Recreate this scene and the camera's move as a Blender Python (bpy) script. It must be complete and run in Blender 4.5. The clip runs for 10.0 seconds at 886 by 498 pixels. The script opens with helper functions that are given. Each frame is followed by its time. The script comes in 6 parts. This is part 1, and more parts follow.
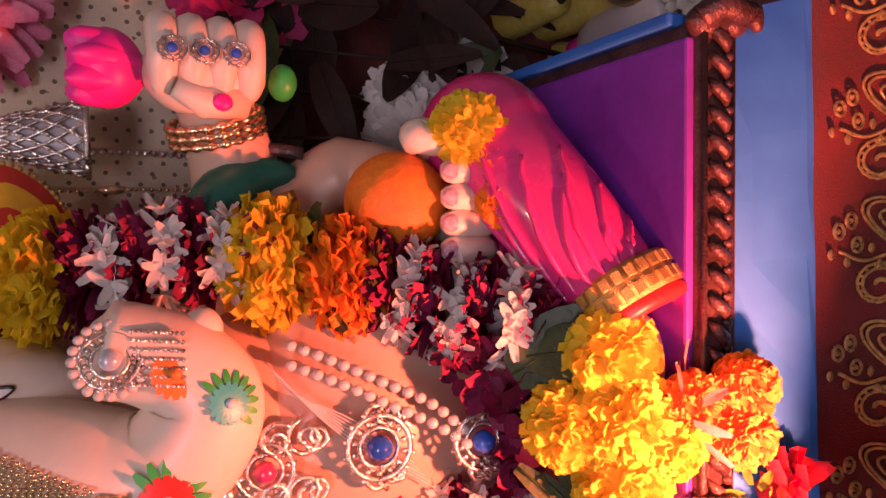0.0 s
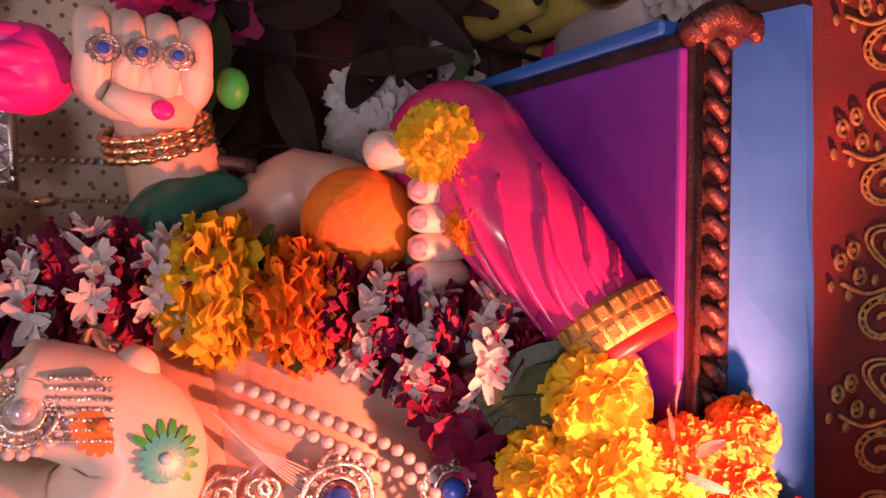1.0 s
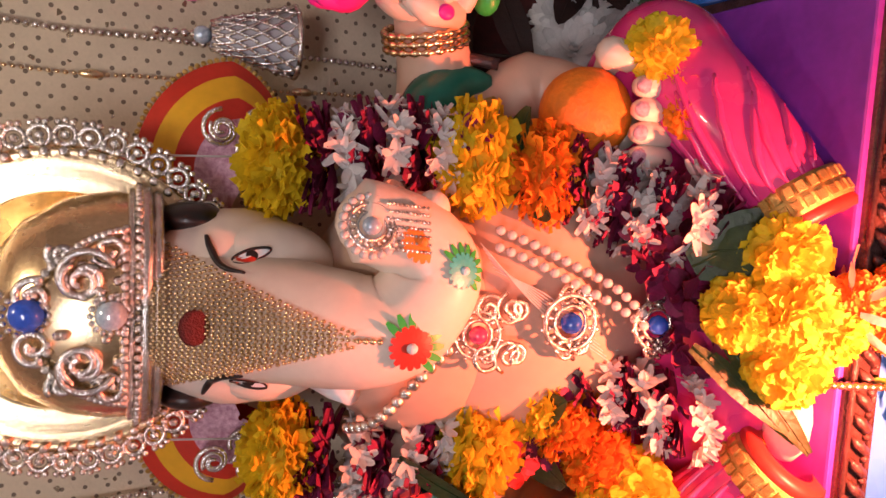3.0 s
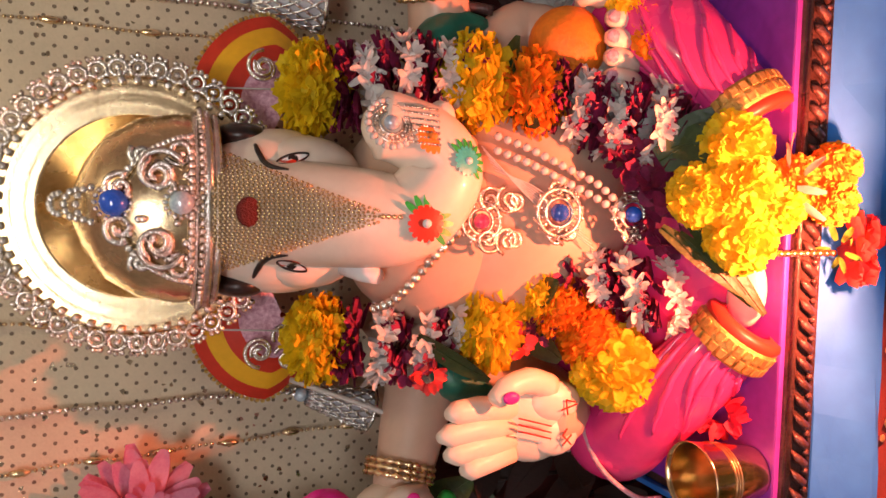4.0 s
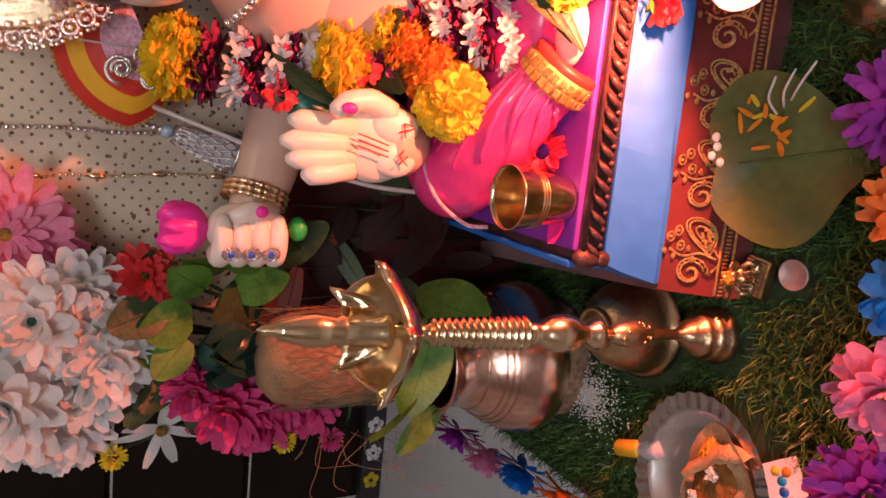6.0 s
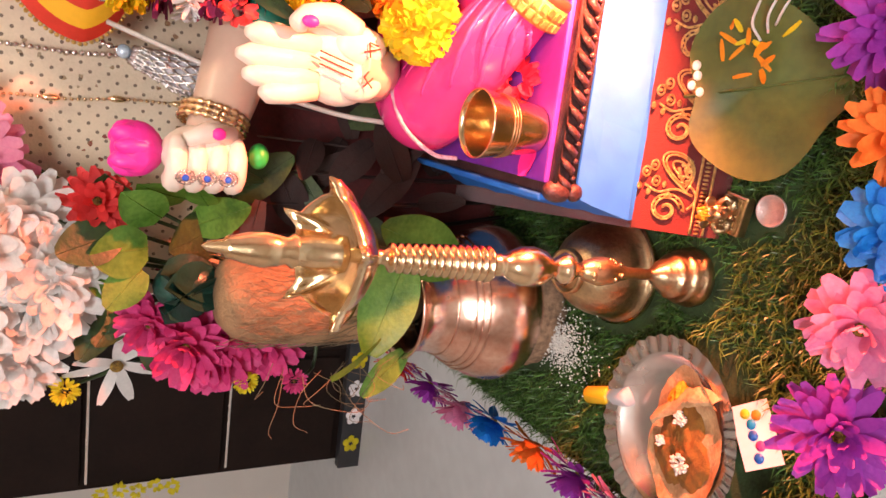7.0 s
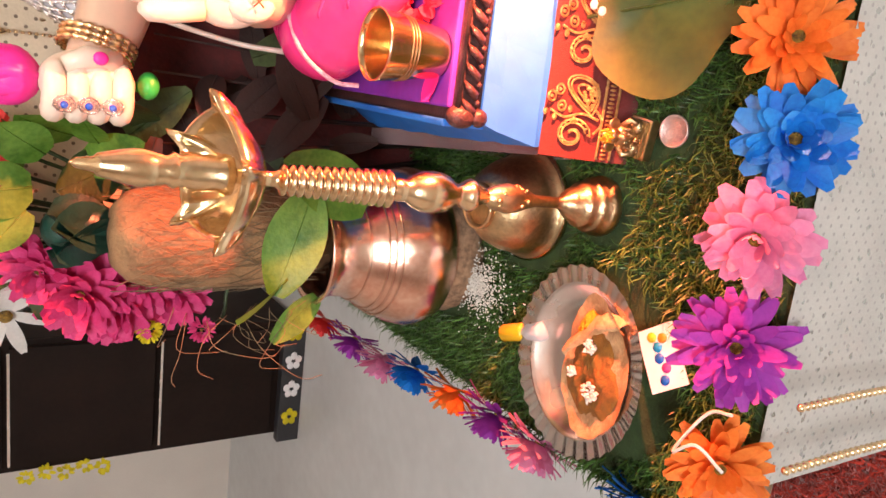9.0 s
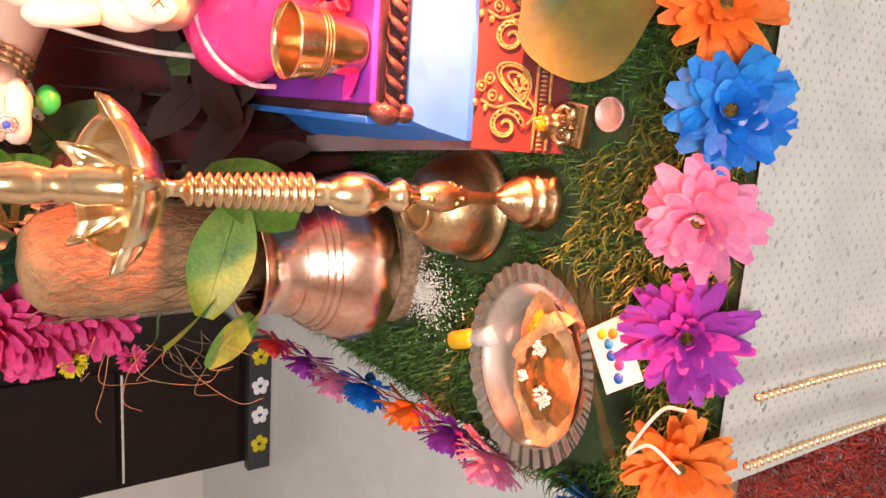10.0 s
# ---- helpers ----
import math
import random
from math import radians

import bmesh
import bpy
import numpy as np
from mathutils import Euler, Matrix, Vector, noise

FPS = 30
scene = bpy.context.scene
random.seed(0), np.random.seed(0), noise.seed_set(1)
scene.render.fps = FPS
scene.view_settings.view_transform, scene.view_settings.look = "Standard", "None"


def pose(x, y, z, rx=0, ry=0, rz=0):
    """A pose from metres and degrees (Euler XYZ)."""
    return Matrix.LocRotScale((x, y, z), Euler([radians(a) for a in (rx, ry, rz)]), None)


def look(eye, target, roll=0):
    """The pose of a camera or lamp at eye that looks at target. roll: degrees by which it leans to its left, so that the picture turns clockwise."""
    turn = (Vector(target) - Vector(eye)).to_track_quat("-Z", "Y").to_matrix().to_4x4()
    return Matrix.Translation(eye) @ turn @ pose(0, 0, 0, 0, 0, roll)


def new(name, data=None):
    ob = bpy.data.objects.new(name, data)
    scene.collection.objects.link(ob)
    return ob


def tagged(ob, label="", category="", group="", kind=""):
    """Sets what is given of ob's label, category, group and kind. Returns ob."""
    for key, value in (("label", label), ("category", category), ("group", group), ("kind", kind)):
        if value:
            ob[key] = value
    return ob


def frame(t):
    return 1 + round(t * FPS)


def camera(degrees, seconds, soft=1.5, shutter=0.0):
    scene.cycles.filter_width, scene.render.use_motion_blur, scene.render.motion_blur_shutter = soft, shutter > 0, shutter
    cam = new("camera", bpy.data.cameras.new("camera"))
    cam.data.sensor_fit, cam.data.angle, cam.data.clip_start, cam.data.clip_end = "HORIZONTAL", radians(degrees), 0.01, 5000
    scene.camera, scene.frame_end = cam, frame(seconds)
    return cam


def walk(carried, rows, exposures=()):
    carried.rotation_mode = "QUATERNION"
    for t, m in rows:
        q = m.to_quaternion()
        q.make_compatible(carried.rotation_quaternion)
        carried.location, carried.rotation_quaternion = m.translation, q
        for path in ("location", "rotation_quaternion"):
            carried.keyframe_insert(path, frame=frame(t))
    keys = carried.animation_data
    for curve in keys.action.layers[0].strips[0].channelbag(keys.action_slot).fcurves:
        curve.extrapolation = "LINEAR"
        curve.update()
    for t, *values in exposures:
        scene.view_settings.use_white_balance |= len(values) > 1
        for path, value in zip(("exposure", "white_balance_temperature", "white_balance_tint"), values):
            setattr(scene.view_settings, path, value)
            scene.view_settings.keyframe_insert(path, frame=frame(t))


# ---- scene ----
cam = camera(62.0, 10.0)
PATH = [
    (0, (0.129, -0.066, 0.444), (0.082, 1.739, -0.416), -90.9),
    (0.5, (0.132, -0.043, 0.429), (0.082, 1.734, -0.487), -90.5),
    (1, (0.145, -0.028, 0.426), (0.086, 1.737, -0.514), -90.7),
    (1.5, (0.167, -0.025, 0.448), (0.129, 1.773, -0.427), -90.4),
    (2, (0.169, -0.027, 0.483), (0.072, 1.79, -0.348), -91.0),
    (2.5, (0.148, -0.041, 0.517), (0.036, 1.786, -0.29), -89.7),
    (3, (0.099, -0.078, 0.565), (-0.1, 1.747, -0.227), -89.3),
    (3.2, (0.087, -0.097, 0.571), (-0.141, 1.741, -0.183), -89.4),
    (4.3, (-0.02, -0.198, 0.604), (-0.103, 1.647, -0.162), -90.0),
    (4.5, (-0.036, -0.214, 0.604), (-0.13, 1.633, -0.157), -90.4),
    (5, (-0.077, -0.253, 0.604), (-0.227, 1.574, -0.196), -90.4),
    (5.5, (-0.114, -0.276, 0.571), (-0.407, 1.508, -0.284), -90.5),
    (6, (-0.133, -0.271, 0.555), (-0.469, 1.466, -0.377), -89.4),
    (6.2, (-0.133, -0.265, 0.551), (-0.509, 1.437, -0.431), -89.6),
    (7.3, (-0.183, -0.267, 0.516), (-0.584, 1.448, -0.431), -88.8),
    (7.5, (-0.183, -0.268, 0.517), (-0.584, 1.444, -0.436), -88.7),
    (8, (-0.188, -0.271, 0.509), (-0.573, 1.431, -0.468), -88.8),
    (8.5, (-0.2, -0.274, 0.499), (-0.59, 1.408, -0.51), -89.5),
    (9, (-0.215, -0.277, 0.48), (-0.645, 1.353, -0.596), -91.0),
    (9.5, (-0.227, -0.274, 0.452), (-0.663, 1.322, -0.672), -92.3),
    (10, (-0.228, -0.265, 0.434), (-0.615, 1.333, -0.705), -94.0),
]

# ---- exposure and light ----
EXPOSURES = [(0.0, -1.0, 6200, 40), (1.0, -0.9, 6200, 40), (2.2, -0.3, 6200, 26), (3.2, -0.65, 6100, 20), (4.1, -0.65, 6200, 4), (4.35, -1.1, 3000, -114), (4.55, -1.05, 3000, -112), (4.75, -0.95, 4000, -72),
             (5.0, -1.12, 5100, -44), (5.25, -1.15, 5200, -14), (5.5, -1.05, 5300, 2), (6.2, -0.25, 6000, 16), (7.2, 0.82, 6200, 10), (8.5, 0.8, 6200, 9), (9.5, 1.15, 6300, 8), (10.0, 1.17, 6300, 8)]
walk(cam, [(t, look(eye, target, roll)) for t, eye, target, roll in PATH], EXPOSURES)

world = bpy.data.worlds.new("room_air")
world.use_nodes = True
world.node_tree.nodes["Background"].inputs[0].default_value = (0.9, 0.95, 1.0, 1)
world.node_tree.nodes["Background"].inputs[1].default_value = 0.05
scene.world = world


def lamp(name, kind, m, power, colour, **more):
    data = bpy.data.lights.new(name, kind)
    data.energy, data.color = power, colour
    if "size" in more:
        data.size = more["size"]
    if "size_y" in more:
        data.shape, data.size_y = "RECTANGLE", more["size_y"]
    if "soft" in more:
        data.shadow_soft_size = more["soft"]
    ob = new(name, data)
    ob.matrix_world = m
    return ob


TUBE = (-0.35, -1.9, 1.75)
TUBE_AIM = look(TUBE, (-0.2, 0.3, 0.2))
lamp("panel_light_glow", "AREA", TUBE_AIM @ pose(0, 0, -0.03), 25.0, (1.0, 0.95, 0.92), size=1.1, size_y=0.5)
lamp("flame_glow", "POINT", pose(-0.010, 0.110, 0.163), 24.0, (1.0, 0.18, 0.072), soft=0.006)
lamp("backdrop_bulb_glow", "POINT", pose(0.1, 0.30, 0.92), 2.4, (1.0, 0.8, 0.5), soft=0.02)

# ---- materials ----


def mat(name, col, rough=0.5, metal=0.0, var=0.18, scale=30.0, bump=0.15, fine=8.0, tint=None, islands=0.0, coat=0.0, trans=0.0, sheen=0.0, thin=0.0):
    m = bpy.data.materials.new(name)
    m.use_nodes = True
    n, l = m.node_tree.nodes, m.node_tree.links
    b = n["Principled BSDF"]
    tc = n.new("ShaderNodeTexCoord")
    big, small = n.new("ShaderNodeTexNoise"), n.new("ShaderNodeTexNoise")
    big.inputs["Scale"].default_value, small.inputs["Scale"].default_value = scale, scale * fine
    big.inputs["Detail"].default_value, small.inputs["Detail"].default_value = 4, 3
    l.new(tc.outputs["Object"], big.inputs["Vector"])
    l.new(tc.outputs["Object"], small.inputs["Vector"])
    add = n.new("ShaderNodeMath")
    add.operation = "MULTIPLY_ADD"
    add.inputs[1].default_value = 0.35
    l.new(small.outputs["Fac"], add.inputs[0])
    l.new(big.outputs["Fac"], add.inputs[2])
    ramp = n.new("ShaderNodeValToRGB")
    other = tint or [min(1, c * (1 + var)) for c in col]
    ramp.color_ramp.elements[0].position, ramp.color_ramp.elements[1].position = 0.45, 0.9
    ramp.color_ramp.elements[0].color = (*[c * (1 - var) for c in col], 1)
    ramp.color_ramp.elements[1].color = (*other, 1)
    l.new(add.outputs[0], ramp.inputs[0])
    out = ramp.outputs[0]
    if islands:
        geo, hsv = n.new("ShaderNodeNewGeometry"), n.new("ShaderNodeHueSaturation")
        rng = n.new("ShaderNodeMapRange")
        rng.inputs["To Min"].default_value, rng.inputs["To Max"].default_value = 1 - islands, 1 + islands
        l.new(geo.outputs["Random Per Island"], rng.inputs["Value"])
        l.new(rng.outputs[0], hsv.inputs["Value"])
        l.new(out, hsv.inputs["Color"])
        out = hsv.outputs[0]
    l.new(out, b.inputs["Base Color"])
    rr = n.new("ShaderNodeMapRange")
    rr.inputs["To Min"].default_value, rr.inputs["To Max"].default_value = max(0.03, rough - 0.1), min(1, rough + 0.12)
    l.new(big.outputs["Fac"], rr.inputs["Value"])
    l.new(rr.outputs[0], b.inputs["Roughness"])
    b.inputs["Metallic"].default_value = metal
    b.inputs["Coat Weight"].default_value = coat
    b.inputs["Transmission Weight"].default_value = trans
    b.inputs["Sheen Weight"].default_value = sheen
    if thin:
        tr, mx = n.new("ShaderNodeBsdfTranslucent"), n.new("ShaderNodeMixShader")
        mx.inputs[0].default_value = thin
        l.new(out, tr.inputs["Color"])
        l.new(b.outputs[0], mx.inputs[1])
        l.new(tr.outputs[0], mx.inputs[2])
        l.new(mx.outputs[0], n["Material Output"].inputs["Surface"])
    if bump:
        bp = n.new("ShaderNodeBump")
        bp.inputs["Strength"].default_value, bp.inputs["Distance"].default_value = bump, 0.002
        l.new(small.outputs["Fac"], bp.inputs["Height"])
        l.new(bp.outputs[0], b.inputs["Normal"])
    return m


def glow(name, col, power):
    m = bpy.data.materials.new(name)
    m.use_nodes = True
    b = m.node_tree.nodes["Principled BSDF"]
    b.inputs["Base Color"].default_value = (*col, 1)
    b.inputs["Emission Color"].default_value = (*col, 1)
    b.inputs["Emission Strength"].default_value = power
    return m


def dotted(name, col, dot, cell, size, axes="XZ", sparkle=0.0):
    """Woven net fabric with rows of small holes and a few glittering sequins."""
    m = mat(name, col, 0.75, 0, 0.12, 14, 0.25, 30, sheen=0.2)
    n, l = m.node_tree.nodes, m.node_tree.links
    b = n["Principled BSDF"]
    tc, sep = n.new("ShaderNodeTexCoord"), n.new("ShaderNodeSeparateXYZ")
    l.new(tc.outputs["Object"], sep.inputs[0])

    def op(kind, a, c=None, d=None):
        k = n.new("ShaderNodeMath")
        k.operation = kind
        for i, v in enumerate((a, c, d)):
            if v is None:
                continue
            if isinstance(v, (int, float)):
                k.inputs[i].default_value = v
            else:
                l.new(v, k.inputs[i])
        return k.outputs[0]
    a, c = sep.outputs[axes[0]], sep.outputs[axes[1]]
    u, v = op("DIVIDE", op("ADD", a, c), cell * 1.414), op("DIVIDE", op("SUBTRACT", a, c), cell * 1.414)
    fu, fv = op("SUBTRACT", op("FRACT", u), 0.5), op("SUBTRACT", op("FRACT", v), 0.5)
    r = op("SQRT", op("ADD", op("MULTIPLY", fu, fu), op("MULTIPLY", fv, fv)))
    hole = op("LESS_THAN", r, size)
    mix = n.new("ShaderNodeMix")
    mix.data_type = "RGBA"
    l.new(hole, mix.inputs["Factor"])
    l.new(b.inputs["Base Color"].links[0].from_socket, mix.inputs["A"])
    mix.inputs["B"].default_value = (*dot, 1)
    l.new(mix.outputs["Result"], b.inputs["Base Color"])
    if sparkle:
        vo = n.new("ShaderNodeTexVoronoi")
        vo.inputs["Scale"].default_value = 260
        l.new(tc.outputs["Object"], vo.inputs["Vector"])
        sp = n.new("ShaderNodeSeparateColor")
        l.new(vo.outputs["Color"], sp.inputs[0])
        shine = op("GREATER_THAN", sp.outputs[0], 1 - sparkle)
        l.new(shine, b.inputs["Metallic"])
        inv = op("SUBTRACT", 0.75, op("MULTIPLY", shine, 0.6))
        l.new(inv, b.inputs["Roughness"])
    return m


SKIN = mat("painted_plaster_skin", (0.58, 0.40, 0.30), 0.38, 0, 0.07, 16, 0.03, coat=0.15)
CREAM = mat("cream_painted_plaster", (0.82, 0.70, 0.59), 0.4, 0, 0.06, 18, 0.03, coat=0.15)
DHOTI = mat("pink_gloss_paint", (0.80, 0.045, 0.26), 0.25, 0, 0.1, 14, 0.03, coat=0.4)
BLUE = mat("sky_blue_paint", (0.02, 0.17, 0.72), 0.6, 0, 0.15, 6, 0.15, tint=(0.035, 0.24, 0.80))
PURPLE = mat("violet_paint", (0.20, 0.035, 0.42), 0.45, 0, 0.2, 14, 0.1)
BRONZE = mat("bronze_brown_paint", (0.085, 0.042, 0.04), 0.32, 0.3, 0.5, 60, 0.5)
REDP = mat("red_orange_paint", (0.58, 0.035, 0.015), 0.42, 0, 0.15, 20, 0.05)
YELP = mat("yellow_paint", (0.80, 0.42, 0.015), 0.42, 0, 0.1, 20, 0.05)
PINKP = mat("glitter_pink_paint", (0.72, 0.28, 0.42), 0.5, 0, 0.3, 300, 0.4, tint=(0.9, 0.6, 0.7))
HAIR = mat("black_gloss_paint", (0.015, 0.012, 0.012), 0.3, 0, 0.2, 20, 0.05)
WHITEP = mat("white_paint", (0.8, 0.8, 0.82), 0.4, 0, 0.06, 20, 0.05)
GREENP = mat("leaf_green_paint", (0.03, 0.42, 0.07), 0.4, 0, 0.15, 20, 0.05)
ORANGEP = mat("orange_paint", (0.85, 0.22, 0.02), 0.45, 0, 0.12, 20, 0.05)
DGREEN = mat("bottle_green_paint", (0.01, 0.13, 0.09), 0.35, 0, 0.2, 20, 0.05)
TURQ = mat("turquoise_paint", (0.05, 0.5, 0.5), 0.35, 0, 0.15, 20, 0.05)
HOTPINK = mat("hot_pink_paint", (0.88, 0.03, 0.36), 0.42, 0, 0.08, 20, 0.05)
GOLD = mat("gold_plate", (0.88, 0.66, 0.40), 0.25, 1, 0.2, 40, 0.06)
GOLDT = mat("gold_thread", (0.7, 0.5, 0.2), 0.3, 0.85, 0.35, 300, 0.6)
SILVER = mat("silver_stonework", (0.78, 0.76, 0.72), 0.2, 1, 0.25, 90, 0.4)
BRASS = mat("polished_brass", (0.80, 0.58, 0.30), 0.2, 1, 0.2, 25, 0.1, tint=(0.90, 0.72, 0.46))
OLDBRASS = mat("tarnished_brass", (0.58, 0.42, 0.24), 0.34, 1, 0.4, 30, 0.3, tint=(0.72, 0.52, 0.28))
COPPER = mat("polished_copper", (0.78, 0.42, 0.30), 0.22, 1, 0.2, 22, 0.12, tint=(0.9, 0.66, 0.52))
STEEL = mat("stainless_steel", (0.78, 0.76, 0.73), 0.24, 1, 0.1, 20, 0.05)
SAPPHIRE = mat("blue_glass_stone", (0.02, 0.1, 0.6), 0.05, 0, 0.3, 60, 0, coat=1)
RUBY = mat("pink_glass_stone", (0.5, 0.05, 0.15), 0.05, 0, 0.3, 60, 0, coat=1)
CLEAR = mat("clear_glass_stone", (0.55, 0.7, 0.9), 0.05, 0.3, 0.3, 60, 0, coat=1)
PEARL = mat("pearl", (0.62, 0.59, 0.58), 0.14, 0, 0.05, 60, 0, coat=0.6)
REDCLOTH = mat("red_velvet_cloth", (0.11, 0.005, 0.004), 0.85, 0, 0.35, 25, 0.5, 40, sheen=0.6)
NET = dotted("beige_net_fabric", (0.60, 0.50, 0.36), (0.17, 0.125, 0.09), 0.0118, 0.15, "XZ", 0.012)
SKIRT = dotted("white_net_fabric", (0.44, 0.43, 0.40), (0.32, 0.31, 0.295), 0.0085, 0.17, "XZ", 0.035)
MARI_Y = mat("marigold_yellow", (0.88, 0.68, 0.012), 0.65, 0, 0.15, 60, 0.2, islands=0.15, thin=0.4)
MARI_O = mat("marigold_orange", (0.94, 0.34, 0.008), 0.65, 0, 0.15, 60, 0.2, islands=0.15, thin=0.4)
JAS = mat("white_blossom_petals", (0.78, 0.76, 0.74), 0.6, 0, 0.1, 60, 0.15, islands=0.12, thin=0.3)
MAROON = mat("maroon_petals", (0.2, 0.012, 0.065), 0.6, 0, 0.4, 60, 0.2, islands=0.35)
ROSE = mat("rose_red_petals", (0.72, 0.04, 0.04), 0.55, 0, 0.2, 50, 0.15, islands=0.15)
LEAF = mat("green_leaf", (0.06, 0.16, 0.015), 0.4, 0, 0.35, 30, 0.25, tint=(0.16, 0.30, 0.04))
BRIGHTLEAF = mat("bright_green_leaf", (0.07, 0.22, 0.02), 0.4, 0, 0.3, 30, 0.25, tint=(0.17, 0.34, 0.05), thin=0.25)
DARKLEAF = mat("dark_green_leaf", (0.016, 0.04, 0.012), 0.45, 0, 0.4, 30, 0.3, tint=(0.05, 0.085, 0.02))
# near-black, so the leaves behind the statue also read as shade
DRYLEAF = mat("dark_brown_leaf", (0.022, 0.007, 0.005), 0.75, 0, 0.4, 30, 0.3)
BETEL = mat("olive_betel_leaf", (0.05, 0.08, 0.006), 0.5, 0, 0.25, 18, 0.2, tint=(0.085, 0.115, 0.014))
GRASSM = mat("plastic_turf", (0.035, 0.115, 0.018), 0.4, 0, 0.25, 9, 0, islands=0.55, tint=(0.10, 0.20, 0.04))
TURFBASE = mat("turf_backing", (0.03, 0.055, 0.015), 0.9, 0, 0.4, 40, 0.5)
HUSK = mat("coconut_husk", (0.27, 0.155, 0.075), 0.85, 0, 0.4, 25, 0.8, 12)
FIBRE = mat("husk_fibre", (0.21, 0.145, 0.08), 0.8, 0, 0.3, 60, 0, islands=0.3)
RICE = mat("white_rice", (0.78, 0.76, 0.70), 0.6, 0, 0.1, 60, 0.1, islands=0.15)
ROTI = mat("browned_flatbread", (0.55, 0.27, 0.10), 0.8, 0, 0.4, 45, 0.6, tint=(0.68, 0.42, 0.22))
TURMERIC = mat("turmeric_powder", (0.78, 0.32, 0.01), 0.95, 0, 0.2, 120, 0.8)
BROWNP = mat("brown_sugar_powder", (0.25, 0.105, 0.016), 0.9, 0, 0.3, 90, 0.6)
YELCAP = mat("yellow_plastic", (0.85, 0.5, 0.01), 0.35, 0, 0.06, 30, 0.03)
PLASTIC = mat("milky_plastic", (0.5, 0.48, 0.5), 0.3, 0, 0.08, 20, 0.02)
CARD = mat("white_card", (0.75, 0.72, 0.76), 0.4, 0, 0.04, 20, 0.02)
BANANA = mat("banana_peel", (0.50, 0.40, 0.06), 0.5, 0, 0.25, 25, 0.15, tint=(0.62, 0.5, 0.12))
DARKWOOD = mat("dark_brown_laminate", (0.014, 0.008, 0.006), 0.6, 0, 0.3, 8, 0.1)
DARKWOOD.node_tree.nodes["Principled BSDF"].inputs["Specular IOR Level"].default_value = 0.15
TILE = mat("pale_grey_floor_tile", (0.66, 0.70, 0.71), 0.35, 0, 0.08, 3, 0.05)
WALLP = mat("cream_wall_paint", (0.74, 0.70, 0.64), 0.85, 0, 0.06, 4, 0.2, 40)
RUGM = mat("dark_red_shag", (0.34, 0.026, 0.014), 0.95, 0, 0.4, 20, 0.2, islands=0.5, sheen=0.5)
WOOD = mat("stained_wood", (0.2, 0.11, 0.05), 0.5, 0, 0.35, 12, 0.2)


def petalmat(name, col, tip=None):
    return mat(name, col, 0.6, 0, 0.14, 35, 0.25, 10, tint=tip, islands=0.14, thin=0.35)


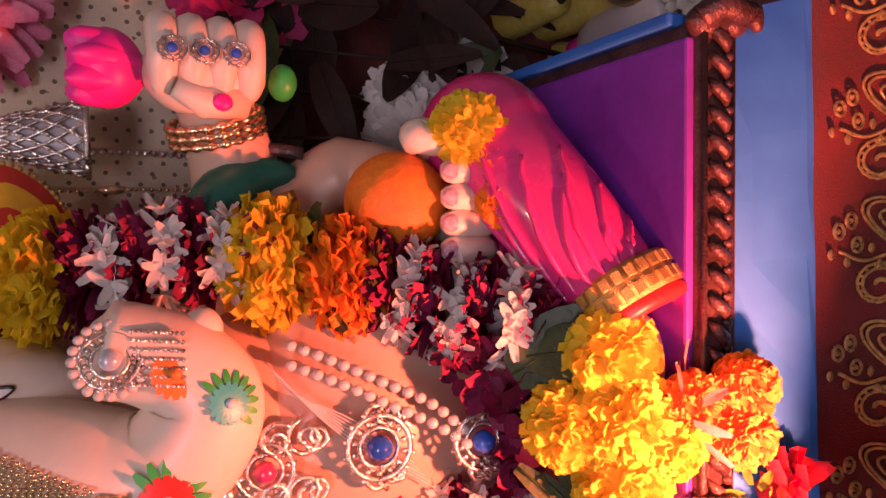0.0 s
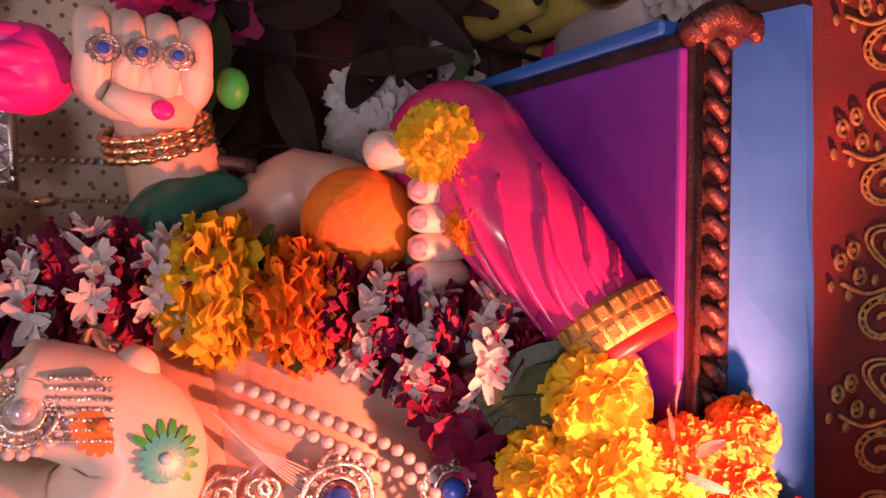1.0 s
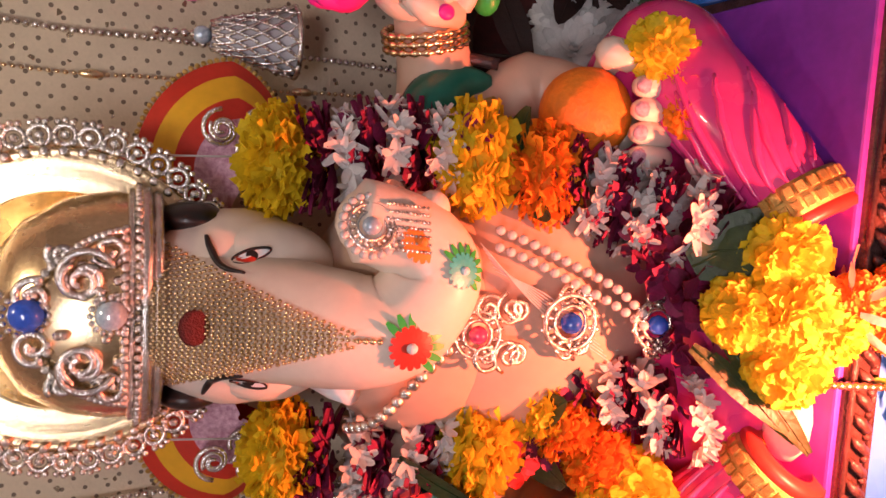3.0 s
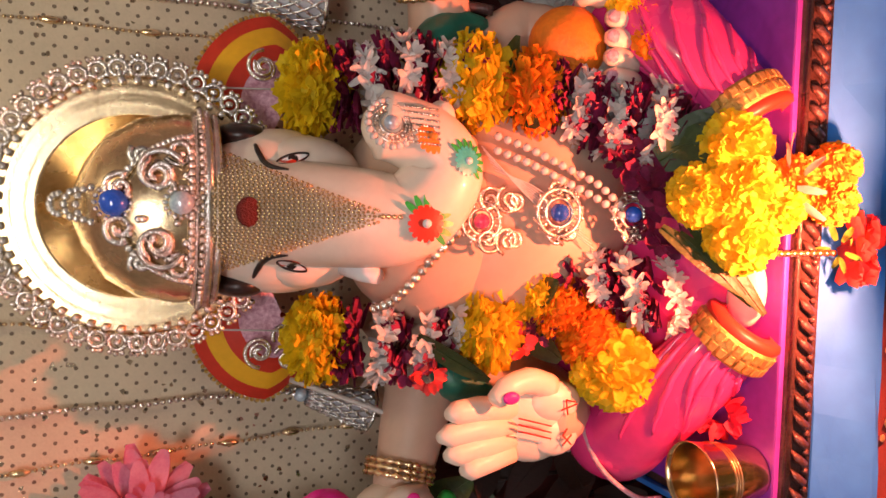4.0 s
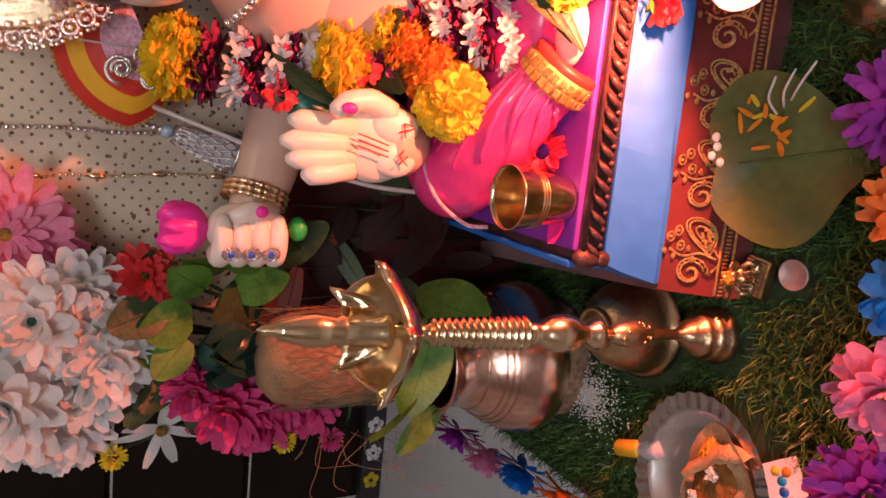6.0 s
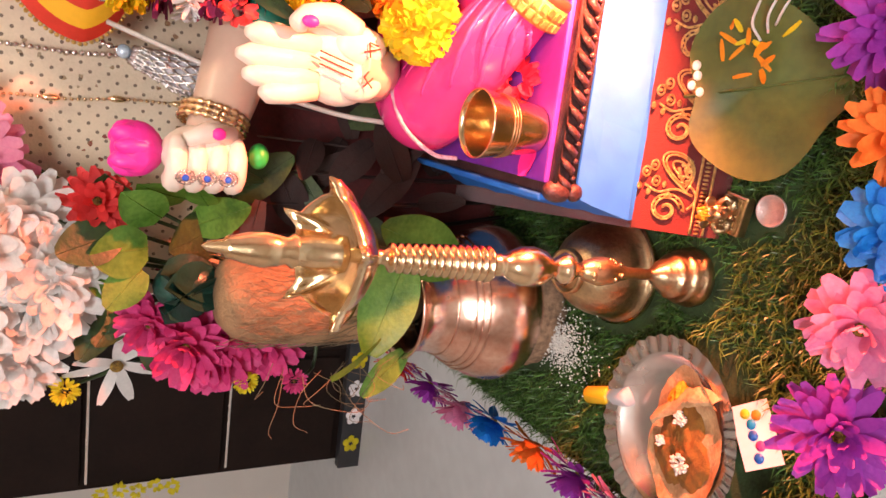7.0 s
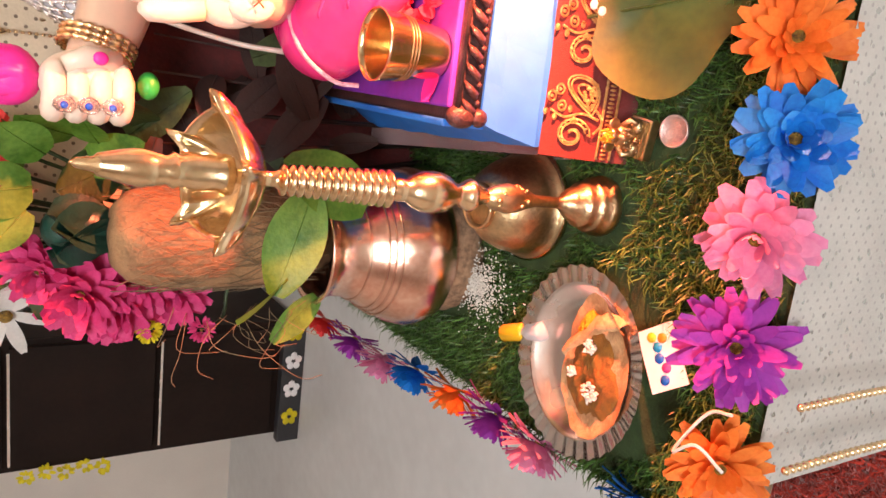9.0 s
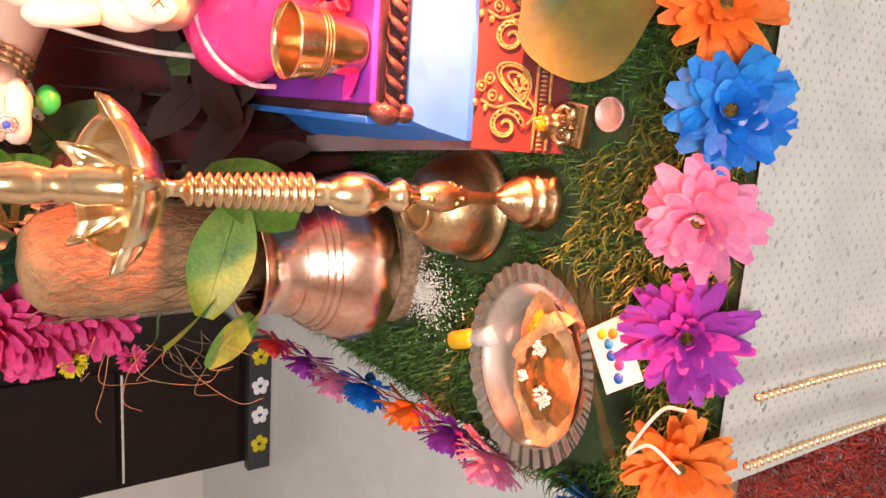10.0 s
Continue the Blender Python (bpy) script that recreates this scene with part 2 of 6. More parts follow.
# ---- geometry ----
class Geo:
    def __init__(self):
        self.v, self.f, self.m, self.s = [], [], [], []

    def add(self, verts, faces, m=0, smooth=True):
        k = len(self.v)
        self.v += [tuple(p) for p in verts]
        self.f += [tuple(i + k for i in f) for f in faces]
        self.m += [m] * len(faces)
        self.s += [smooth] * len(faces)
        return self

    def ell(self, c, r, m=0, seg=16, ring=10, rot=None):
        r = (r, r, r) if isinstance(r, (int, float)) else r
        c, vs = Vector(c), []
        for i in range(ring + 1):
            th = math.pi * i / ring
            for j in range(seg):
                ph = 2 * math.pi * j / seg
                p = Vector((r[0] * math.sin(th) * math.cos(ph), r[1] * math.sin(th) * math.sin(ph), r[2] * math.cos(th)))
                vs.append(c + (rot @ p if rot else p))
        fs = [(i * seg + j, (i + 1) * seg + j, (i + 1) * seg + (j + 1) % seg, i * seg + (j + 1) % seg) for i in range(ring) for j in range(seg)]
        return self.add(vs, fs, m)

    def tube(self, pts, rad, m=0, seg=10, flat=1.0, cap=True, side=None):
        pts = [Vector(p) for p in pts]
        rad = [rad] * len(pts) if isinstance(rad, (int, float)) else list(rad)
        vs, ref = [], Vector(side) if side else Vector((0.13, 0.21, 0.97))
        for i, p in enumerate(pts):
            d = (pts[min(i + 1, len(pts) - 1)] - pts[max(i - 1, 0)]).normalized()
            a = (ref - d * ref.dot(d))
            a = a.normalized() if a.length > 1e-4 else d.orthogonal().normalized()
            b = d.cross(a)
            ref = a
            for j in range(seg):
                w = 2 * math.pi * j / seg
                vs.append(p + a * (rad[i] * math.cos(w)) + b * (rad[i] * flat * math.sin(w)))
        n = len(pts)
        fs = [(i * seg + j, i * seg + (j + 1) % seg, (i + 1) * seg + (j + 1) % seg, (i + 1) * seg + j) for i in range(n - 1) for j in range(seg)]
        if cap:
            fs += [tuple(range(seg))[::-1], tuple((n - 1) * seg + j for j in range(seg))]
        return self.add(vs, fs, m)

    def lathe(self, prof, m=0, seg=32, c=(0, 0, 0), rot=None, flute=0, depth=0.0):
        c, vs = Vector(c), []
        for r, z in prof:
            for j in range(seg):
                w = 2 * math.pi * j / seg
                k = r * (1 + depth * math.cos(flute * w)) if flute else r
                p = Vector((k * math.cos(w), k * math.sin(w), z))
                vs.append(c + (rot @ p if rot else p))
        fs = [(i * seg + j, i * seg + (j + 1) % seg, (i + 1) * seg + (j + 1) % seg, (i + 1) * seg + j) for i in range(len(prof) - 1) for j in range(seg)]
        return self.add(vs, fs, m)

    def petal(self, base, way, up, length, width, curl=0.2, cup=0.15, m=0, n=4, point=0.5, wob=0.0):
        way, up = Vector(way).normalized(), Vector(up)
        up = (up - way * up.dot(way)).normalized()
        side, base, vs = way.cross(up), Vector(base), []
        for i in range(n + 1):
            u = i / n
            w = width * max(0.06, math.sin(math.pi * (0.12 + 0.82 * u)) ** point)
            mid = base + way * (length * u) + up * (curl * length * u * u + wob * length * math.sin(u * 5))
            for s in (-1, 0, 1):
                vs.append(mid + side * (w * s / 2) + up * (cup * width * s * s * u))
        fs = [(i * 3 + j, i * 3 + j + 1, i * 3 + j + 4, i * 3 + j + 3) for i in range(n) for j in (0, 1)]
        return self.add(vs, fs, m)

    def box(self, lo, hi, m=0, rot=None, c=(0, 0, 0), bevel=0.0):
        bm = bmesh.new()
        bmesh.ops.create_cube(bm, size=1)
        for v in bm.verts:
            v.co = Vector([lo[k] + (v.co[k] + 0.5) * (hi[k] - lo[k]) for k in range(3)])
        if bevel:
            bmesh.ops.bevel(bm, geom=bm.edges[:], offset=bevel, segments=2, affect="EDGES", profile=0.6)
        bm.verts.index_update()
        vs = [(Vector(c) + (rot @ v.co if rot else v.co)) for v in bm.verts]
        fs = [[v.index for v in f.verts] for f in bm.faces]
        bm.free()
        return self.add(vs, fs, m, False)

    def mesh(self, name, mats):
        me = bpy.data.meshes.new(name)
        me.from_pydata(self.v, [], self.f)
        for k in mats if isinstance(mats, (list, tuple)) else [mats]:
            me.materials.append(k)
        me.polygons.foreach_set("material_index", self.m)
        me.polygons.foreach_set("use_smooth", self.s)
        me.update()
        return me


def part(name, geo, mats, parent=None, label=""):
    ob = new(name, geo.mesh(name, mats))
    ob.parent = parent
    return tagged(ob, label)


def thing(name, m, label, category, group=""):
    ob = new(name)
    ob.empty_display_size = 0.02
    ob.matrix_world = m
    return tagged(ob, label, category, group)


def solid(name, geo, mats, label, category, group="", kind="", m=None):
    ob = new(name, geo.mesh(name, mats))
    if m:
        ob.matrix_world = m
    return tagged(ob, label, category, group, kind)


def face(way):
    return Vector(way).to_track_quat("Z", "Y").to_matrix()


def smoothpath(pts, n=6):
    """A smooth line through the points."""
    p = [Vector(q) for q in pts]
    p = [p[0] * 2 - p[1]] + p + [p[-1] * 2 - p[-2]]
    out = []
    for i in range(1, len(p) - 2):
        for k in range(n):
            t = k / n
            out.append(0.5 * ((2 * p[i]) + (p[i + 1] - p[i - 1]) * t + (2 * p[i - 1] - 5 * p[i] + 4 * p[i + 1] - p[i + 2]) * t * t + (3 * p[i] - p[i - 1] - 3 * p[i + 1] + p[i + 2]) * t ** 3))
    return out + [p[-2]]


R = random.Random(7)
FLOOR = -0.45

# ---- room ----


def slab(name, lo, hi, material, label, category):
    return solid(name, Geo().box(lo, hi), material, label, category, kind="structure")


slab("floor", (-2.8, -2.6, FLOOR - 0.06), (2.4, 2.6, FLOOR), TILE, "pale grey tiled room floor", "floor")
slab("ceiling", (-2.8, -2.6, 2.2), (2.4, 2.6, 2.3), WALLP, "plain cream painted ceiling", "ceiling")
slab("wall_north", (-2.8, 2.6, FLOOR), (2.4, 2.7, 2.2), WALLP, "cream painted wall behind the altar", "wall")
slab("wall_south", (-2.8, -2.7, FLOOR), (2.4, -2.6, 2.2), WALLP, "plain cream painted wall", "wall")
slab("wall_west", (-2.9, -2.7, FLOOR), (-2.8, 2.7, 2.2), WALLP, "plain cream painted wall", "wall")
slab("wall_east", (2.4, -2.7, FLOOR), (2.5, 2.7, 2.2), WALLP, "plain cream painted wall", "wall")

# ---- altar table, turf, backdrop ----
table = thing("altar_table", pose(0, 0, FLOOR), "low wooden altar table covered with turf and net fabric", "table")
part("tabletop", Geo().box((-0.53, 0.008, -FLOOR - 0.04), (0.6, 0.86, -FLOOR - 0.005), bevel=0.004), WOOD, table)
for x, y in ((-0.48, 0.07), (0.55, 0.07), (-0.48, 0.8), (0.55, 0.8)):
    part("leg", Geo().box((x - 0.025, y - 0.025, 0), (x + 0.025, y + 0.025, -FLOOR - 0.04), bevel=0.003), WOOD, table)

sk = Geo()
NX, NZ = 90, 14
vs = []
for i in range(NX + 1):
    for j in range(NZ + 1):
        x, d = -0.475 + 1.07 * i / NX, j / NZ
        fold = 0.006 * math.sin(x * 42) + 0.004 * math.sin(x * 97 + 1)
        vs.append((x, 0.001 - fold * d - 0.012 * d, 0.006 - 0.45 * d))
sk.add(vs, [(i * (NZ + 1) + j, i * (NZ + 1) + j + 1, (i + 1) * (NZ + 1) + j + 1, (i + 1) * (NZ + 1) + j) for i in range(NX) for j in range(NZ)])
solid("table_skirt", sk, SKIRT, "white sequinned net skirt hanging from the table front", "table skirt")

solid("turf_mat", Geo().box((-0.545, 0.003, -0.005), (0.61, 0.87, 0.0)), TURFBASE, "green artificial turf mat on the altar table", "turf mat", kind="structure")
g = Geo()
rng = np.random.default_rng(3)
N = 52000
X = rng.uniform(-0.545, 0.1, N)
Y = rng.uniform(0.010, 0.8, N)
A = rng.uniform(0, 2 * math.pi, N)
Ln = rng.uniform(0.009, 0.019, N)
T = rng.uniform(0.4, 1.3, N)
PRESSED = [(-0.303, 0.19, 0.036), (-0.32, 0.29, 0.066), (-0.437, 0.16, 0.086), (-0.2375, 0.152, 0.024), (-0.228, 0.119, 0.018), (-0.402, 0.428, 0.078), (-0.432, 0.235, 0.02), (-0.425, 0.352, 0.02)]
vs, fs = [], []
for x, y, a, h, t in zip(X, Y, A, Ln, T):
    if x > -0.25 and y > 0.2:
        continue
    if any((x - px) ** 2 + (y - py) ** 2 < pr * pr for px, py, pr in PRESSED):
        continue
    dx, dy = math.cos(a) * 0.8 - 0.2, math.sin(a) * 0.8 - 0.3
    w = 0.00085
    px, py = -dy * w, dx * w
    k = len(vs)
    mx, my, mz = x + dx * h * 0.4 * t, y + dy * h * 0.4 * t, h * 0.55
    vs += [(x - px, y - py, 0), (x + px, y + py, 0), (mx + px, my + py, mz), (mx - px, my - py, mz), (x + dx * h * t, y + dy * h * t, h * 0.85 / (0.6 + 0.5 * t))]
    fs += [(k, k + 1, k + 2, k + 3), (k + 3, k + 2, k + 4)]
solid("turf_blades", g.add(vs, fs), GRASSM, "short green plastic grass blades", "turf", kind="stuff")

# backdrop board with net fabric
slab("backdrop_board", (-0.42, 0.556, 0.0), (0.62, 0.575, 1.0), NET, "beige dotted net fabric stretched over a backdrop board", "backdrop")
g = Geo()
for a, b, top in ((-0.42, 0.2, 0.335), (0.2, 0.62, 0.285)):
    pts = [(a + (b - a) * k / 20, 0.548 + 0.004 * math.sin(k * 2.1), top + 0.012 * math.sin(k * 1.3)) for k in range(21)]
    vs = [p for p in pts] + [(p[0], p[1] - 0.008, 0.0) for p in pts]
    g.add(vs, [(k, k + 1, k + 22, k + 21) for k in range(20)])
solid("dark_drape", g, mat("dark_maroon_cloth", (0.075, 0.008, 0.008), 0.85, 0, 0.4, 20, 0.4, sheen=0.3), "dark maroon cloth hung low behind the statue", "cloth")

# stool with red cloth
stool = thing("low_stool", pose(0.02, 0.4, 0), "low wooden stool hidden under a red cloth", "stool")
part("top", Geo().box((-0.27, -0.175, 0.05), (0.245, 0.13, 0.068), bevel=0.003), WOOD, stool)
for x, y in ((-0.24, -0.15), (0.22, -0.15), (-0.24, 0.1), (0.22, 0.1)):
    part("leg", Geo().box((x - 0.015, y - 0.015, 0), (x + 0.015, y + 0.015, 0.05)), WOOD, stool)
cloth = thing("red_cloth", pose(0, 0, 0), "red velvet cloth with gold paisley embroidery over the stool", "cloth")
g = Geo()
prof = [(0.53, 0.004), (0.535, 0.06), (0.53, 0.0715), (0.36, 0.0715), (0.222, 0.0715), (0.212, 0.069), (0.199, 0.054), (0.184, 0.037), (0.176, 0.027), (0.174, 0.006)]
vs, n = [], 60
for i in range(n + 1):
    x = -0.262 + 0.537 * i / n
    for k, (y, z) in enumerate(prof):
        vs.append((x, y + (0.0018 * math.sin(i * 0.9) if k > 6 else 0), z))
P = len(prof)
g.add(vs, [(i * P + j, (i + 1) * P + j, (i + 1) * P + j + 1, i * P + j + 1) for i in range(n) for j in range(P - 1)])
for x in (-0.263, 0.276):
    fl = -0.03 if x < 0 else 0.0
    g.add([(x + fl, 0.53, 0.0713), (x, 0.215, 0.0713), (x + 0.002, 0.178, 0.028), (x + 0.004, 0.175, 0.006), (x - 0.004 + fl * 0.5, 0.35, 0.004), (x + 0.003 + fl, 0.53, 0.004)], [(0, 1, 2, 3, 4, 5)])
g.add([(-0.26, 0.215, 0.0711), (-0.263, 0.215, 0.0711), (-0.293, 0.53, 0.0711), (-0.26, 0.53, 0.0711)], [(0, 1, 2, 3)])
part("cloth_body", g, REDCLOTH, cloth)


def front(x, z):
    s = (0.0715 - z) / 0.0585
    return Vector((x, 0.2145 - 0.039 * s - 0.0016, 0.0715 - 0.0445 * s + 0.0016))


def spiral(x, z, r, turn, flip=1):
    return [front(x + flip * r * (1 - k / 26) * math.cos(turn + k * 0.42), z + r * (1 - k / 26) * math.sin(turn + k * 0.42)) for k in range(22)]


k = 0
x = -0.252
while x < 0.225:
    g = Geo()
    g.tube(spiral(x + 0.010, 0.046, 0.0115, -1.4), 0.0009, seg=6)
    g.tube(spiral(x + 0.010, 0.046, 0.0155, -1.6), 0.0009, seg=6)
    for q in spiral(x + 0.010, 0.046, 0.0135, -1.5)[::1]:
        g.ell(q, 0.0010, seg=5, ring=4)
    g.tube([front(x + 0.012 + 0.02 * q / 8, 0.029 - 0.006 * math.sin(q / 8 * 3.1)) for q in range(9)], 0.0011, seg=6)
    part("scroll", g, GOLDT, cloth, "gold thread scroll" if k == 0 else "")
    g = Geo()
    for s in (1.0, 0.82, 0.45):
        pts = [front(x + 0.046 - s * 0.019 * math.cos(w) - 0.006 * s * math.sin(w / 2) ** 2, 0.039 + s * 0.0165 * math.sin(w) * abs(math.sin(w / 2)) ** 1.1 - s * 0.007 * math.cos(w)) for w in [q * 2 * math.pi / 24 for q in range(25)]]
        g.tube(pts, 0.0009, seg=6)
    for q in range(26):
        g.ell(front(x + 0.044 + R.uniform(-0.011, 0.009), 0.036 + R.uniform(-0.005, 0.005)), 0.0016, seg=6, ring=4)
    part("paisley", g, GOLDT, cloth)
    g = Geo()
    for dx, dz in ((-0.006, 0.0), (0.005, 0.003), (0.0, 0.009)):
        c = front(x + 0.040 + dx * 1.2, 0.0575 + dz)
        g.tube([c + Vector((0.0042 * math.cos(w), -0.0006, 0.0042 * math.sin(w))) for w in [q * 2 * math.pi / 10 for q in range(11)]], 0.001, seg=5)
        g.ell(c, 0.0018, seg=6, ring=4)
    part("flower_motif", g, GOLDT, cloth)
    g = Geo()
    g.tube(smoothpath([front(x + 0.024, 0.026), front(x + 0.028, 0.04), front(x + 0.024, 0.054), front(x + 0.029, 0.066)], 5), 0.0011, seg=6)
    for dx, dz in ((-0.004, 0.062), (0.004, 0.05), (-0.005, 0.046), (0.0, 0.07)):
        c = front(x + 0.027 + dx, dz)
        g.ell(c, (0.0032, 0.0012, 0.0026), seg=8, ring=5)
    part("vine_motif", g, GOLDT, cloth)
    x += 0.068
    k += 1
g = Geo()
for z, r in ((0.023, 0.0013), (0.0125, 0.0013)):
    g.tube([front(-0.26 + 0.532 * q / 60, z) for q in range(61)], r, seg=6)
for q in range(150):
    g.ell(front(-0.259 + 0.532 * q / 150, 0.0178), (0.0012, 0.0014, 0.0036), seg=5, ring=4)
part("border_braid", g, GOLDT, cloth, "gold braid border")

# ---- statue ----
def headfront(x, z):
    """How far forward the statue's face lies."""
    zs, ys, rs = (0.377, 0.412, 0.44, 0.475, 0.515, 0.56), (0.34, 0.348, 0.36, 0.38, 0.405, 0.43), (0.031, 0.033, 0.036, 0.038, 0.041, 0.042)
    yc, r = float(np.interp(z, zs, ys)), float(np.interp(z, zs, rs))
    best = yc - 1.2 * math.sqrt(max(1e-6, r * r - x * x)) - 0.001 if abs(x) < r else 0.44
    for cx, cy, cz, rx, ry, rz in ((0.001, 0.425, 0.495, 0.066, 0.052, 0.07), (0.027, 0.405, 0.478, 0.034, 0.029, 0.045), (-0.025, 0.405, 0.478, 0.034, 0.029, 0.045)):
        k = 1 - ((x - cx) / rx) ** 2 - ((z - cz) / rz) ** 2
        if k > 0:
            best = min(best, cy - ry * math.sqrt(k))
    return best


S = Geo()
MATS = [SKIN, CREAM, DHOTI, BLUE, PURPLE, BRONZE, REDP, YELP, PINKP, HAIR, WHITEP, GREENP, ORANGEP, DGREEN, HOTPINK, GOLD, TURQ]
sk_, cr, dh, bl, pu, bz, rd, ye, pk, ha, wh, gr, orr, dg, hp, go, tq = range(17)
MATS[go] = mat("gold_paint", (0.62, 0.42, 0.12), 0.4, 0.75, 0.3, 150, 0.5)
# plinth: blue block with sloping faces
lo, hi = 0.0725, 0.124
bx = [(-0.257, 0.212), (0.262, 0.226), (0.258, 0.515), (-0.272, 0.515)]
tx = [(-0.242, 0.229), (0.25, 0.240), (0.246, 0.505), (-0.242, 0.505)]
def ring4(pts, z, n=14):
    out = []
    for k in range(4):
        a, b = pts[k], pts[(k + 1) % 4]
        for q in range(n):
            wv = R.uniform(-0.0012, 0.0012)
            out.append((a[0] + (b[0] - a[0]) * q / n + wv, a[1] + (b[1] - a[1]) * q / n + wv, z))
    return out
levels = [ring4(bx, lo), ring4([(0.98 * a + 0.02 * c, 0.98 * b + 0.02 * d) for (a, b), (c, d) in zip(bx, tx)], lo + 0.005), ring4([(0.3 * a + 0.7 * c, 0.3 * b + 0.7 * d) for (a, b), (c, d) in zip(bx, tx)], 0.110), ring4(tx, hi)]
n4 = len(levels[0])
S.add([p for l in levels for p in l], [(i * n4 + j, i * n4 + (j + 1) % n4, (i + 1) * n4 + (j + 1) % n4, (i + 1) * n4 + j) for i in range(3) for j in range(n4)] + [tuple(3 * n4 + j for j in range(n4))], bl, False)
# carved frame and seat
S.box((-0.242, 0.233, hi - 0.003), (0.244, 0.5, 0.148), bz, bevel=0.003)
S.box((0.2425, 0.25, 0.1), (0.25, 0.502, 0.1555), bl, bevel=0.002)
S.box((-0.2475, 0.240, 0.112), (-0.2415, 0.502, 0.1545), bl, bevel=0.002)
S.box((-0.232, 0.2385, 0.146), (0.234, 0.498, 0.1525), pu, bevel=0.002)
for q in range(33):
    x = -0.232 + 0.464 * q / 32
    S.tube([(x - 0.007, 0.2325, 0.13), (x - 0.002, 0.2295, 0.133), (x + 0.003, 0.2295, 0.14), (x + 0.008, 0.2325, 0.143)], [0.001, 0.0035, 0.0035, 0.001], bz, seg=6)
    S.ell((x + 0.006, 0.2315, 0.1295), 0.003, bz, seg=6, ring=4)
for z in (0.1265, 0.146):
    S.tube([(-0.243, 0.2325, z), (0.244, 0.2325, z)], 0.0022, bz, seg=6)
for x, d in ((-0.238, -1), (0.242, 1)):
    S.ell((x, 0.2305, 0.126), (0.008, 0.006, 0.008), bz, seg=10, ring=8)
    if d > 0:
        S.tube(smoothpath([(x, 0.231, 0.15), (x + d * 0.006, 0.224, 0.142), (x + d * 0.003, 0.2225, 0.13), (x + d * 0.002, 0.2215, 0.123), (x - d * 0.006, 0.2215, 0.118)], 4), [0.0075] * 8 + [0.0065] * 5 + [0.0055, 0.0045, 0.0035, 0.002], bz, seg=8)
    S.ell((x, 0.236, 0.14), (0.010, 0.010, 0.014), bz)
# crossed legs in the pink garment
for sx in (-1, 1):
    ox = 0.004
    leg = smoothpath([(ox + sx * 0.09, 0.40, 0.205), (ox + sx * 0.158, 0.392, 0.212), (ox + sx * 0.186, 0.362, 0.21), (ox + sx * 0.167, 0.333, 0.207), (ox + sx * 0.129, 0.295, 0.193), (ox + sx * 0.085, 0.264, 0.174)], 14)
    n = len(leg) - 1
    lrad = [0.041 - 0.013 * max(0, (i / n - 0.45) / 0.55) for i in range(n + 1)]
    S.tube(leg, lrad, dh, seg=28)
    # thin pleats that run along the shin and gather at the ankle
    for k in range(9):
        ridge = []
        for j in range(15):
            u = j / 14
            i = min(n, int(n * (0.50 + 0.05 * (k % 3) + 0.034 * k * (1 - u) + (0.46 - 0.05 * (k % 3)) * u)))
            d = (leg[min(i + 1, n)] - leg[max(i - 1, 0)]).normalized()
            up = (Vector((0, 0, 1)) - d * d.z).normalized()
            out = up.cross(d) * (1 if (up.cross(d)).y < 0 else -1)
            w = math.radians(118 - 20 * k + 34 * u + 18 * math.sin(u * 2.4))
            ridge.append(leg[i] + (out * math.cos(w) + up * math.sin(w)) * (lrad[i] - 0.0006))
        S.tube(ridge, [0.0006 + 0.0024 * math.sin(math.pi * (0.08 + 0.84 * j / 14)) for j in range(15)], dh, seg=8)
    S.ell((ox + sx * 0.186, 0.36, 0.211), (0.0425, 0.045, 0.0425), dh, seg=24, ring=14)
    bdir = Vector((-sx * 0.8, -0.5, -0.3)).normalized()
    brot, bc = face(bdir), Vector((ox + sx * 0.089, 0.266, 0.173))
    S.lathe([(0.026, -0.011), (0.0315, -0.0105), (0.0325, 0.0), (0.0325, 0.0105), (0.028, 0.011)], go, 40, bc, brot)
    S.lathe([(0.0315, 0.010), (0.0325, 0.014), (0.030, 0.018), (0.02, 0.018)], rd, 40, bc, brot)
    for q in range(26):
        w = q * 2 * math.pi / 26
        for k in (-1, 1):
            pos = bc + brot @ Vector((0.0325 * math.cos(w), 0.0325 * math.sin(w), 0.005 * k))
            S.box((-0.0014, -0.0028, -0.0036), (0.0014, 0.0028, 0.0036), go, c=pos, rot=brot @ Euler((0, 0, w)).to_matrix(), bevel=0.0008)
    S.ell((ox + sx * 0.05, 0.262, 0.166), (0.03, 0.018, 0.012), cr)
S.ell((0.004, 0.35, 0.18), (0.13, 0.09, 0.04), dh, seg=24)
S.tube(smoothpath([(-0.16, 0.355, 0.2535), (-0.2, 0.335, 0.244), (-0.222, 0.314, 0.222), (-0.224, 0.308, 0.2)], 6), 0.0022, pk, seg=6)
# body, shoulders
S.ell((0.004, 0.405, 0.285), (0.118, 0.078, 0.105), sk_, seg=28, ring=18)
S.ell((0.004, 0.418, 0.365), (0.095, 0.076, 0.085), sk_, seg=28, ring=16)
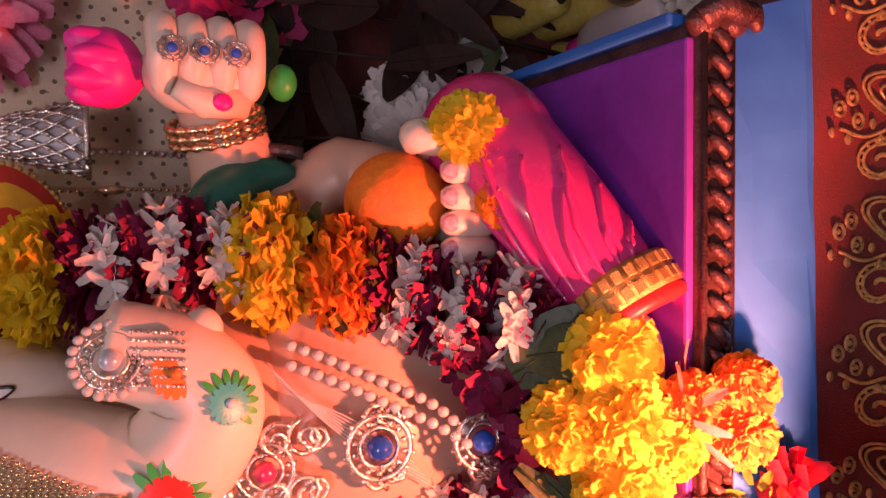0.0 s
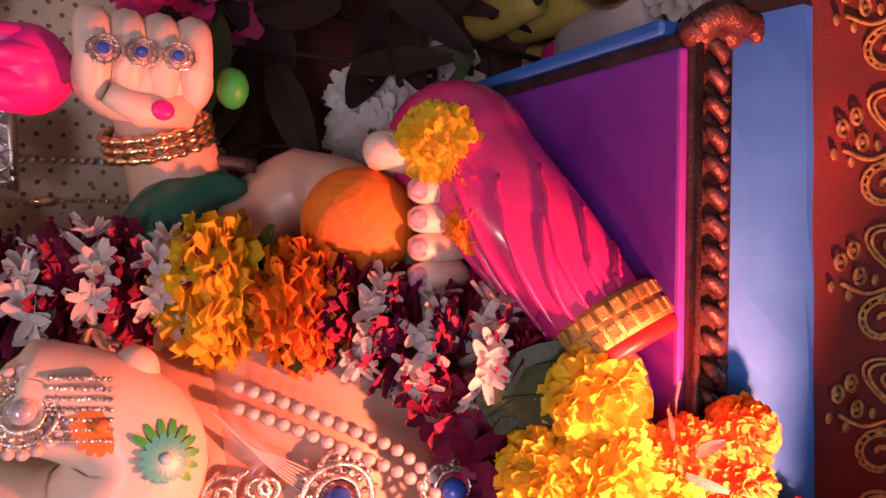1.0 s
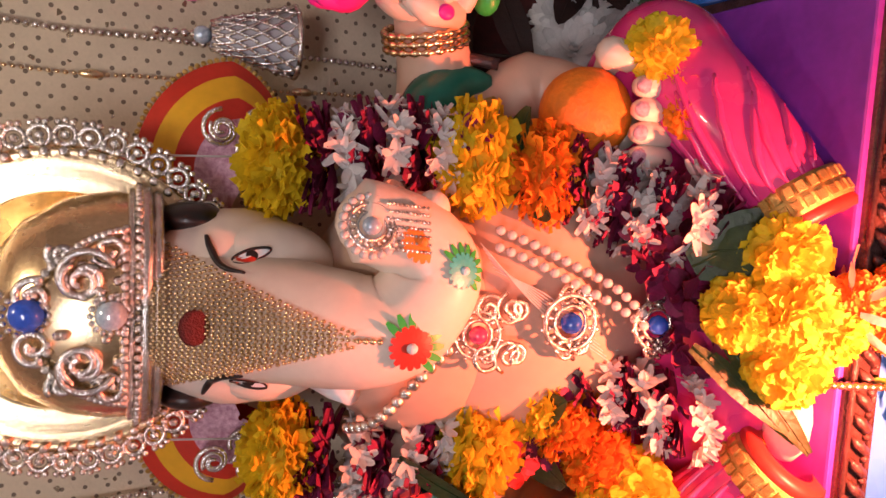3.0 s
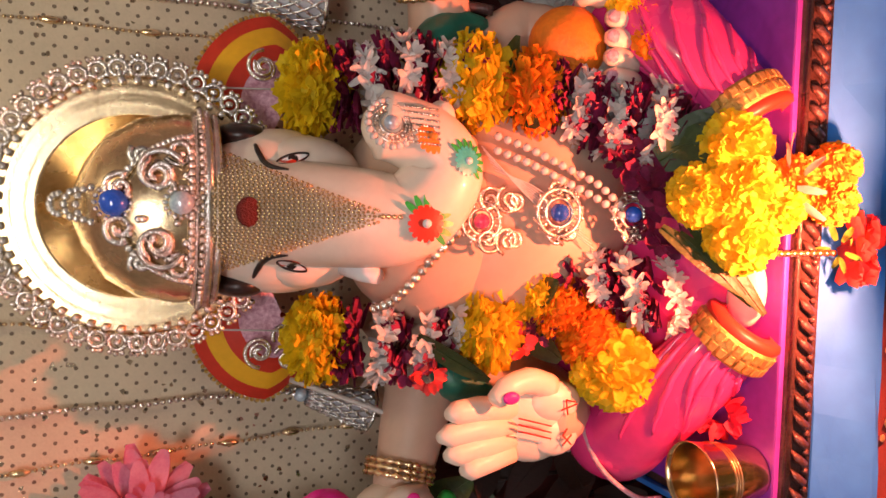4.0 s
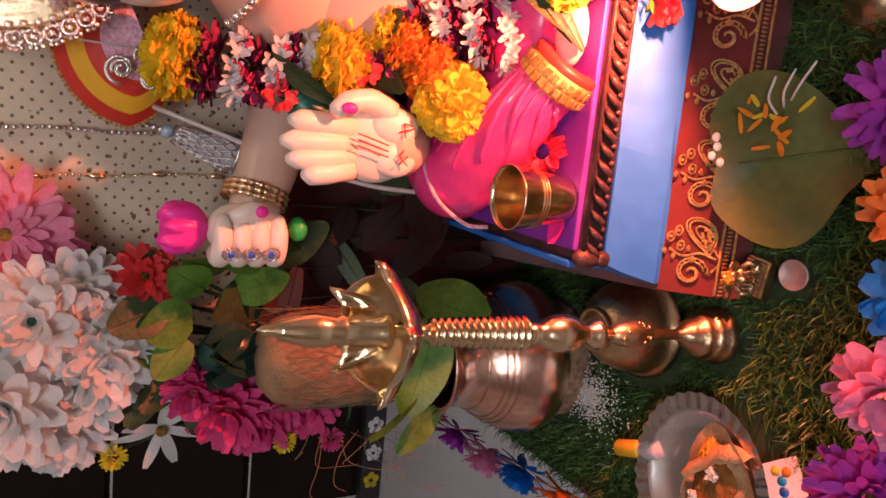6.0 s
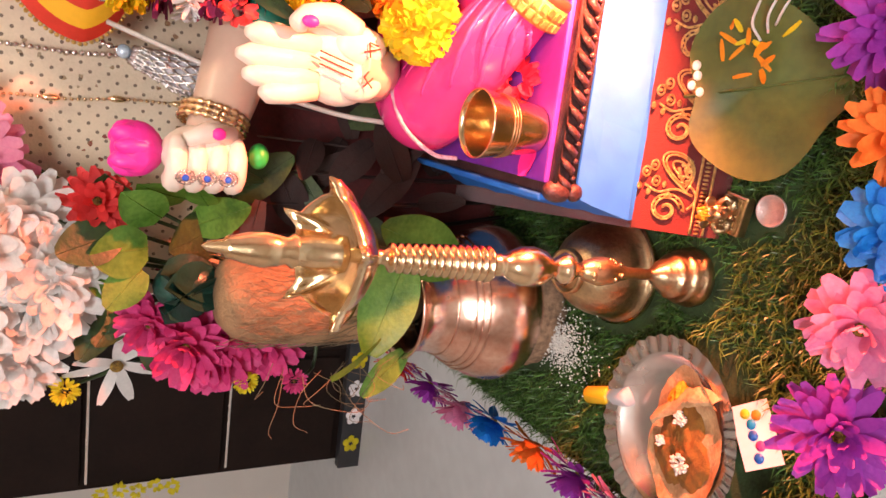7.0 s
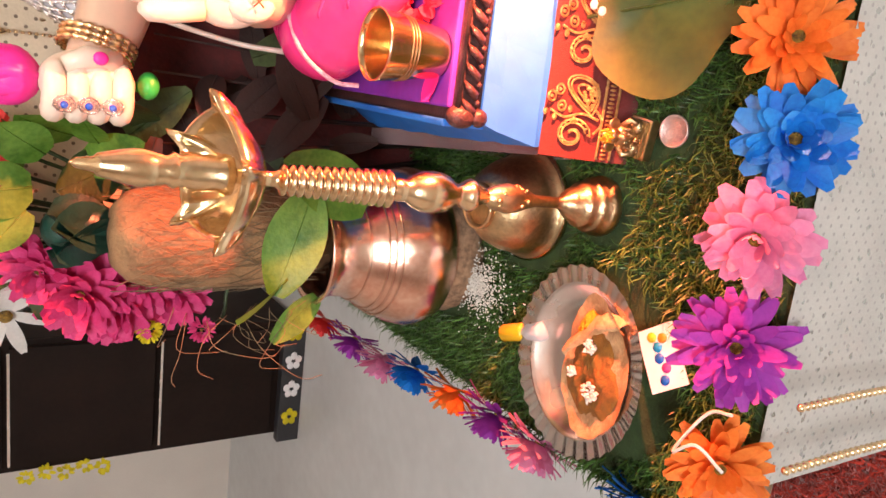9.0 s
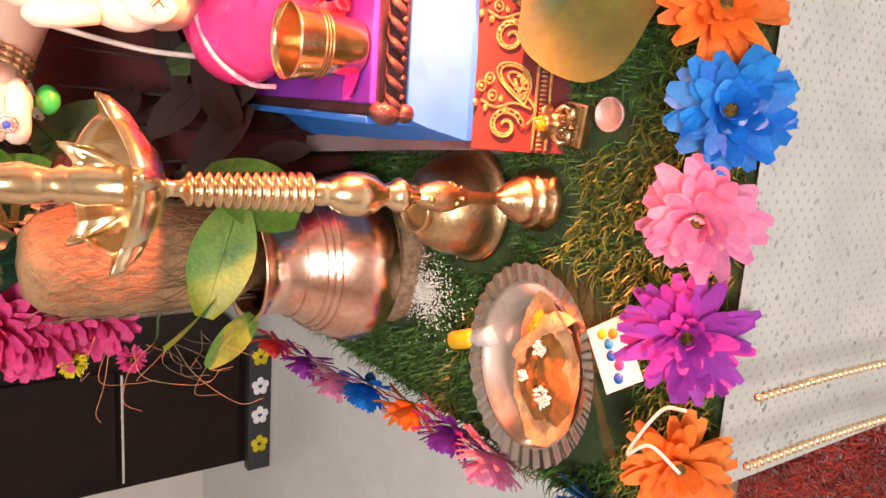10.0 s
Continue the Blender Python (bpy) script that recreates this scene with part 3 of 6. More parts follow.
# arms
for sx in (-1, 1):
    dz = 0.0 if sx < 0 else -0.018
    fist = Vector((-0.248 if sx < 0 else 0.226, 0.412, 0.398 + dz))
    up = smoothpath([(sx * 0.075, 0.45, 0.385), (sx * 0.12, 0.447, 0.36 + dz * 0.5), (fist.x - sx * 0.058, 0.43, fist.z - 0.022), (fist.x - sx * 0.014, 0.415, fist.z - 0.006)], 6)
    n = len(up) - 1
    S.tube(up, [0.04 - 0.017 * i / n for i in range(n + 1)], sk_, seg=18)
    S.ell(fist + Vector((0, -0.004, 0)), (0.0265, 0.0285, 0.037), cr, seg=24, ring=14)
    for q in range(4):
        z = fist.z + 0.026 - q * 0.0165
        S.tube(smoothpath([(fist.x + sx * 0.022, fist.y + 0.004, z), (fist.x + sx * 0.023, fist.y - 0.02, z), (fist.x + sx * 0.004, fist.y - 0.029, z), (fist.x - sx * 0.016, fist.y - 0.022, z)], 4), [0.0075, 0.009, 0.0095, 0.0095, 0.0095, 0.0095, 0.0095, 0.0092, 0.009, 0.009, 0.008, 0.007, 0.005], cr, seg=10)
    S.tube([(fist.x - sx * 0.018, fist.y - 0.018, fist.z - 0.02), (fist.x - sx * 0.021, fist.y - 0.027, fist.z + 0.004), (fist.x - sx * 0.014, fist.y - 0.031, fist.z + 0.02)], [0.01, 0.009, 0.006], cr, seg=10)
    S.ell((fist.x - sx * 0.021, fist.y - 0.034, fist.z - 0.006), (0.0055, 0.003, 0.006), hp, seg=10, ring=6)
    S.tube([(fist.x, fist.y, fist.z + 0.03), (fist.x, fist.y, fist.z - 0.055)], [0.006, 0.004], gr, seg=8)
    S.ell((fist.x - sx * 0.002, fist.y - 0.008, fist.z - 0.047), (0.012, 0.012, 0.009), gr, seg=12, ring=8)
    # lotus bud held above the fist
    c = fist + Vector((0.0, 0.0, 0.055))
    S.ell(c, (0.024, 0.022, 0.021), hp, seg=16, ring=10)
    for q in range(8):
        w = q * 2 * math.pi / 8 + 0.2
        d = Vector((math.cos(w), math.sin(w), 0))
        S.ell(c + d * 0.011 + Vector((0, 0, -0.001 + 0.003 * (q % 2))), (0.012, 0.009, 0.021), hp, seg=12, ring=8, rot=Euler((0, 0, w)).to_matrix() @ Euler((0, 0.35, 0)).to_matrix())
# raised open palm
P0 = Vector((-0.155, 0.335, 0.318))
S.tube(smoothpath([(-0.105, 0.415, 0.36), (-0.14, 0.40, 0.285), (-0.158, 0.355, 0.275), (-0.157, 0.34, 0.30)], 5), [0.034] * 6 + [0.03] * 5 + [0.026] * 5, sk_, seg=16)
S.ell(P0 + Vector((0, 0.004, -0.012)), (0.037, 0.017, 0.038), cr, seg=24, ring=14)
S.ell(P0 + Vector((0.014, -0.006, -0.024)), (0.017, 0.012, 0.024), cr)
S.ell(P0 + Vector((-0.014, -0.005, -0.026)), (0.017, 0.010, 0.022), cr)
for q, (dx, ln) in enumerate(((0.012, 0.060), (-0.004, 0.066), (-0.018, 0.060), (-0.030, 0.046))):
    S.tube([P0 + Vector((dx * 0.8, 0.0, 0.01)), P0 + Vector((dx, -0.003, 0.01 + ln * 0.5)), P0 + Vector((dx * 1.05, -0.010, 0.01 + ln * 0.85)), P0 + Vector((dx * 1.05, -0.013, 0.01 + ln))], [0.0105, 0.0098, 0.009, 0.004], cr, seg=12)
S.tube(smoothpath([P0 + Vector((0.026, -0.006, -0.02)), P0 + Vector((0.034, -0.014, 0.004)), P0 + Vector((0.03, -0.02, 0.026)), P0 + Vector((0.02, -0.022, 0.036))], 4), [0.0105] * 5 + [0.0095] * 4 + [0.008] * 3 + [0.005], cr, seg=12)
S.ell(P0 + Vector((0.026, -0.03, 0.026)), (0.005, 0.003, 0.007), hp, seg=10, ring=6)
for q in range(3):
    S.tube([P0 + Vector((-0.012 + q * 0.005, -0.0185, -0.016)), P0 + Vector((-0.004 + q * 0.005, -0.0165, 0.012))], 0.0007, rd, seg=5)
for a, b in (((0.006, -0.03), (0.018, -0.028)), ((0.018, -0.028), (0.016, -0.036)), ((0.010, -0.024), (0.014, -0.038)), ((-0.018, -0.034), (-0.01, -0.026)), ((-0.01, -0.034), (-0.018, -0.026)), ((-0.01, -0.026), (-0.005, -0.03))):
    S.tube([P0 + Vector((a[0], -0.0195, a[1])), P0 + Vector((b[0], -0.0195, b[1]))], 0.0007, rd, seg=5)
# lower right hand that holds the sweet
H0 = Vector((0.148, 0.372, 0.262))
S.tube(smoothpath([(0.1, 0.425, 0.345), (0.142, 0.422, 0.318), (0.167, 0.41, 0.287), (0.16, 0.388, 0.262)], 5), [0.032] * 6 + [0.027] * 5 + [0.023] * 5, sk_, seg=16)
S.ell(H0 + Vector((0.004, 0.012, -0.03)), (0.036, 0.03, 0.02), cr, seg=20)
for q in range(4):
    x = H0.x + 0.017 - q * 0.0155
    S.tube(smoothpath([(x, H0.y + 0.02, H0.z - 0.042), (x, H0.y - 0.012, H0.z - 0.047), (x, H0.y - 0.034, H0.z - 0.038), (x, H0.y - 0.043, H0.z - 0.018), (x, H0.y - 0.041, H0.z - 0.006)], 4), [0.0085] * 14 + [0.0075, 0.0065, 0.004], cr, seg=10)
    S.ell((x, H0.y - 0.0478, H0.z - 0.010), (0.0055, 0.0036, 0.0065), pk, seg=10, ring=6)
S.tube(smoothpath([H0 + Vector((0.03, 0.01, -0.02)), H0 + Vector((0.041, -0.014, -0.008)), H0 + Vector((0.038, -0.028, 0.004)), H0 + Vector((0.034, -0.034, -0.012))], 4), [0.012] * 5 + [0.011] * 4 + [0.009] * 3 + [0.006], cr, seg=12)
# green sash on the right arm
S.tube(smoothpath([(0.118, 0.39, 0.395), (0.145, 0.405, 0.375), (0.163, 0.412, 0.35), (0.168, 0.405, 0.325)], 4), [0.004, 0.009, 0.013, 0.016, 0.018, 0.019, 0.019, 0.018, 0.016, 0.014, 0.011, 0.008, 0.004], dg, seg=12)
S.tube(smoothpath([(0.122, 0.378, 0.372), (0.142, 0.385, 0.355), (0.152, 0.388, 0.33)], 4), 0.004, go, seg=8)
S.tube(smoothpath([(0.13, 0.40, 0.4), (0.165, 0.415, 0.375), (0.182, 0.415, 0.345), (0.18, 0.405, 0.32)], 4), 0.0045, bz, seg=8)
S.tube(smoothpath([(-0.115, 0.385, 0.375), (-0.135, 0.385, 0.35), (-0.142, 0.375, 0.325)], 4), [0.006, 0.012, 0.016, 0.018, 0.018, 0.016, 0.013, 0.009, 0.004], dg, seg=12)
# head, trunk, tusk
S.ell((0.004, 0.425, 0.495), (0.066, 0.052, 0.07), cr, seg=30, ring=20)
S.ell((0.030, 0.405, 0.478), (0.034, 0.029, 0.045), cr, seg=22, ring=14)
S.ell((-0.022, 0.405, 0.478), (0.034, 0.029, 0.045), cr, seg=22, ring=14)
trunk = smoothpath([(0.004, 0.405, 0.515), (0.003, 0.38, 0.475), (0.001, 0.36, 0.445), (0.001, 0.349, 0.424), (0.010, 0.342, 0.405), (0.036, 0.338, 0.390), (0.056, 0.340, 0.400), (0.067, 0.344, 0.424), (0.071, 0.347, 0.450)], 6)
n = len(trunk) - 1
S.tube(trunk, [0.042 - 0.0165 * min(1, i / n * 1.15) if i < n - 2 else (0.018 if i == n - 2 else 0.014 if i == n - 1 else 0.006) for i in range(n + 1)], cr, seg=24)
S.tube([(-0.034, 0.395, 0.452), (-0.040, 0.372, 0.440), (-0.043, 0.358, 0.432)], [0.010, 0.0085, 0.006], wh, seg=12)
S.ell((0.06, 0.336, 0.402), (0.01, 0.009, 0.01), cr)
S.ell((0.078, 0.34, 0.392), (0.012, 0.011, 0.011), cr)
for sx in (-1, 1):
    S.ell((0.004 + sx * 0.058, 0.43, 0.525), (0.011, 0.026, 0.022), ha)
    def onface(dx, z, off=0.0007):
        x = 0.004 + sx * dx
        return Vector((x, headfront(x - 0.003, z) - off, z))
    def patch(outline, centre, m, off):
        pts = [onface(*q, off) for q in outline]
        S.add([onface(*centre, off + 0.0004)] + pts, [(0, 1 + k, 1 + (k + 1) % len(pts)) for k in range(len(pts))], m)
    ex, ez = 0.040, 0.4935
    def almond(w, h, dx=0.0, dz=0.0):
        out = []
        for k in range(20):
            t = k * 2 * math.pi / 20
            u, v = math.cos(t) * w, math.sin(t) * abs(math.sin(t)) ** 0.4 * h
            out.append((ex + dx + v * 0.86 + u * 0.30, ez + dz - u * 0.95 + v * 0.3))
        return out
    patch(almond(0.0128, 0.0046), (ex, ez), rd, 0.0006)
    patch(almond(0.0112, 0.0028), (ex, ez), wh, 0.0011)
    patch([(ex + 0.0029 * math.cos(t), ez + 0.0036 * math.sin(t)) for t in [k * 2 * math.pi / 14 for k in range(14)]], (ex, ez), ha, 0.0016)
    lid = almond(0.0125, 0.0036)
    S.tube([onface(*q, 0.0012) for q in lid[0:11]], [0.0003] + [0.0010] * 9 + [0.0003], ha, seg=6)
    S.tube([onface(*q, 0.0012) for q in lid[10:20] + lid[:1]], [0.0002] + [0.0005] * 9 + [0.0002], ha, seg=6)
    brow = smoothpath([(ex + 0.010, ez + 0.0255, 0), (ex + 0.003, ez + 0.0235, 0), (ex - 0.0065, ez + 0.018, 0), (ex - 0.009, ez + 0.006, 0)], 5)
    nb = len(brow) - 1
    S.tube([onface(q.x, q.y, 0.0008) for q in brow], [0.0004 + 0.0020 * math.sin(math.pi * (0.15 + 0.8 * i / nb)) for i in range(nb + 1)], ha, seg=6)
    # ear: layered fan, red rim, yellow band, pink hollow
    ec = Vector((0.004 + sx * 0.088, 0.466, 0.486))
    rings = [(1.0, rd), (0.86, rd), (0.82, ye), (0.66, ye), (0.62, rd), (0.48, rd), (0.44, pk), (0.03, pk)]
    m = 40
    def earpoint(s, w):
        a = -1.0 + w * 3.7
        stretch = 1.0 if a > 0.1 else 1.0 - 0.42 * min(1, (0.1 - a) / 0.9)
        x = ec.x + sx * 0.082 * s * math.cos(a) * stretch
        z = ec.z + 0.074 * s * math.sin(a) * stretch
        return Vector((x, ec.y + 0.026 * s * s - 0.012 * (1 - s), z))
    for (s0, m0), (s1, m1) in zip(rings, rings[1:]):
        vs = [earpoint(s0, k / m) for k in range(m + 1)] + [earpoint(s1, k / m) for k in range(m + 1)]
        S.add(vs, [(k, k + 1, m + 2 + k, m + 1 + k) for k in range(m)], m1)
    vs = [earpoint(1, k / m) for k in range(m + 1)] + [earpoint(1, k / m) + Vector((-sx * 0.006, 0.016, 0)) for k in range(m + 1)] + [ec + Vector((0, 0.03, 0))]
    S.add(vs, [(k, k + 1, m + 2 + k, m + 1 + k) for k in range(m)] + [(m + 1 + k, m + 2 + k, 2 * m + 2) for k in range(m)], rd)
    for k in range(60):
        S.ell(earpoint(1.02, k / 59), 0.0022, go, seg=6, ring=4)
# painted blossoms on the trunk
def blossom(c, nrm, r, petals, heart, leafy):
    nrm = Vector(nrm).normalized()
    a = nrm.orthogonal().normalized()
    b = nrm.cross(a)
    for q in range(16):
        w = q * 2 * math.pi / 16
        d = a * math.cos(w) + b * math.sin(w)
        if leafy is not None and q % 16 < 9:
            S.petal(Vector(c) + d * r * 0.7 - nrm * 0.0006, d, nrm, r * 0.85, r * 0.35, -0.2, 0, leafy, n=3)
        S.petal(Vector(c) + d * r * 0.15 + nrm * 0.0008, d, nrm, r * 0.85, r * 0.42, -0.15, 0, petals, n=3)
    S.ell(Vector(c) + nrm * 0.0012, r * 0.25, heart, seg=10, ring=6)
blossom((-0.001, 0.3095, 0.413), (0, -1, 0.05), 0.0135, rd, wh, gr)
blossom((0.044, 0.309, 0.383), (0.15, -1, -0.3), 0.011, tq, wh, gr)
blossom((0.060, 0.314, 0.408), (0.25, -1, 0.0), 0.0125, orr, orr, gr)
solid("statue", S, MATS, "painted plaster elephant-headed deity statue seated in pink dhoti on blue plinth", "statue")

# ---- helpers for flowers, leaves and beads ----


def wpart(name, geo, mats, parent, label=""):
    ob = part(name, geo, mats, parent, label)
    ob.matrix_parent_inverse = Matrix.Translation(-parent.matrix_world.translation)
    return ob


def wthing(name, at, label, category, group=""):
    ob = thing(name, pose(*at), label, category, group)
    return ob


def marigold(c, axis, r, half, seed, count=150):
    """A dense frilled flower head, flattened along its axis."""
    q, g, rot, c = random.Random(seed), Geo(), face(axis), Vector(c)
    count = int(count * 2.3)
    g.ell(c, (r * 0.78, r * 0.78, half * 0.8), rot=rot, seg=14, ring=8)
    for i in range(count):
        z = 1 - 2 * (i + 0.5) / count
        w = i * 2.39996 + q.uniform(-0.25, 0.25)
        s = math.sqrt(1 - z * z)
        n = Vector((s * math.cos(w), s * math.sin(w), z))
        p = Vector((n.x * r * 0.72, n.y * r * 0.72, n.z * half * 0.76))
        d = Vector((n.x + q.uniform(-0.3, 0.3), n.y + q.uniform(-0.3, 0.3), n.z * 0.7 + q.uniform(-0.55, 0.55)))
        up = Vector((q.uniform(-0.5, 0.5), q.uniform(-0.5, 0.5), 1 if n.z > 0 else -1))
        g.petal(c + rot @ p, rot @ d, rot @ up, r * q.uniform(0.2, 0.36), r * q.uniform(0.2, 0.32), q.uniform(-0.5, 0.3), q.uniform(0.0, 0.45), n=3, point=0.18, wob=0.07)
    return g


def whorl(c, axis, r, seed, count=34, width=0.42, lift=0.55, stars=False):
    """A ring of narrow petals round a strand."""
    q, g, rot, c = random.Random(seed), Geo(), face(axis), Vector(c)
    for i in range(count):
        w = i * 2.39996 + q.uniform(-0.3, 0.3)
        d = Vector((math.cos(w), math.sin(w), q.uniform(-lift, lift)))
        b = c + rot @ Vector((d.x * r * 0.35, d.y * r * 0.35, q.uniform(-0.25, 0.25) * r))
        up = rot @ Vector((q.uniform(-0.6, 0.6), q.uniform(-0.6, 0.6), 1))
        g.petal(b, rot @ d, up, r * q.uniform(0.55, 0.78), r * width * q.uniform(0.7, 1.2), q.uniform(-0.15, 0.3), 0.2, n=3, point=0.6)
        if stars and i % 2 == 0:
            e = b + (rot @ d).normalized() * r * 0.5
            for k in range(5):
                a = k * 1.2566
                side = rot @ Vector((-math.sin(w), math.cos(w), 0))
                g.petal(e, side * math.cos(a) + (rot @ Vector((0, 0, 1))) * math.sin(a) + (rot @ d) * 0.5, rot @ d, r * 0.26, r * 0.15, 0.1, 0.1, n=2)
    return g


def florets(c, axis, r, seed, count=17):
    """A ring of small white blossoms with long petals that lie along the strand."""
    q, g, rot, c = random.Random(seed), Geo(), face(axis), Vector(c)
    for i in range(count):
        w = i * 2 * math.pi / count + q.uniform(-0.15, 0.15)
        rad = rot @ Vector((math.cos(w), math.sin(w), 0))
        down = rot @ Vector((0, 0, -1))
        tang = rad.cross(down)
        p = c + rad * r * q.uniform(0.62, 0.8) + down * r * q.uniform(-0.12, 0.12)
        for k in range(6):
            t = k * 1.0472 + q.uniform(-0.3, 0.3)
            way = tang * math.cos(t) * 0.75 + down * (math.sin(t) * 0.8 + 0.35) + rad * q.uniform(0.1, 0.75)
            g.petal(p, way, rad, r * q.uniform(0.26, 0.42), r * q.uniform(0.12, 0.17), q.uniform(-0.3, 0.15), 0.3, n=4, point=0.35)
    return g


def bloom(layers, seed, curl=0.15, cup=0.12, point=0.55):
    """A large cloth flower facing +z: layers of (petals, length, width, lift, start)."""
    q, g = random.Random(seed), Geo()
    for k, (n, ln, wd, lift, start) in enumerate(layers):
        for i in range(n):
            w = (i + 0.5 * (k % 2)) * 2 * math.pi / n + q.uniform(-0.16, 0.16)
            l = lift + q.uniform(-0.2, 0.2)
            d = Vector((math.cos(w) * math.cos(l), math.sin(w) * math.cos(l), math.sin(l)))
            up = Vector((-math.cos(w) * math.sin(l), -math.sin(w) * math.sin(l), math.cos(l)))
            g.petal(Vector((math.cos(w) * start, math.sin(w) * start, 0.003 * k)), d, up, ln * q.uniform(0.88, 1.08), wd * q.uniform(0.85, 1.1), curl * q.uniform(-0.6, 1.2), cup * q.uniform(0.4, 1.4), n=5, point=point, wob=0.02)
    return g


def leafgeo(a, b, width, up=(0, -0.3, 1), curl=-0.15, n=8, fold=0.12):
    a, b, g = Vector(a), Vector(b), Geo()
    d = b - a
    g.petal(a, d, up, d.length, width, curl, fold, n=n, point=0.75)
    g.tube([a + d * (i / 6) + (Vector(up) - d.normalized() * Vector(up).dot(d.normalized())).normalized() * (curl * d.length * (i / 6) ** 2 + 0.0004) for i in range(7)], [0.0009 - 0.0001 * i for i in range(7)], seg=5)
    return g


def beads(pts, r, step, g=None, m=0):
    g = g or Geo()
    path, acc = [Vector(p) for p in pts], 0.0
    for a, b in zip(path, path[1:]):
        ln = (b - a).length
        while acc < ln:
            g.ell(a.lerp(b, acc / ln), r, m, seg=7, ring=5)
            acc += step
        acc -= ln
    return g


def jewel(c, nrm, r, g, gem, setting=0, rays=14):
    """A round filigree ornament with a stone, added to g."""
    nrm, c = Vector(nrm).normalized(), Vector(c)
    a = nrm.cross(Vector((0, 0, 1))).normalized()
    b = nrm.cross(a)
    for s, t in ((1.0, 0.10), (0.62, 0.09)):
        g.tube([c + (a * math.cos(w) + b * math.sin(w)) * r * s for w in [k * 2 * math.pi / 24 for k in range(25)]], r * t, setting, seg=6)
    for k in range(rays):
        w = k * 2 * math.pi / rays
        d = a * math.cos(w) + b * math.sin(w)
        g.ell(c + d * r * 0.81, r * 0.11, setting, seg=6, ring=5)
        g.ell(c + d * r * 1.12, r * 0.09, setting, seg=6, ring=5)
    g.ell(c + nrm * r * 0.08, r * 0.42, gem, seg=10, ring=6)
    return g


def scroll(c, r, turn, flip, g, rad, m=0, n=26, ang=0.36):
    c = Vector(c)
    g.tube([c + Vector((flip * r * (1 - k / (n + 6)) * math.cos(turn + k * ang), 0, r * (1 - k / (n + 6)) * math.sin(turn + k * ang))) for k in range(n)], rad, m, seg=6)


def bead_parts(points, r, material, parent, name="bead"):
    """Beads as single parts that share one mesh."""
    me = Geo().ell((0, 0, 0), r, seg=8, ring=6).mesh(name, material)
    for p in points:
        ob = new(name, me)
        ob.parent = parent
        ob.location = Vector(p) - parent.matrix_world.translation


def along(pts, step):
    path, acc, out = [Vector(p) for p in pts], 0.0, []
    for a, b in zip(path, path[1:]):
        ln = (b - a).length
        while acc < ln:
            out.append(a.lerp(b, acc / ln))
            acc += step
        acc -= ln
    return out


# ---- statue's ornaments ----
crown = wthing("crown", (0.004, 0.43, 0.545), "gold crown with scalloped silver halo and blue stones", "crown")
CX, CY, CZ = 0.005, 0.446, 0.600
rotf = face((0, -1, 0.12))
g = Geo()
g.lathe([(0.0, 0.0), (0.070, 0.0), (0.0715, 0.004), (0.073, 0.001), (0.0755, 0.006), (0.078, 0.002), (0.0805, 0.007), (0.083, 0.002), (0.0855, 0.006), (0.088, 0.002), (0.0905, 0.007), (0.093, 0.002), (0.0955, 0.005), (0.1, 0.001), (0.1, -0.003), (0.0, -0.004)], 0, 64, (CX, CY, CZ), rotf)
wpart("halo", g, GOLD, crown)
bead_parts([Vector((CX, CY, CZ)) + rotf @ Vector((0.0955 * math.cos(k * math.pi / 27), 0.0955 * math.sin(k * math.pi / 27), 0.005)) for k in range(54)], 0.0033, SILVER, crown)
bead_parts([Vector((CX, CY, CZ)) + rotf @ Vector((0.1015 * math.cos(k * math.pi / 36 + 0.04), 0.1015 * math.sin(k * math.pi / 36 + 0.04), 0.003)) for k in range(72)], 0.0026, SILVER, crown)
for k in range(46):
    w = k * 2 * math.pi / 46
    if abs((w + 0.1) % (2 * math.pi) - 1.5 * math.pi) < 0.55:
        continue
    g = Geo()
    d = rotf @ Vector((math.cos(w), math.sin(w), 0))
    t = rotf @ Vector((-math.sin(w), math.cos(w), 0))
    o = Vector((CX, CY - 0.002, CZ)) + d * 0.106
    g.tube([o + d * (0.0062 * math.sin(a)) + t * (0.0062 * math.cos(a)) for a in [j * 2 * math.pi / 12 for j in range(13)]], 0.0019, seg=6)
    g.ell(o, 0.0032, seg=6, ring=5)
    for w2 in (-0.5, 0, 0.5):
        g.ell(o + d * 0.0092 * math.cos(w2) + t * 0.0092 * math.sin(w2), 0.0023, seg=6, ring=5)
    wpart("scallop", g, SILVER, crown)
g = Geo()
g.lathe([(0.071, 0.0), (0.073, 0.012), (0.073, 0.03), (0.068, 0.055), (0.055, 0.077), (0.034, 0.092), (0.012, 0.1), (0.004, 0.112), (0.0, 0.114)], 0, 40, (0.004, 0.438, 0.545), Matrix.Diagonal((1, 0.8, 1)))
wpart("dome", g, GOLD, crown)
g = Geo()
for z, r, t in ((0.546, 0.0725, 0.003), (0.553, 0.074, 0.0042), (0.561, 0.0735, 0.0026)):
    g.tube([(0.004 + r * math.cos(a), 0.438 + r * 0.8 * math.sin(a), z) for a in [math.pi + j * math.pi / 28 for j in range(29)]], t, seg=8)
for j in range(40):
    a = math.pi + (j + 0.5) * math.pi / 40
    g.ell((0.004 + 0.0775 * math.cos(a), 0.438 + 0.0775 * 0.8 * math.sin(a), 0.557), 0.0026, seg=6, ring=5)
wpart("brow_band", g, SILVER, crown, "silver beaded brow band")


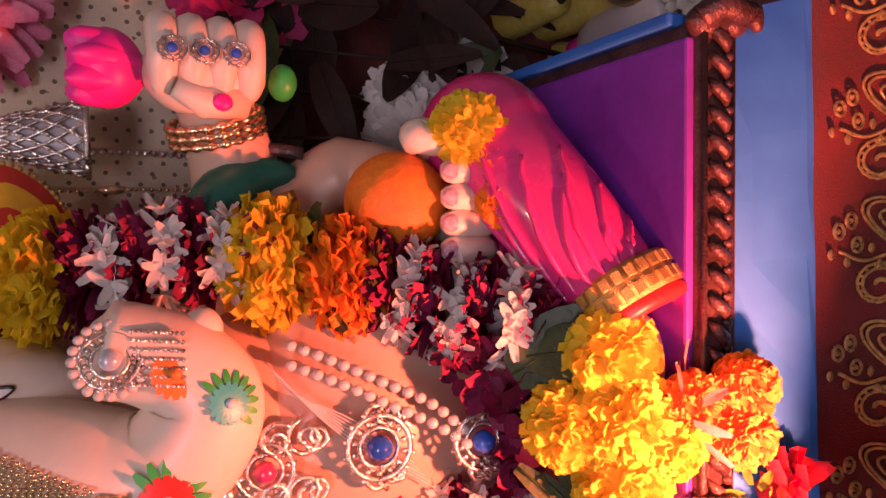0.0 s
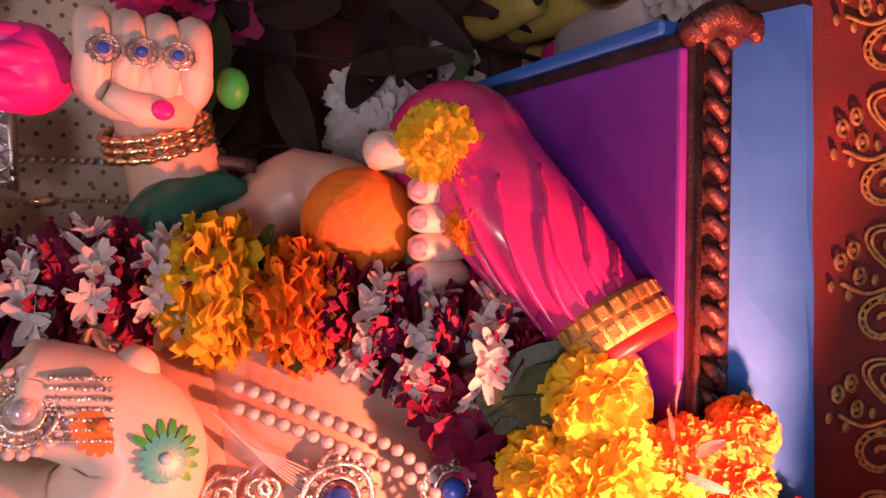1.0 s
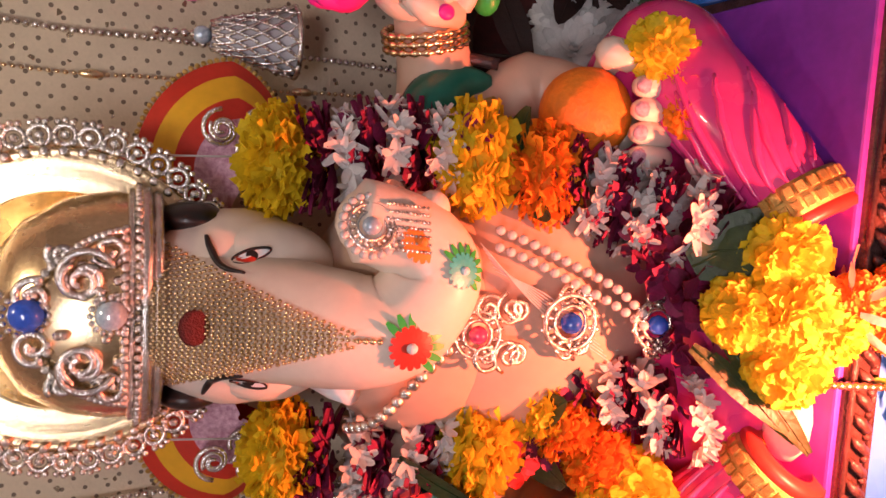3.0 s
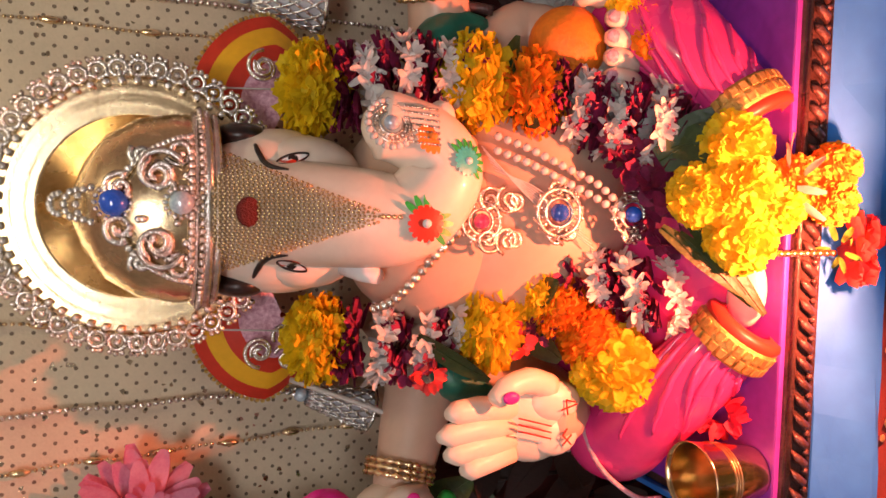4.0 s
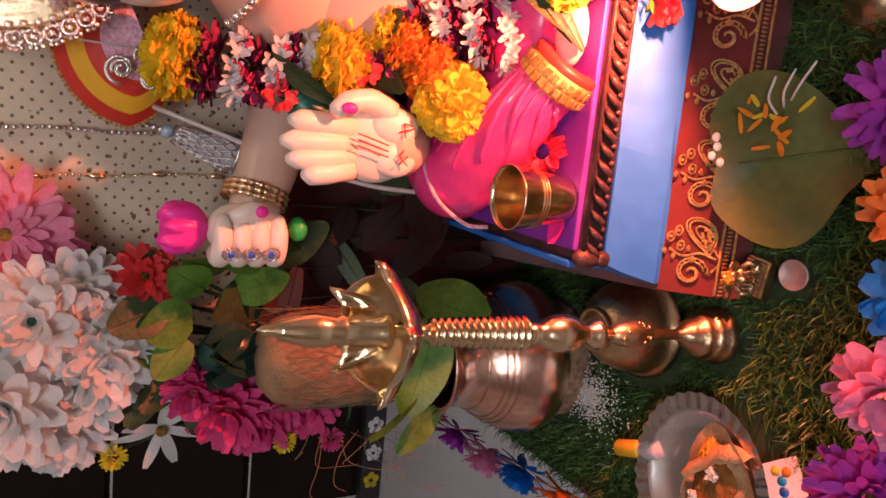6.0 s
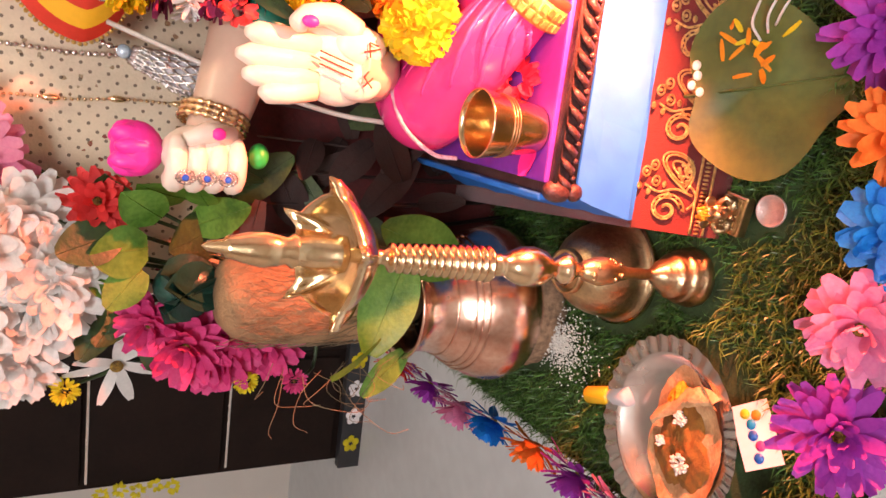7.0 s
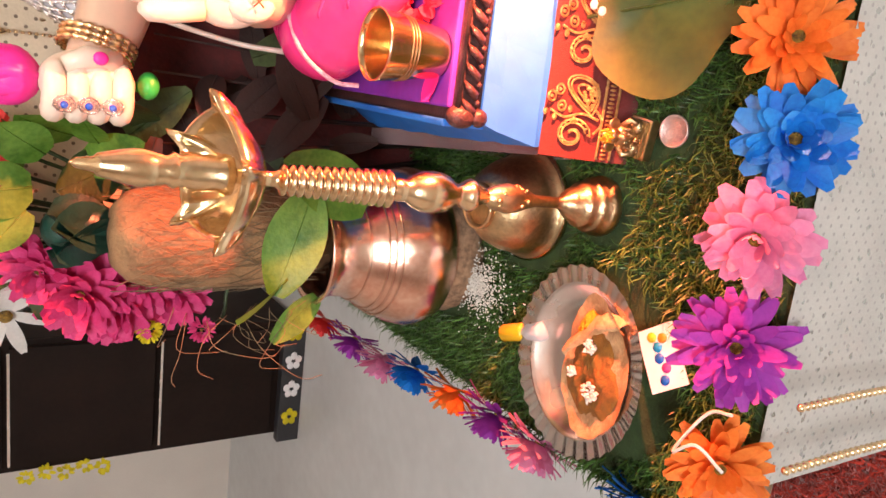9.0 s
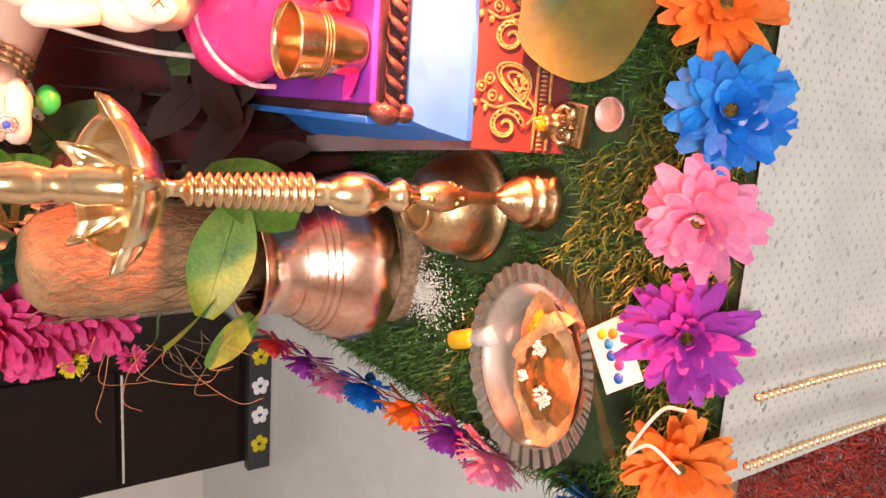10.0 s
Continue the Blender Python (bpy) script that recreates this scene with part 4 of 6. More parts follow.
def domefront(x, z, off=0.004):
    r = np.interp(z, (0.545, 0.575, 0.6, 0.622, 0.637, 0.645), (0.073, 0.073, 0.068, 0.055, 0.034, 0.014))
    return 0.438 - 0.8 * math.sqrt(max(0, r * r - x * x)) - off


dots = []
for fl in (-1, 1):
    for x, z, r, t in ((0.026, 0.586, 0.017, -1.2), (0.024, 0.588, 0.011, 0.4), (0.041, 0.573, 0.010, 2.0), (0.014, 0.612, 0.011, -0.5), (0.038, 0.598, 0.008, 0.8)):
        sg = Geo()
        scroll((0.004 + fl * x, domefront(x, z), z), r, t, fl, sg, 0.0024)
        wpart("scroll", sg, SILVER, crown)
    for k in range(16):
        z = 0.566 + 0.05 * k / 15
        x = 0.052 * math.sqrt(max(0.02, 1 - (k / 15) ** 1.5))
        dots.append((0.004 + fl * x, domefront(x, z), z))
    for k in range(10):
        x = 0.005 + 0.048 * k / 9
        dots.append((0.004 + fl * x, domefront(x, 0.564), 0.5645))
    for k in range(14):
        x, z = 0.006 + 0.03 * R.random(), 0.568 + 0.04 * R.random()
        dots.append((0.004 + fl * x, domefront(x, z, 0.002), z))
for z, r in ((0.640, 0.010), (0.652, 0.007), (0.63, 0.012)):
    y = domefront(0, min(z, 0.643), 0.006)
    for k in range(7):
        a = k * math.pi / 6
        dots.append((0.006 + r * math.cos(a), y, z + r * 0.8 * math.sin(a)))
bead_parts(dots, 0.003, SILVER, crown)
for x, z, r, mm in ((0.008, 0.616, 0.0095, SAPPHIRE), (0.009, 0.572, 0.0085, CLEAR)):
    g = Geo()
    g.lathe([(0.0, 0.005), (r * 0.55, 0.005), (r, 0.001), (r, -0.004)], 0, 12, (x, domefront(x, z, 0.007), z), face((0, -1, 0.25)))
    gem = wpart("stone", g, mm, crown, "blue cut stone")
    c = Vector((x, domefront(x, z, 0.006), z))
    bead_parts([c + Vector((r * 1.25 * math.cos(k * math.pi / 8), 0, r * 1.25 * math.sin(k * math.pi / 8))) for k in range(16)], 0.0019, SILVER, crown)

fore = wthing("forehead_chain", (0.004, 0.37, 0.5), "gold bead mesh hanging over the statue's forehead", "ornament")
g = Geo()
for i in range(34):
    z = 0.549 - 0.104 * i / 33
    half = 0.045 * (1 - i / 33) ** 1.1 + 0.004
    n = max(1, int(half / 0.0021))
    for j in range(-n, n + 1):
        x = half * j / n
        g.ell((0.003 + x, headfront(x, z) - 0.0012, z + 0.001 * (j % 2)), (0.0012, 0.0012, 0.0015), seg=5, ring=4)
wpart("bead_mesh", g, BRASS, fore)
wpart("red_mark", Geo().ell((0.004, headfront(0, 0.528) - 0.003, 0.528), (0.011, 0.0025, 0.009), seg=12, ring=6), mat("vermilion_powder", (0.1, 0.012, 0.01), 0.9, 0, 0.4, 80, 0.5), fore, "dark red powder mark")
g = beads([(0.003, headfront(0, z) - 0.0015, z) for z in (0.443, 0.436, 0.429)], 0.002, 0.004)
wpart("drop", g, GOLD, fore)

jd = wthing("trunk_brooch", (0.069, 0.328, 0.436), "round silver brooch with pearls and fringe on the trunk", "brooch")
wpart("disc", jewel((0.068, 0.320, 0.437), (0.35, -1, 0.1), 0.0135, Geo(), 1, 0, 18), [SILVER, CLEAR], jd)
g = Geo()
for k in range(20):
    a = k * 2 * math.pi / 20
    g.ell((0.068 + 0.0165 * math.cos(a), 0.322 + 0.006 * math.cos(a), 0.437 + 0.0165 * math.sin(a)), 0.0027, seg=7, ring=5)
wpart("pearl_rim", g, PEARL, jd, "rim of small pearls")
for k in range(7):
    x = 0.054 + 0.0042 * k
    wpart("fringe", beads([(x + 0.002, 0.3155 + 0.001 * k, 0.427), (x, 0.311 + 0.001 * k, 0.403)], 0.0013, 0.0026), SILVER, jd)

# necklaces
neck = wthing("silver_necklace", (0.005, 0.34, 0.37), "silver filigree necklace with blue and red stones", "necklace")
for c, r, mm in (((0.001, 0.328, 0.362), 0.015, RUBY), ((0.009, 0.318, 0.301), 0.018, SAPPHIRE), ((0.009, 0.304, 0.243), 0.0165, SAPPHIRE)):
    pend = wpart("pendant", jewel(c, (0, -1, 0.1), r, Geo(), 1), [SILVER, mm], neck)
g = Geo()
for fl in (-1, 1):
    for dz, r, t in ((-0.012, 0.009, 0.3), (-0.018, 0.006, 2.0), (0.004, 0.008, -1.0)):
        for at, s in (((0.002 + fl * 0.015, 0.327, 0.352 + dz), 1.25), ((0.009 + fl * 0.017, 0.320, 0.30 + dz * 0.6), 0.9), ((0.009 + fl * 0.016, 0.305, 0.243 + dz * 0.6), 0.8)):
            g = Geo()
            scroll(at, r * s, t, fl, g, 0.0017)
            wpart("scroll", g, SILVER, neck)
for fl in (-1, 1):
    g = beads(smoothpath([(0.004 + fl * 0.012, 0.328, 0.382), (0.004 + fl * 0.034, 0.335, 0.4), (0.004 + fl * 0.062, 0.35, 0.42), (0.004 + fl * 0.075, 0.38, 0.43)], 6), 0.0042, 0.0075)
    wpart("chain", g, SILVER, neck)
pn = wthing("pearl_necklace", (0.03, 0.33, 0.3), "double strand of white pearls across the chest", "necklace")
for off in (0.0, 0.011):
    pts = smoothpath([(0.055 + off, 0.338, 0.345), (0.047 + off, 0.328, 0.325), (0.034 + off, 0.319, 0.298), (0.021 + off, 0.311, 0.272), (0.008 + off * 0.6, 0.305, 0.252)], 8)
    bead_parts(along(pts, 0.0078), 0.0034, PEARL, pn, "pearl")
th = wthing("white_thread", (0.03, 0.33, 0.33), "thin white sacred threads across the chest", "thread")
for k in range(7):
    wpart("strand", Geo().tube(smoothpath([(0.04 + 0.003 * k, 0.336, 0.348 + 0.002 * k), (0.028 - 0.002 * k, 0.323, 0.32), (0.005 - 0.004 * k, 0.319, 0.285 - 0.003 * k)], 5), 0.0005, seg=4), JAS, th)

# bangles and finger ornaments
for sx, dz in ((-1, 0.0), (1, -0.018)):
    fx, fy, fz = (-0.248 if sx < 0 else 0.226), 0.412, 0.398 + dz
    bang = wthing("bangle", (fx - sx * 0.01, fy, fz - 0.045), "twisted gold bangles on the statue's wrist", "bangle", "bangles on the wrists")
    adir = Vector((sx * 1.0, -0.3, 0.3)).normalized()
    rotb = face(adir)
    for k in range(3):
        ringp = [Vector((fx, fy, fz)) - adir * (0.027 + 0.0055 * k) + rotb @ Vector((0.029 * math.cos(a), 0.029 * math.sin(a), 0)) for a in [j * 2 * math.pi / 96 for j in range(97)]]
        g = Geo().tube(ringp, [0.0022 + 0.0008 * math.sin(j * 1.35) for j in range(97)], seg=8)
        wpart("ring", g, GOLD, bang)
    orn = wthing("hand_ornament", (fx, fy - 0.03, fz), "three silver flowers with dark blue stones across the knuckles", "ornament", "hand ornaments")
    for k in range(3):
        c = (fx + sx * 0.006, fy - 0.0405, fz + 0.022 - 0.0175 * k) if sx > 0 else (fx - 0.0165, fy - 0.0385, fz + 0.02 - 0.0175 * k)
        wpart("flower", jewel(c, (sx * (0.3 if sx > 0 else 0.6), -1, 0.1), 0.0075, Geo(), 1, 0, 10), [SILVER, SAPPHIRE], orn)

# silver ornaments on the ears
for sx in (-1, 1):
    eo = wthing("ear_ornament", (0.004 + sx * 0.115, 0.455, 0.49), "curled silver ornament on the statue's ear", "ornament", "ear ornaments")
    for x, z, r, t in ((0.118, 0.505, 0.014, 0.0), (0.125, 0.482, 0.012, 2.0), (0.105, 0.485, 0.010, 1.0)):
        g = Geo()
        scroll((0.004 + sx * x, 0.452, z), r, t, sx, g, 0.0019)
        scroll((0.004 + sx * x, 0.450, z), r * 0.6, t + 1, sx, g, 0.0015)
        wpart("curl", g, SILVER, eo)
    wpart("stone", Geo().ell((0.004 + sx * 0.112, 0.448, 0.472), (0.006, 0.004, 0.006), seg=10, ring=6), SAPPHIRE, eo)
    wpart("thread", Geo().tube([(0.004 + sx * 0.095, 0.47, 0.585), (0.004 + sx * 0.098, 0.45, 0.54), (0.004 + sx * 0.1, 0.445, 0.49)], 0.0008, seg=5), JAS, eo, "white thread")

# sweet held in the hand
solid("sweet_ball", Geo().ell((0.147, 0.362, 0.272), (0.032, 0.03, 0.033), seg=28, ring=18), mat("orange_sweet", (0.85, 0.22, 0.01), 0.6, 0, 0.25, 30, 0.4), "round orange sweet held in the statue's hand", "sweet")

# ---- flower garland ----
gar = wthing("flower_garland", (0, 0.35, 0.3), "long garland of marigolds, white blossoms and maroon petals round the neck", "garland")
MARIS = [((0.103, 0.425, 0.470), (0.1, 0.2, 1), 0.036, 0.023, MARI_Y), ((0.111, 0.375, 0.348), (-0.05, 0.4, 1), 0.037, 0.026, MARI_Y), ((0.102, 0.354, 0.308), (-0.15, 0.4, 1), 0.034, 0.022, MARI_O),
         ((-0.1, 0.422, 0.463), (0.05, 0.2, 1), 0.034, 0.024, MARI_Y), ((-0.087, 0.372, 0.332), (0.2, 0.4, 1), 0.036, 0.024, MARI_Y), ((-0.058, 0.352, 0.297), (0.3, 0.4, 1), 0.024, 0.018, MARI_Y),
         ((-0.068, 0.345, 0.281), (0.6, 0.3, 1), 0.026, 0.02, MARI_O), ((-0.088, 0.333, 0.262), (0.6, 0.3, 1), 0.026, 0.02, MARI_O), ((-0.114, 0.318, 0.245), (0.3, -1, 0.6), 0.031, 0.026, MARI_Y)]
for k, (c, ax, r, h, mm) in enumerate(MARIS):
    wpart("marigold", marigold(c, ax, r * 1.12, h * 1.08, 20 + k, 180), mm, gar, "yellow marigold head" if mm is MARI_Y else "orange marigold head")
WHORLS = [((0.106, 0.412, 0.444), 0.034, 1), ((0.108, 0.405, 0.427), 0.036, 0), ((0.111, 0.398, 0.412), 0.033, 1), ((0.113, 0.392, 0.399), 0.036, 0), ((0.114, 0.388, 0.384), 0.033, 1), ((0.113, 0.383, 0.372), 0.033, 0),
          ((0.099, 0.345, 0.288), 0.031, 1), ((0.093, 0.34, 0.274), 0.033, 0), ((0.088, 0.333, 0.262), 0.031, 1), ((0.083, 0.325, 0.249), 0.034, 0), ((0.081, 0.315, 0.238), 0.031, 1), ((0.08, 0.305, 0.225), 0.035, 0), ((0.082, 0.298, 0.210), 0.03, 1),
          ((-0.102, 0.415, 0.438), 0.032, 1), ((-0.104, 0.405, 0.415), 0.034, 0), ((-0.102, 0.4, 0.400), 0.031, 1), ((-0.098, 0.395, 0.383), 0.033, 0), ((-0.095, 0.39, 0.368), 0.031, 1), ((-0.091, 0.386, 0.356), 0.031, 0),
          ((-0.044, 0.343, 0.268), 0.026, 1), ((-0.044, 0.336, 0.252), 0.030, 0), ((-0.048, 0.33, 0.242), 0.027, 1), ((-0.052, 0.322, 0.230), 0.032, 0), ((-0.054, 0.312, 0.22), 0.028, 1), ((-0.055, 0.300, 0.208), 0.031, 0)]
for k, (c, r, dark) in enumerate(WHORLS):
    sx = 1 if c[0] > 0 else -1
    ax = (sx * -0.1, 0.35, 1) if c[2] > 0.3 else (sx * 0.25, 0.6, 1)
    if dark:
        wpart("maroon_ring", whorl(c, ax, r * 1.05, 60 + k, 75, 0.38, 0.35), MAROON, gar, "ring of maroon petals")
    else:
        wpart("white_blossoms", florets(c, ax, r * 1.06, 60 + k, 20), JAS, gar, "ring of white blossoms")
for k, (a, b, w) in enumerate((((-0.075, 0.372, 0.315), (-0.11, 0.33, 0.292), 0.03), ((-0.065, 0.35, 0.31), (-0.045, 0.322, 0.3), 0.024), ((0.105, 0.36, 0.33), (0.075, 0.325, 0.322), 0.022), ((0.11, 0.365, 0.328), (0.145, 0.345, 0.33), 0.02), ((-0.092, 0.37, 0.395), (-0.13, 0.345, 0.345), 0.02))):
    wpart("leaf", leafgeo(a, b, w), DARKLEAF, gar, "dark green leaf" if k == 0 else "")
for k, c in enumerate(((-0.12, 0.378, 0.40), (-0.125, 0.37, 0.385), (-0.115, 0.40, 0.442), (0.125, 0.355, 0.362), (-0.095, 0.345, 0.318), (-0.085, 0.34, 0.30), (0.05, 0.305, 0.253), (0.062, 0.305, 0.262))):
    wpart("rose_petals", whorl(c, (0.2, -1, 0.3), 0.015, 130 + k, 14, 0.6, 0.8), ROSE if k in (1, 4) else MAROON, gar)
for k, c in enumerate(((0.03, 0.288, 0.222), (0.056, 0.285, 0.214), (0.0, 0.292, 0.218), (0.045, 0.3, 0.236))):
    wpart("rose_petals", whorl(c, (0.1, -1, 0.3), 0.024, 150 + k, 26, 0.6, 0.8), MAROON, gar)
# flower drop under the garland
for k, (c, r, h, mm) in enumerate((((0.062, 0.252, 0.193), 0.027, 0.023, MARI_Y), ((0.024, 0.262, 0.214), 0.025, 0.02, MARI_Y), ((-0.006, 0.248, 0.188), 0.027, 0.024, MARI_Y), ((0.03, 0.246, 0.188), 0.028, 0.024, MARI_Y), ((0.018, 0.235, 0.168), 0.022, 0.02, MARI_Y), ((0.047, 0.214, 0.136), 0.018, 0.016, MARI_O), ((0.022, 0.212, 0.138), 0.018, 0.016, MARI_O), ((0.04, 0.226, 0.16), 0.016, 0.014, MARI_O))):
    wpart("marigold", marigold(c, (0, -1, 0.3), r, h, 300 + k, 170), mm, gar, "yellow marigold head" if mm is MARI_Y else "orange marigold head")
wpart("rose", whorl((-0.012, 0.206, 0.113), (0, -0.6, -0.8), 0.026, 401, 34, 0.75, 0.9), ROSE, gar, "red rose hanging below the marigolds")
wpart("calyx", whorl((-0.012, 0.212, 0.128), (0, 0, 1), 0.018, 402, 7, 0.3, 0.6), BRIGHTLEAF, gar)
wpart("petal_spray", whorl((0.034, 0.228, 0.166), (0, -0.3, -1), 0.034, 403, 9, 0.25, 0.9), petalmat("pale_pink_petal", (0.75, 0.5, 0.5)), gar, "pale pink lily petals")
wpart("bead_tassel", beads([(-0.017, 0.236, 0.166), (-0.015, 0.214, 0.128)], 0.0028, 0.0045), GOLD, gar, "gold bead tassel")
for k, (a, b, w) in enumerate((((0.0, 0.278, 0.236), (-0.046, 0.236, 0.188), 0.015), ((0.004, 0.268, 0.218), (-0.060, 0.230, 0.172), 0.016), ((-0.004, 0.27, 0.226), (-0.054, 0.236, 0.18), 0.013), ((0.05, 0.285, 0.235), (0.085, 0.246, 0.195), 0.04), ((0.06, 0.28, 0.228), (0.07, 0.238, 0.20), 0.03))):
    wpart("leaf", leafgeo(a, b, w, (0.3, -1, 0.4)), DARKLEAF, gar, "long green leaf" if k == 0 else "")

for k, (c, r, h) in enumerate((((0.190, 0.326, 0.240), 0.024, 0.017), ((0.166, 0.315, 0.218), 0.023, 0.016), ((0.147, 0.311, 0.224), 0.017, 0.013))):
    solid("marigold_flower", marigold(c, (0.2, -1, 0.5), r, h, 500 + k, 120), MARI_O if k else MARI_Y, "orange marigold tucked under the statue's hand", "flower", "marigolds under the hand")

# ---- brassware and offerings ----
cup = thing("brass_cup", pose(-0.190, 0.2605, 0.1527), "small plain brass tumbler standing on the plinth", "cup")
part("wall", Geo().lathe([(0.0, 0.002), (0.018, 0.002), (0.0195, 0.0), (0.0205, 0.003), (0.0245, 0.03), (0.0272, 0.05), (0.0285, 0.0585), (0.0288, 0.0605), (0.0278, 0.0605), (0.0268, 0.055), (0.0235, 0.03), (0.019, 0.006), (0.0, 0.005)], 0, 40), BRASS, cup)
g = Geo()
for z, r in ((0.033, 0.0252), (0.036, 0.0256), (0.039, 0.0261)):
    g.tube([(r * math.cos(a), r * math.sin(a), z) for a in [k * 2 * math.pi / 32 for k in range(33)]], 0.0006, seg=5)
part("engraved_ring", g, OLDBRASS, cup)
solid("crimson_flower", whorl((-0.150, 0.283, 0.166), (0.1, -0.6, 1), 0.021, 601, 46, 0.4, 0.9), petalmat("crimson_petal", (0.6, 0.02, 0.08)), "crimson fluffy flower lying on the plinth", "flower")
solid("pink_petal", Geo().petal((-0.20, 0.262, 0.155), (-1, -0.2, 0.05), (0, 0, 1), 0.03, 0.024, 0.1, 0.2), HOTPINK, "loose pink petal on the plinth", "petal")

samai = thing("brass_oil_lamp", pose(-0.303, 0.196, 0.004, -4.0, 2.0, 0), "tall brass oil lamp with five-wick dish and finial", "oil lamp")
part("base", Geo().lathe([(0, 0), (0.0266, 0.0), (0.0274, 0.004), (0.0266, 0.009), (0.0244, 0.011), (0.0248, 0.016), (0.0229, 0.019), (0.0204, 0.021), (0.0207, 0.026), (0.0189, 0.029), (0.0152, 0.032), (0.0141, 0.037), (0.0096, 0.043), (0.0059, 0.047), (0.0048, 0.052)], 0, 40), OLDBRASS, samai)
g = Geo()
g.lathe([(0.0048, 0.05), (0.0052, 0.075), (0.0067, 0.079), (0.0078, 0.084), (0.0111, 0.093), (0.0126, 0.103), (0.0104, 0.113), (0.0085, 0.119), (0.0059, 0.123)], 0, 24)
for k in range(24):
    a, z = R.uniform(0, 6.28), R.uniform(0.087, 0.116)
    g.ell((0.0105 * math.cos(a), 0.0105 * math.sin(a), z), R.uniform(0.0012, 0.003), seg=6, ring=5)
part("cast_neck", g, OLDBRASS, samai)
part("knop", Geo().lathe([(0.0059, 0.122), (0.0063, 0.128), (0.0118, 0.135), (0.0137, 0.139), (0.0118, 0.143), (0.0081, 0.149), (0.0092, 0.154), (0.0144, 0.161), (0.0166, 0.171), (0.0159, 0.182), (0.0118, 0.191), (0.0085, 0.196), (0.0092, 0.2), (0.0092, 0.204), (0.0074, 0.208)], 0, 32), BRASS, samai)
prof = [(0.0074, 0.207)]
for k in range(14):
    z = 0.209 + 0.0062 * k
    prof += [(0.0105 - 0.0002 * k, z), (0.0145 - 0.00025 * k, z + 0.0016), (0.0145 - 0.00025 * k, z + 0.0036), (0.0105 - 0.0002 * k, z + 0.0052)]
part("ribbed_stem", Geo().lathe(prof + [(0.0055, 0.298), (0.0055, 0.304), (0.0070, 0.307), (0.0055, 0.31), (0.0052, 0.325)], 0, 32), BRASS, samai)
g = Geo()
seg, rows_ = 120, []
bowlprof = [(0.007, 0.312), (0.015, 0.313), (0.028, 0.318), (0.037, 0.327), (0.0415, 0.337), (0.0425, 0.345), (0.0412, 0.345), (0.0395, 0.337), (0.034, 0.328), (0.026, 0.3205), (0.015, 0.317), (0.006, 0.316)]
for r, z in bowlprof:
    for j in range(seg):
        a = 2 * math.pi * j / seg
        k = max(0.0, math.cos(5 * (a + math.radians(77)))) ** 11
        e = (r / 0.0425) ** 3
        lobe = 1 + 0.035 * math.cos(5 * (a + math.radians(77))) * e
        rows_.append(((r * lobe + 0.0135 * k * e) * math.cos(a), (r * lobe + 0.0135 * k * e) * math.sin(a), z + 0.007 * k * e))
nrow = len(bowlprof) - 1
tip = Euler((math.radians(17), 0, 0)).to_matrix()
rows_ = [tip @ (Vector(p) - Vector((0, 0, 0.33))) + Vector((0, 0, 0.33)) for p in rows_]
g.add(rows_, [(i * seg + j, i * seg + (j + 1) % seg, (i + 1) * seg + (j + 1) % seg, (i + 1) * seg + j) for i in range(nrow) for j in range(seg)])
part("wick_dish", g, BRASS, samai, "five-spouted brass wick dish")
part("finial", Geo().lathe([(0.0065, 0.326), (0.0135, 0.328), (0.0145, 0.334), (0.0115, 0.338), (0.0125, 0.352), (0.0105, 0.362), (0.0125, 0.366), (0.0095, 0.37), (0.0115, 0.378), (0.0128, 0.386), (0.011, 0.397), (0.008, 0.408), (0.0075, 0.411), (0.005, 0.413), (0.0035, 0.423), (0.0, 0.427)], 0, 28), BRASS, samai)

bowl = thing("brass_bowl", pose(-0.32, 0.294, 0.004, 3, -2, 0), "overturned brass bowl lying on the turf", "bowl")
part("shell", Geo().lathe([(0.050, 0.003), (0.0555, 0.004), (0.0555, 0.008), (0.0535, 0.0095), (0.050, 0.011), (0.0485, 0.022), (0.045, 0.036), (0.038, 0.050), (0.029, 0.060), (0.022, 0.064), (0.020, 0.0645), (0.0, 0.0645)], 0, 48), OLDBRASS, bowl)
part("foot_ring", Geo().lathe([(0.021, 0.063), (0.0225, 0.064), (0.0225, 0.070), (0.021, 0.071), (0.019, 0.070), (0.0185, 0.0645)], 0, 36), OLDBRASS, bowl)
part("rim_band", Geo().lathe([(0.0555, 0.002), (0.0572, 0.003), (0.0572, 0.007), (0.0555, 0.0085)], 0, 48), BRASS, bowl)

# unseen stand and bowl added under the flame; the bowl blocks its glow downwards
diya = thing("flame_lamp", pose(-0.006, 0.104, 0.0), "burning wick on an added small brass stand lamp, its bowl sized to block light", "oil lamp")
part("stand", Geo().lathe([(0, 0), (0.028, 0), (0.029, 0.004), (0.02, 0.01), (0.008, 0.018), (0.006, 0.05), (0.010, 0.062), (0.006, 0.072), (0.0055, 0.1), (0.009, 0.112), (0.007, 0.118), (0.01, 0.125)], 0, 28), OLDBRASS, diya)
part("light_shield_bowl", Geo().lathe([(0.006, 0.123), (0.02, 0.127), (0.029, 0.137), (0.034, 0.147), (0.0325, 0.147), (0.028, 0.1385), (0.018, 0.130), (0.0, 0.129)], 0, 36), BRONZE, diya)
part("wick", Geo().tube([(0, 0, 0.131), (-0.006, 0, 0.143), (-0.01, 0, 0.151)], 0.002, seg=6), JAS, diya)
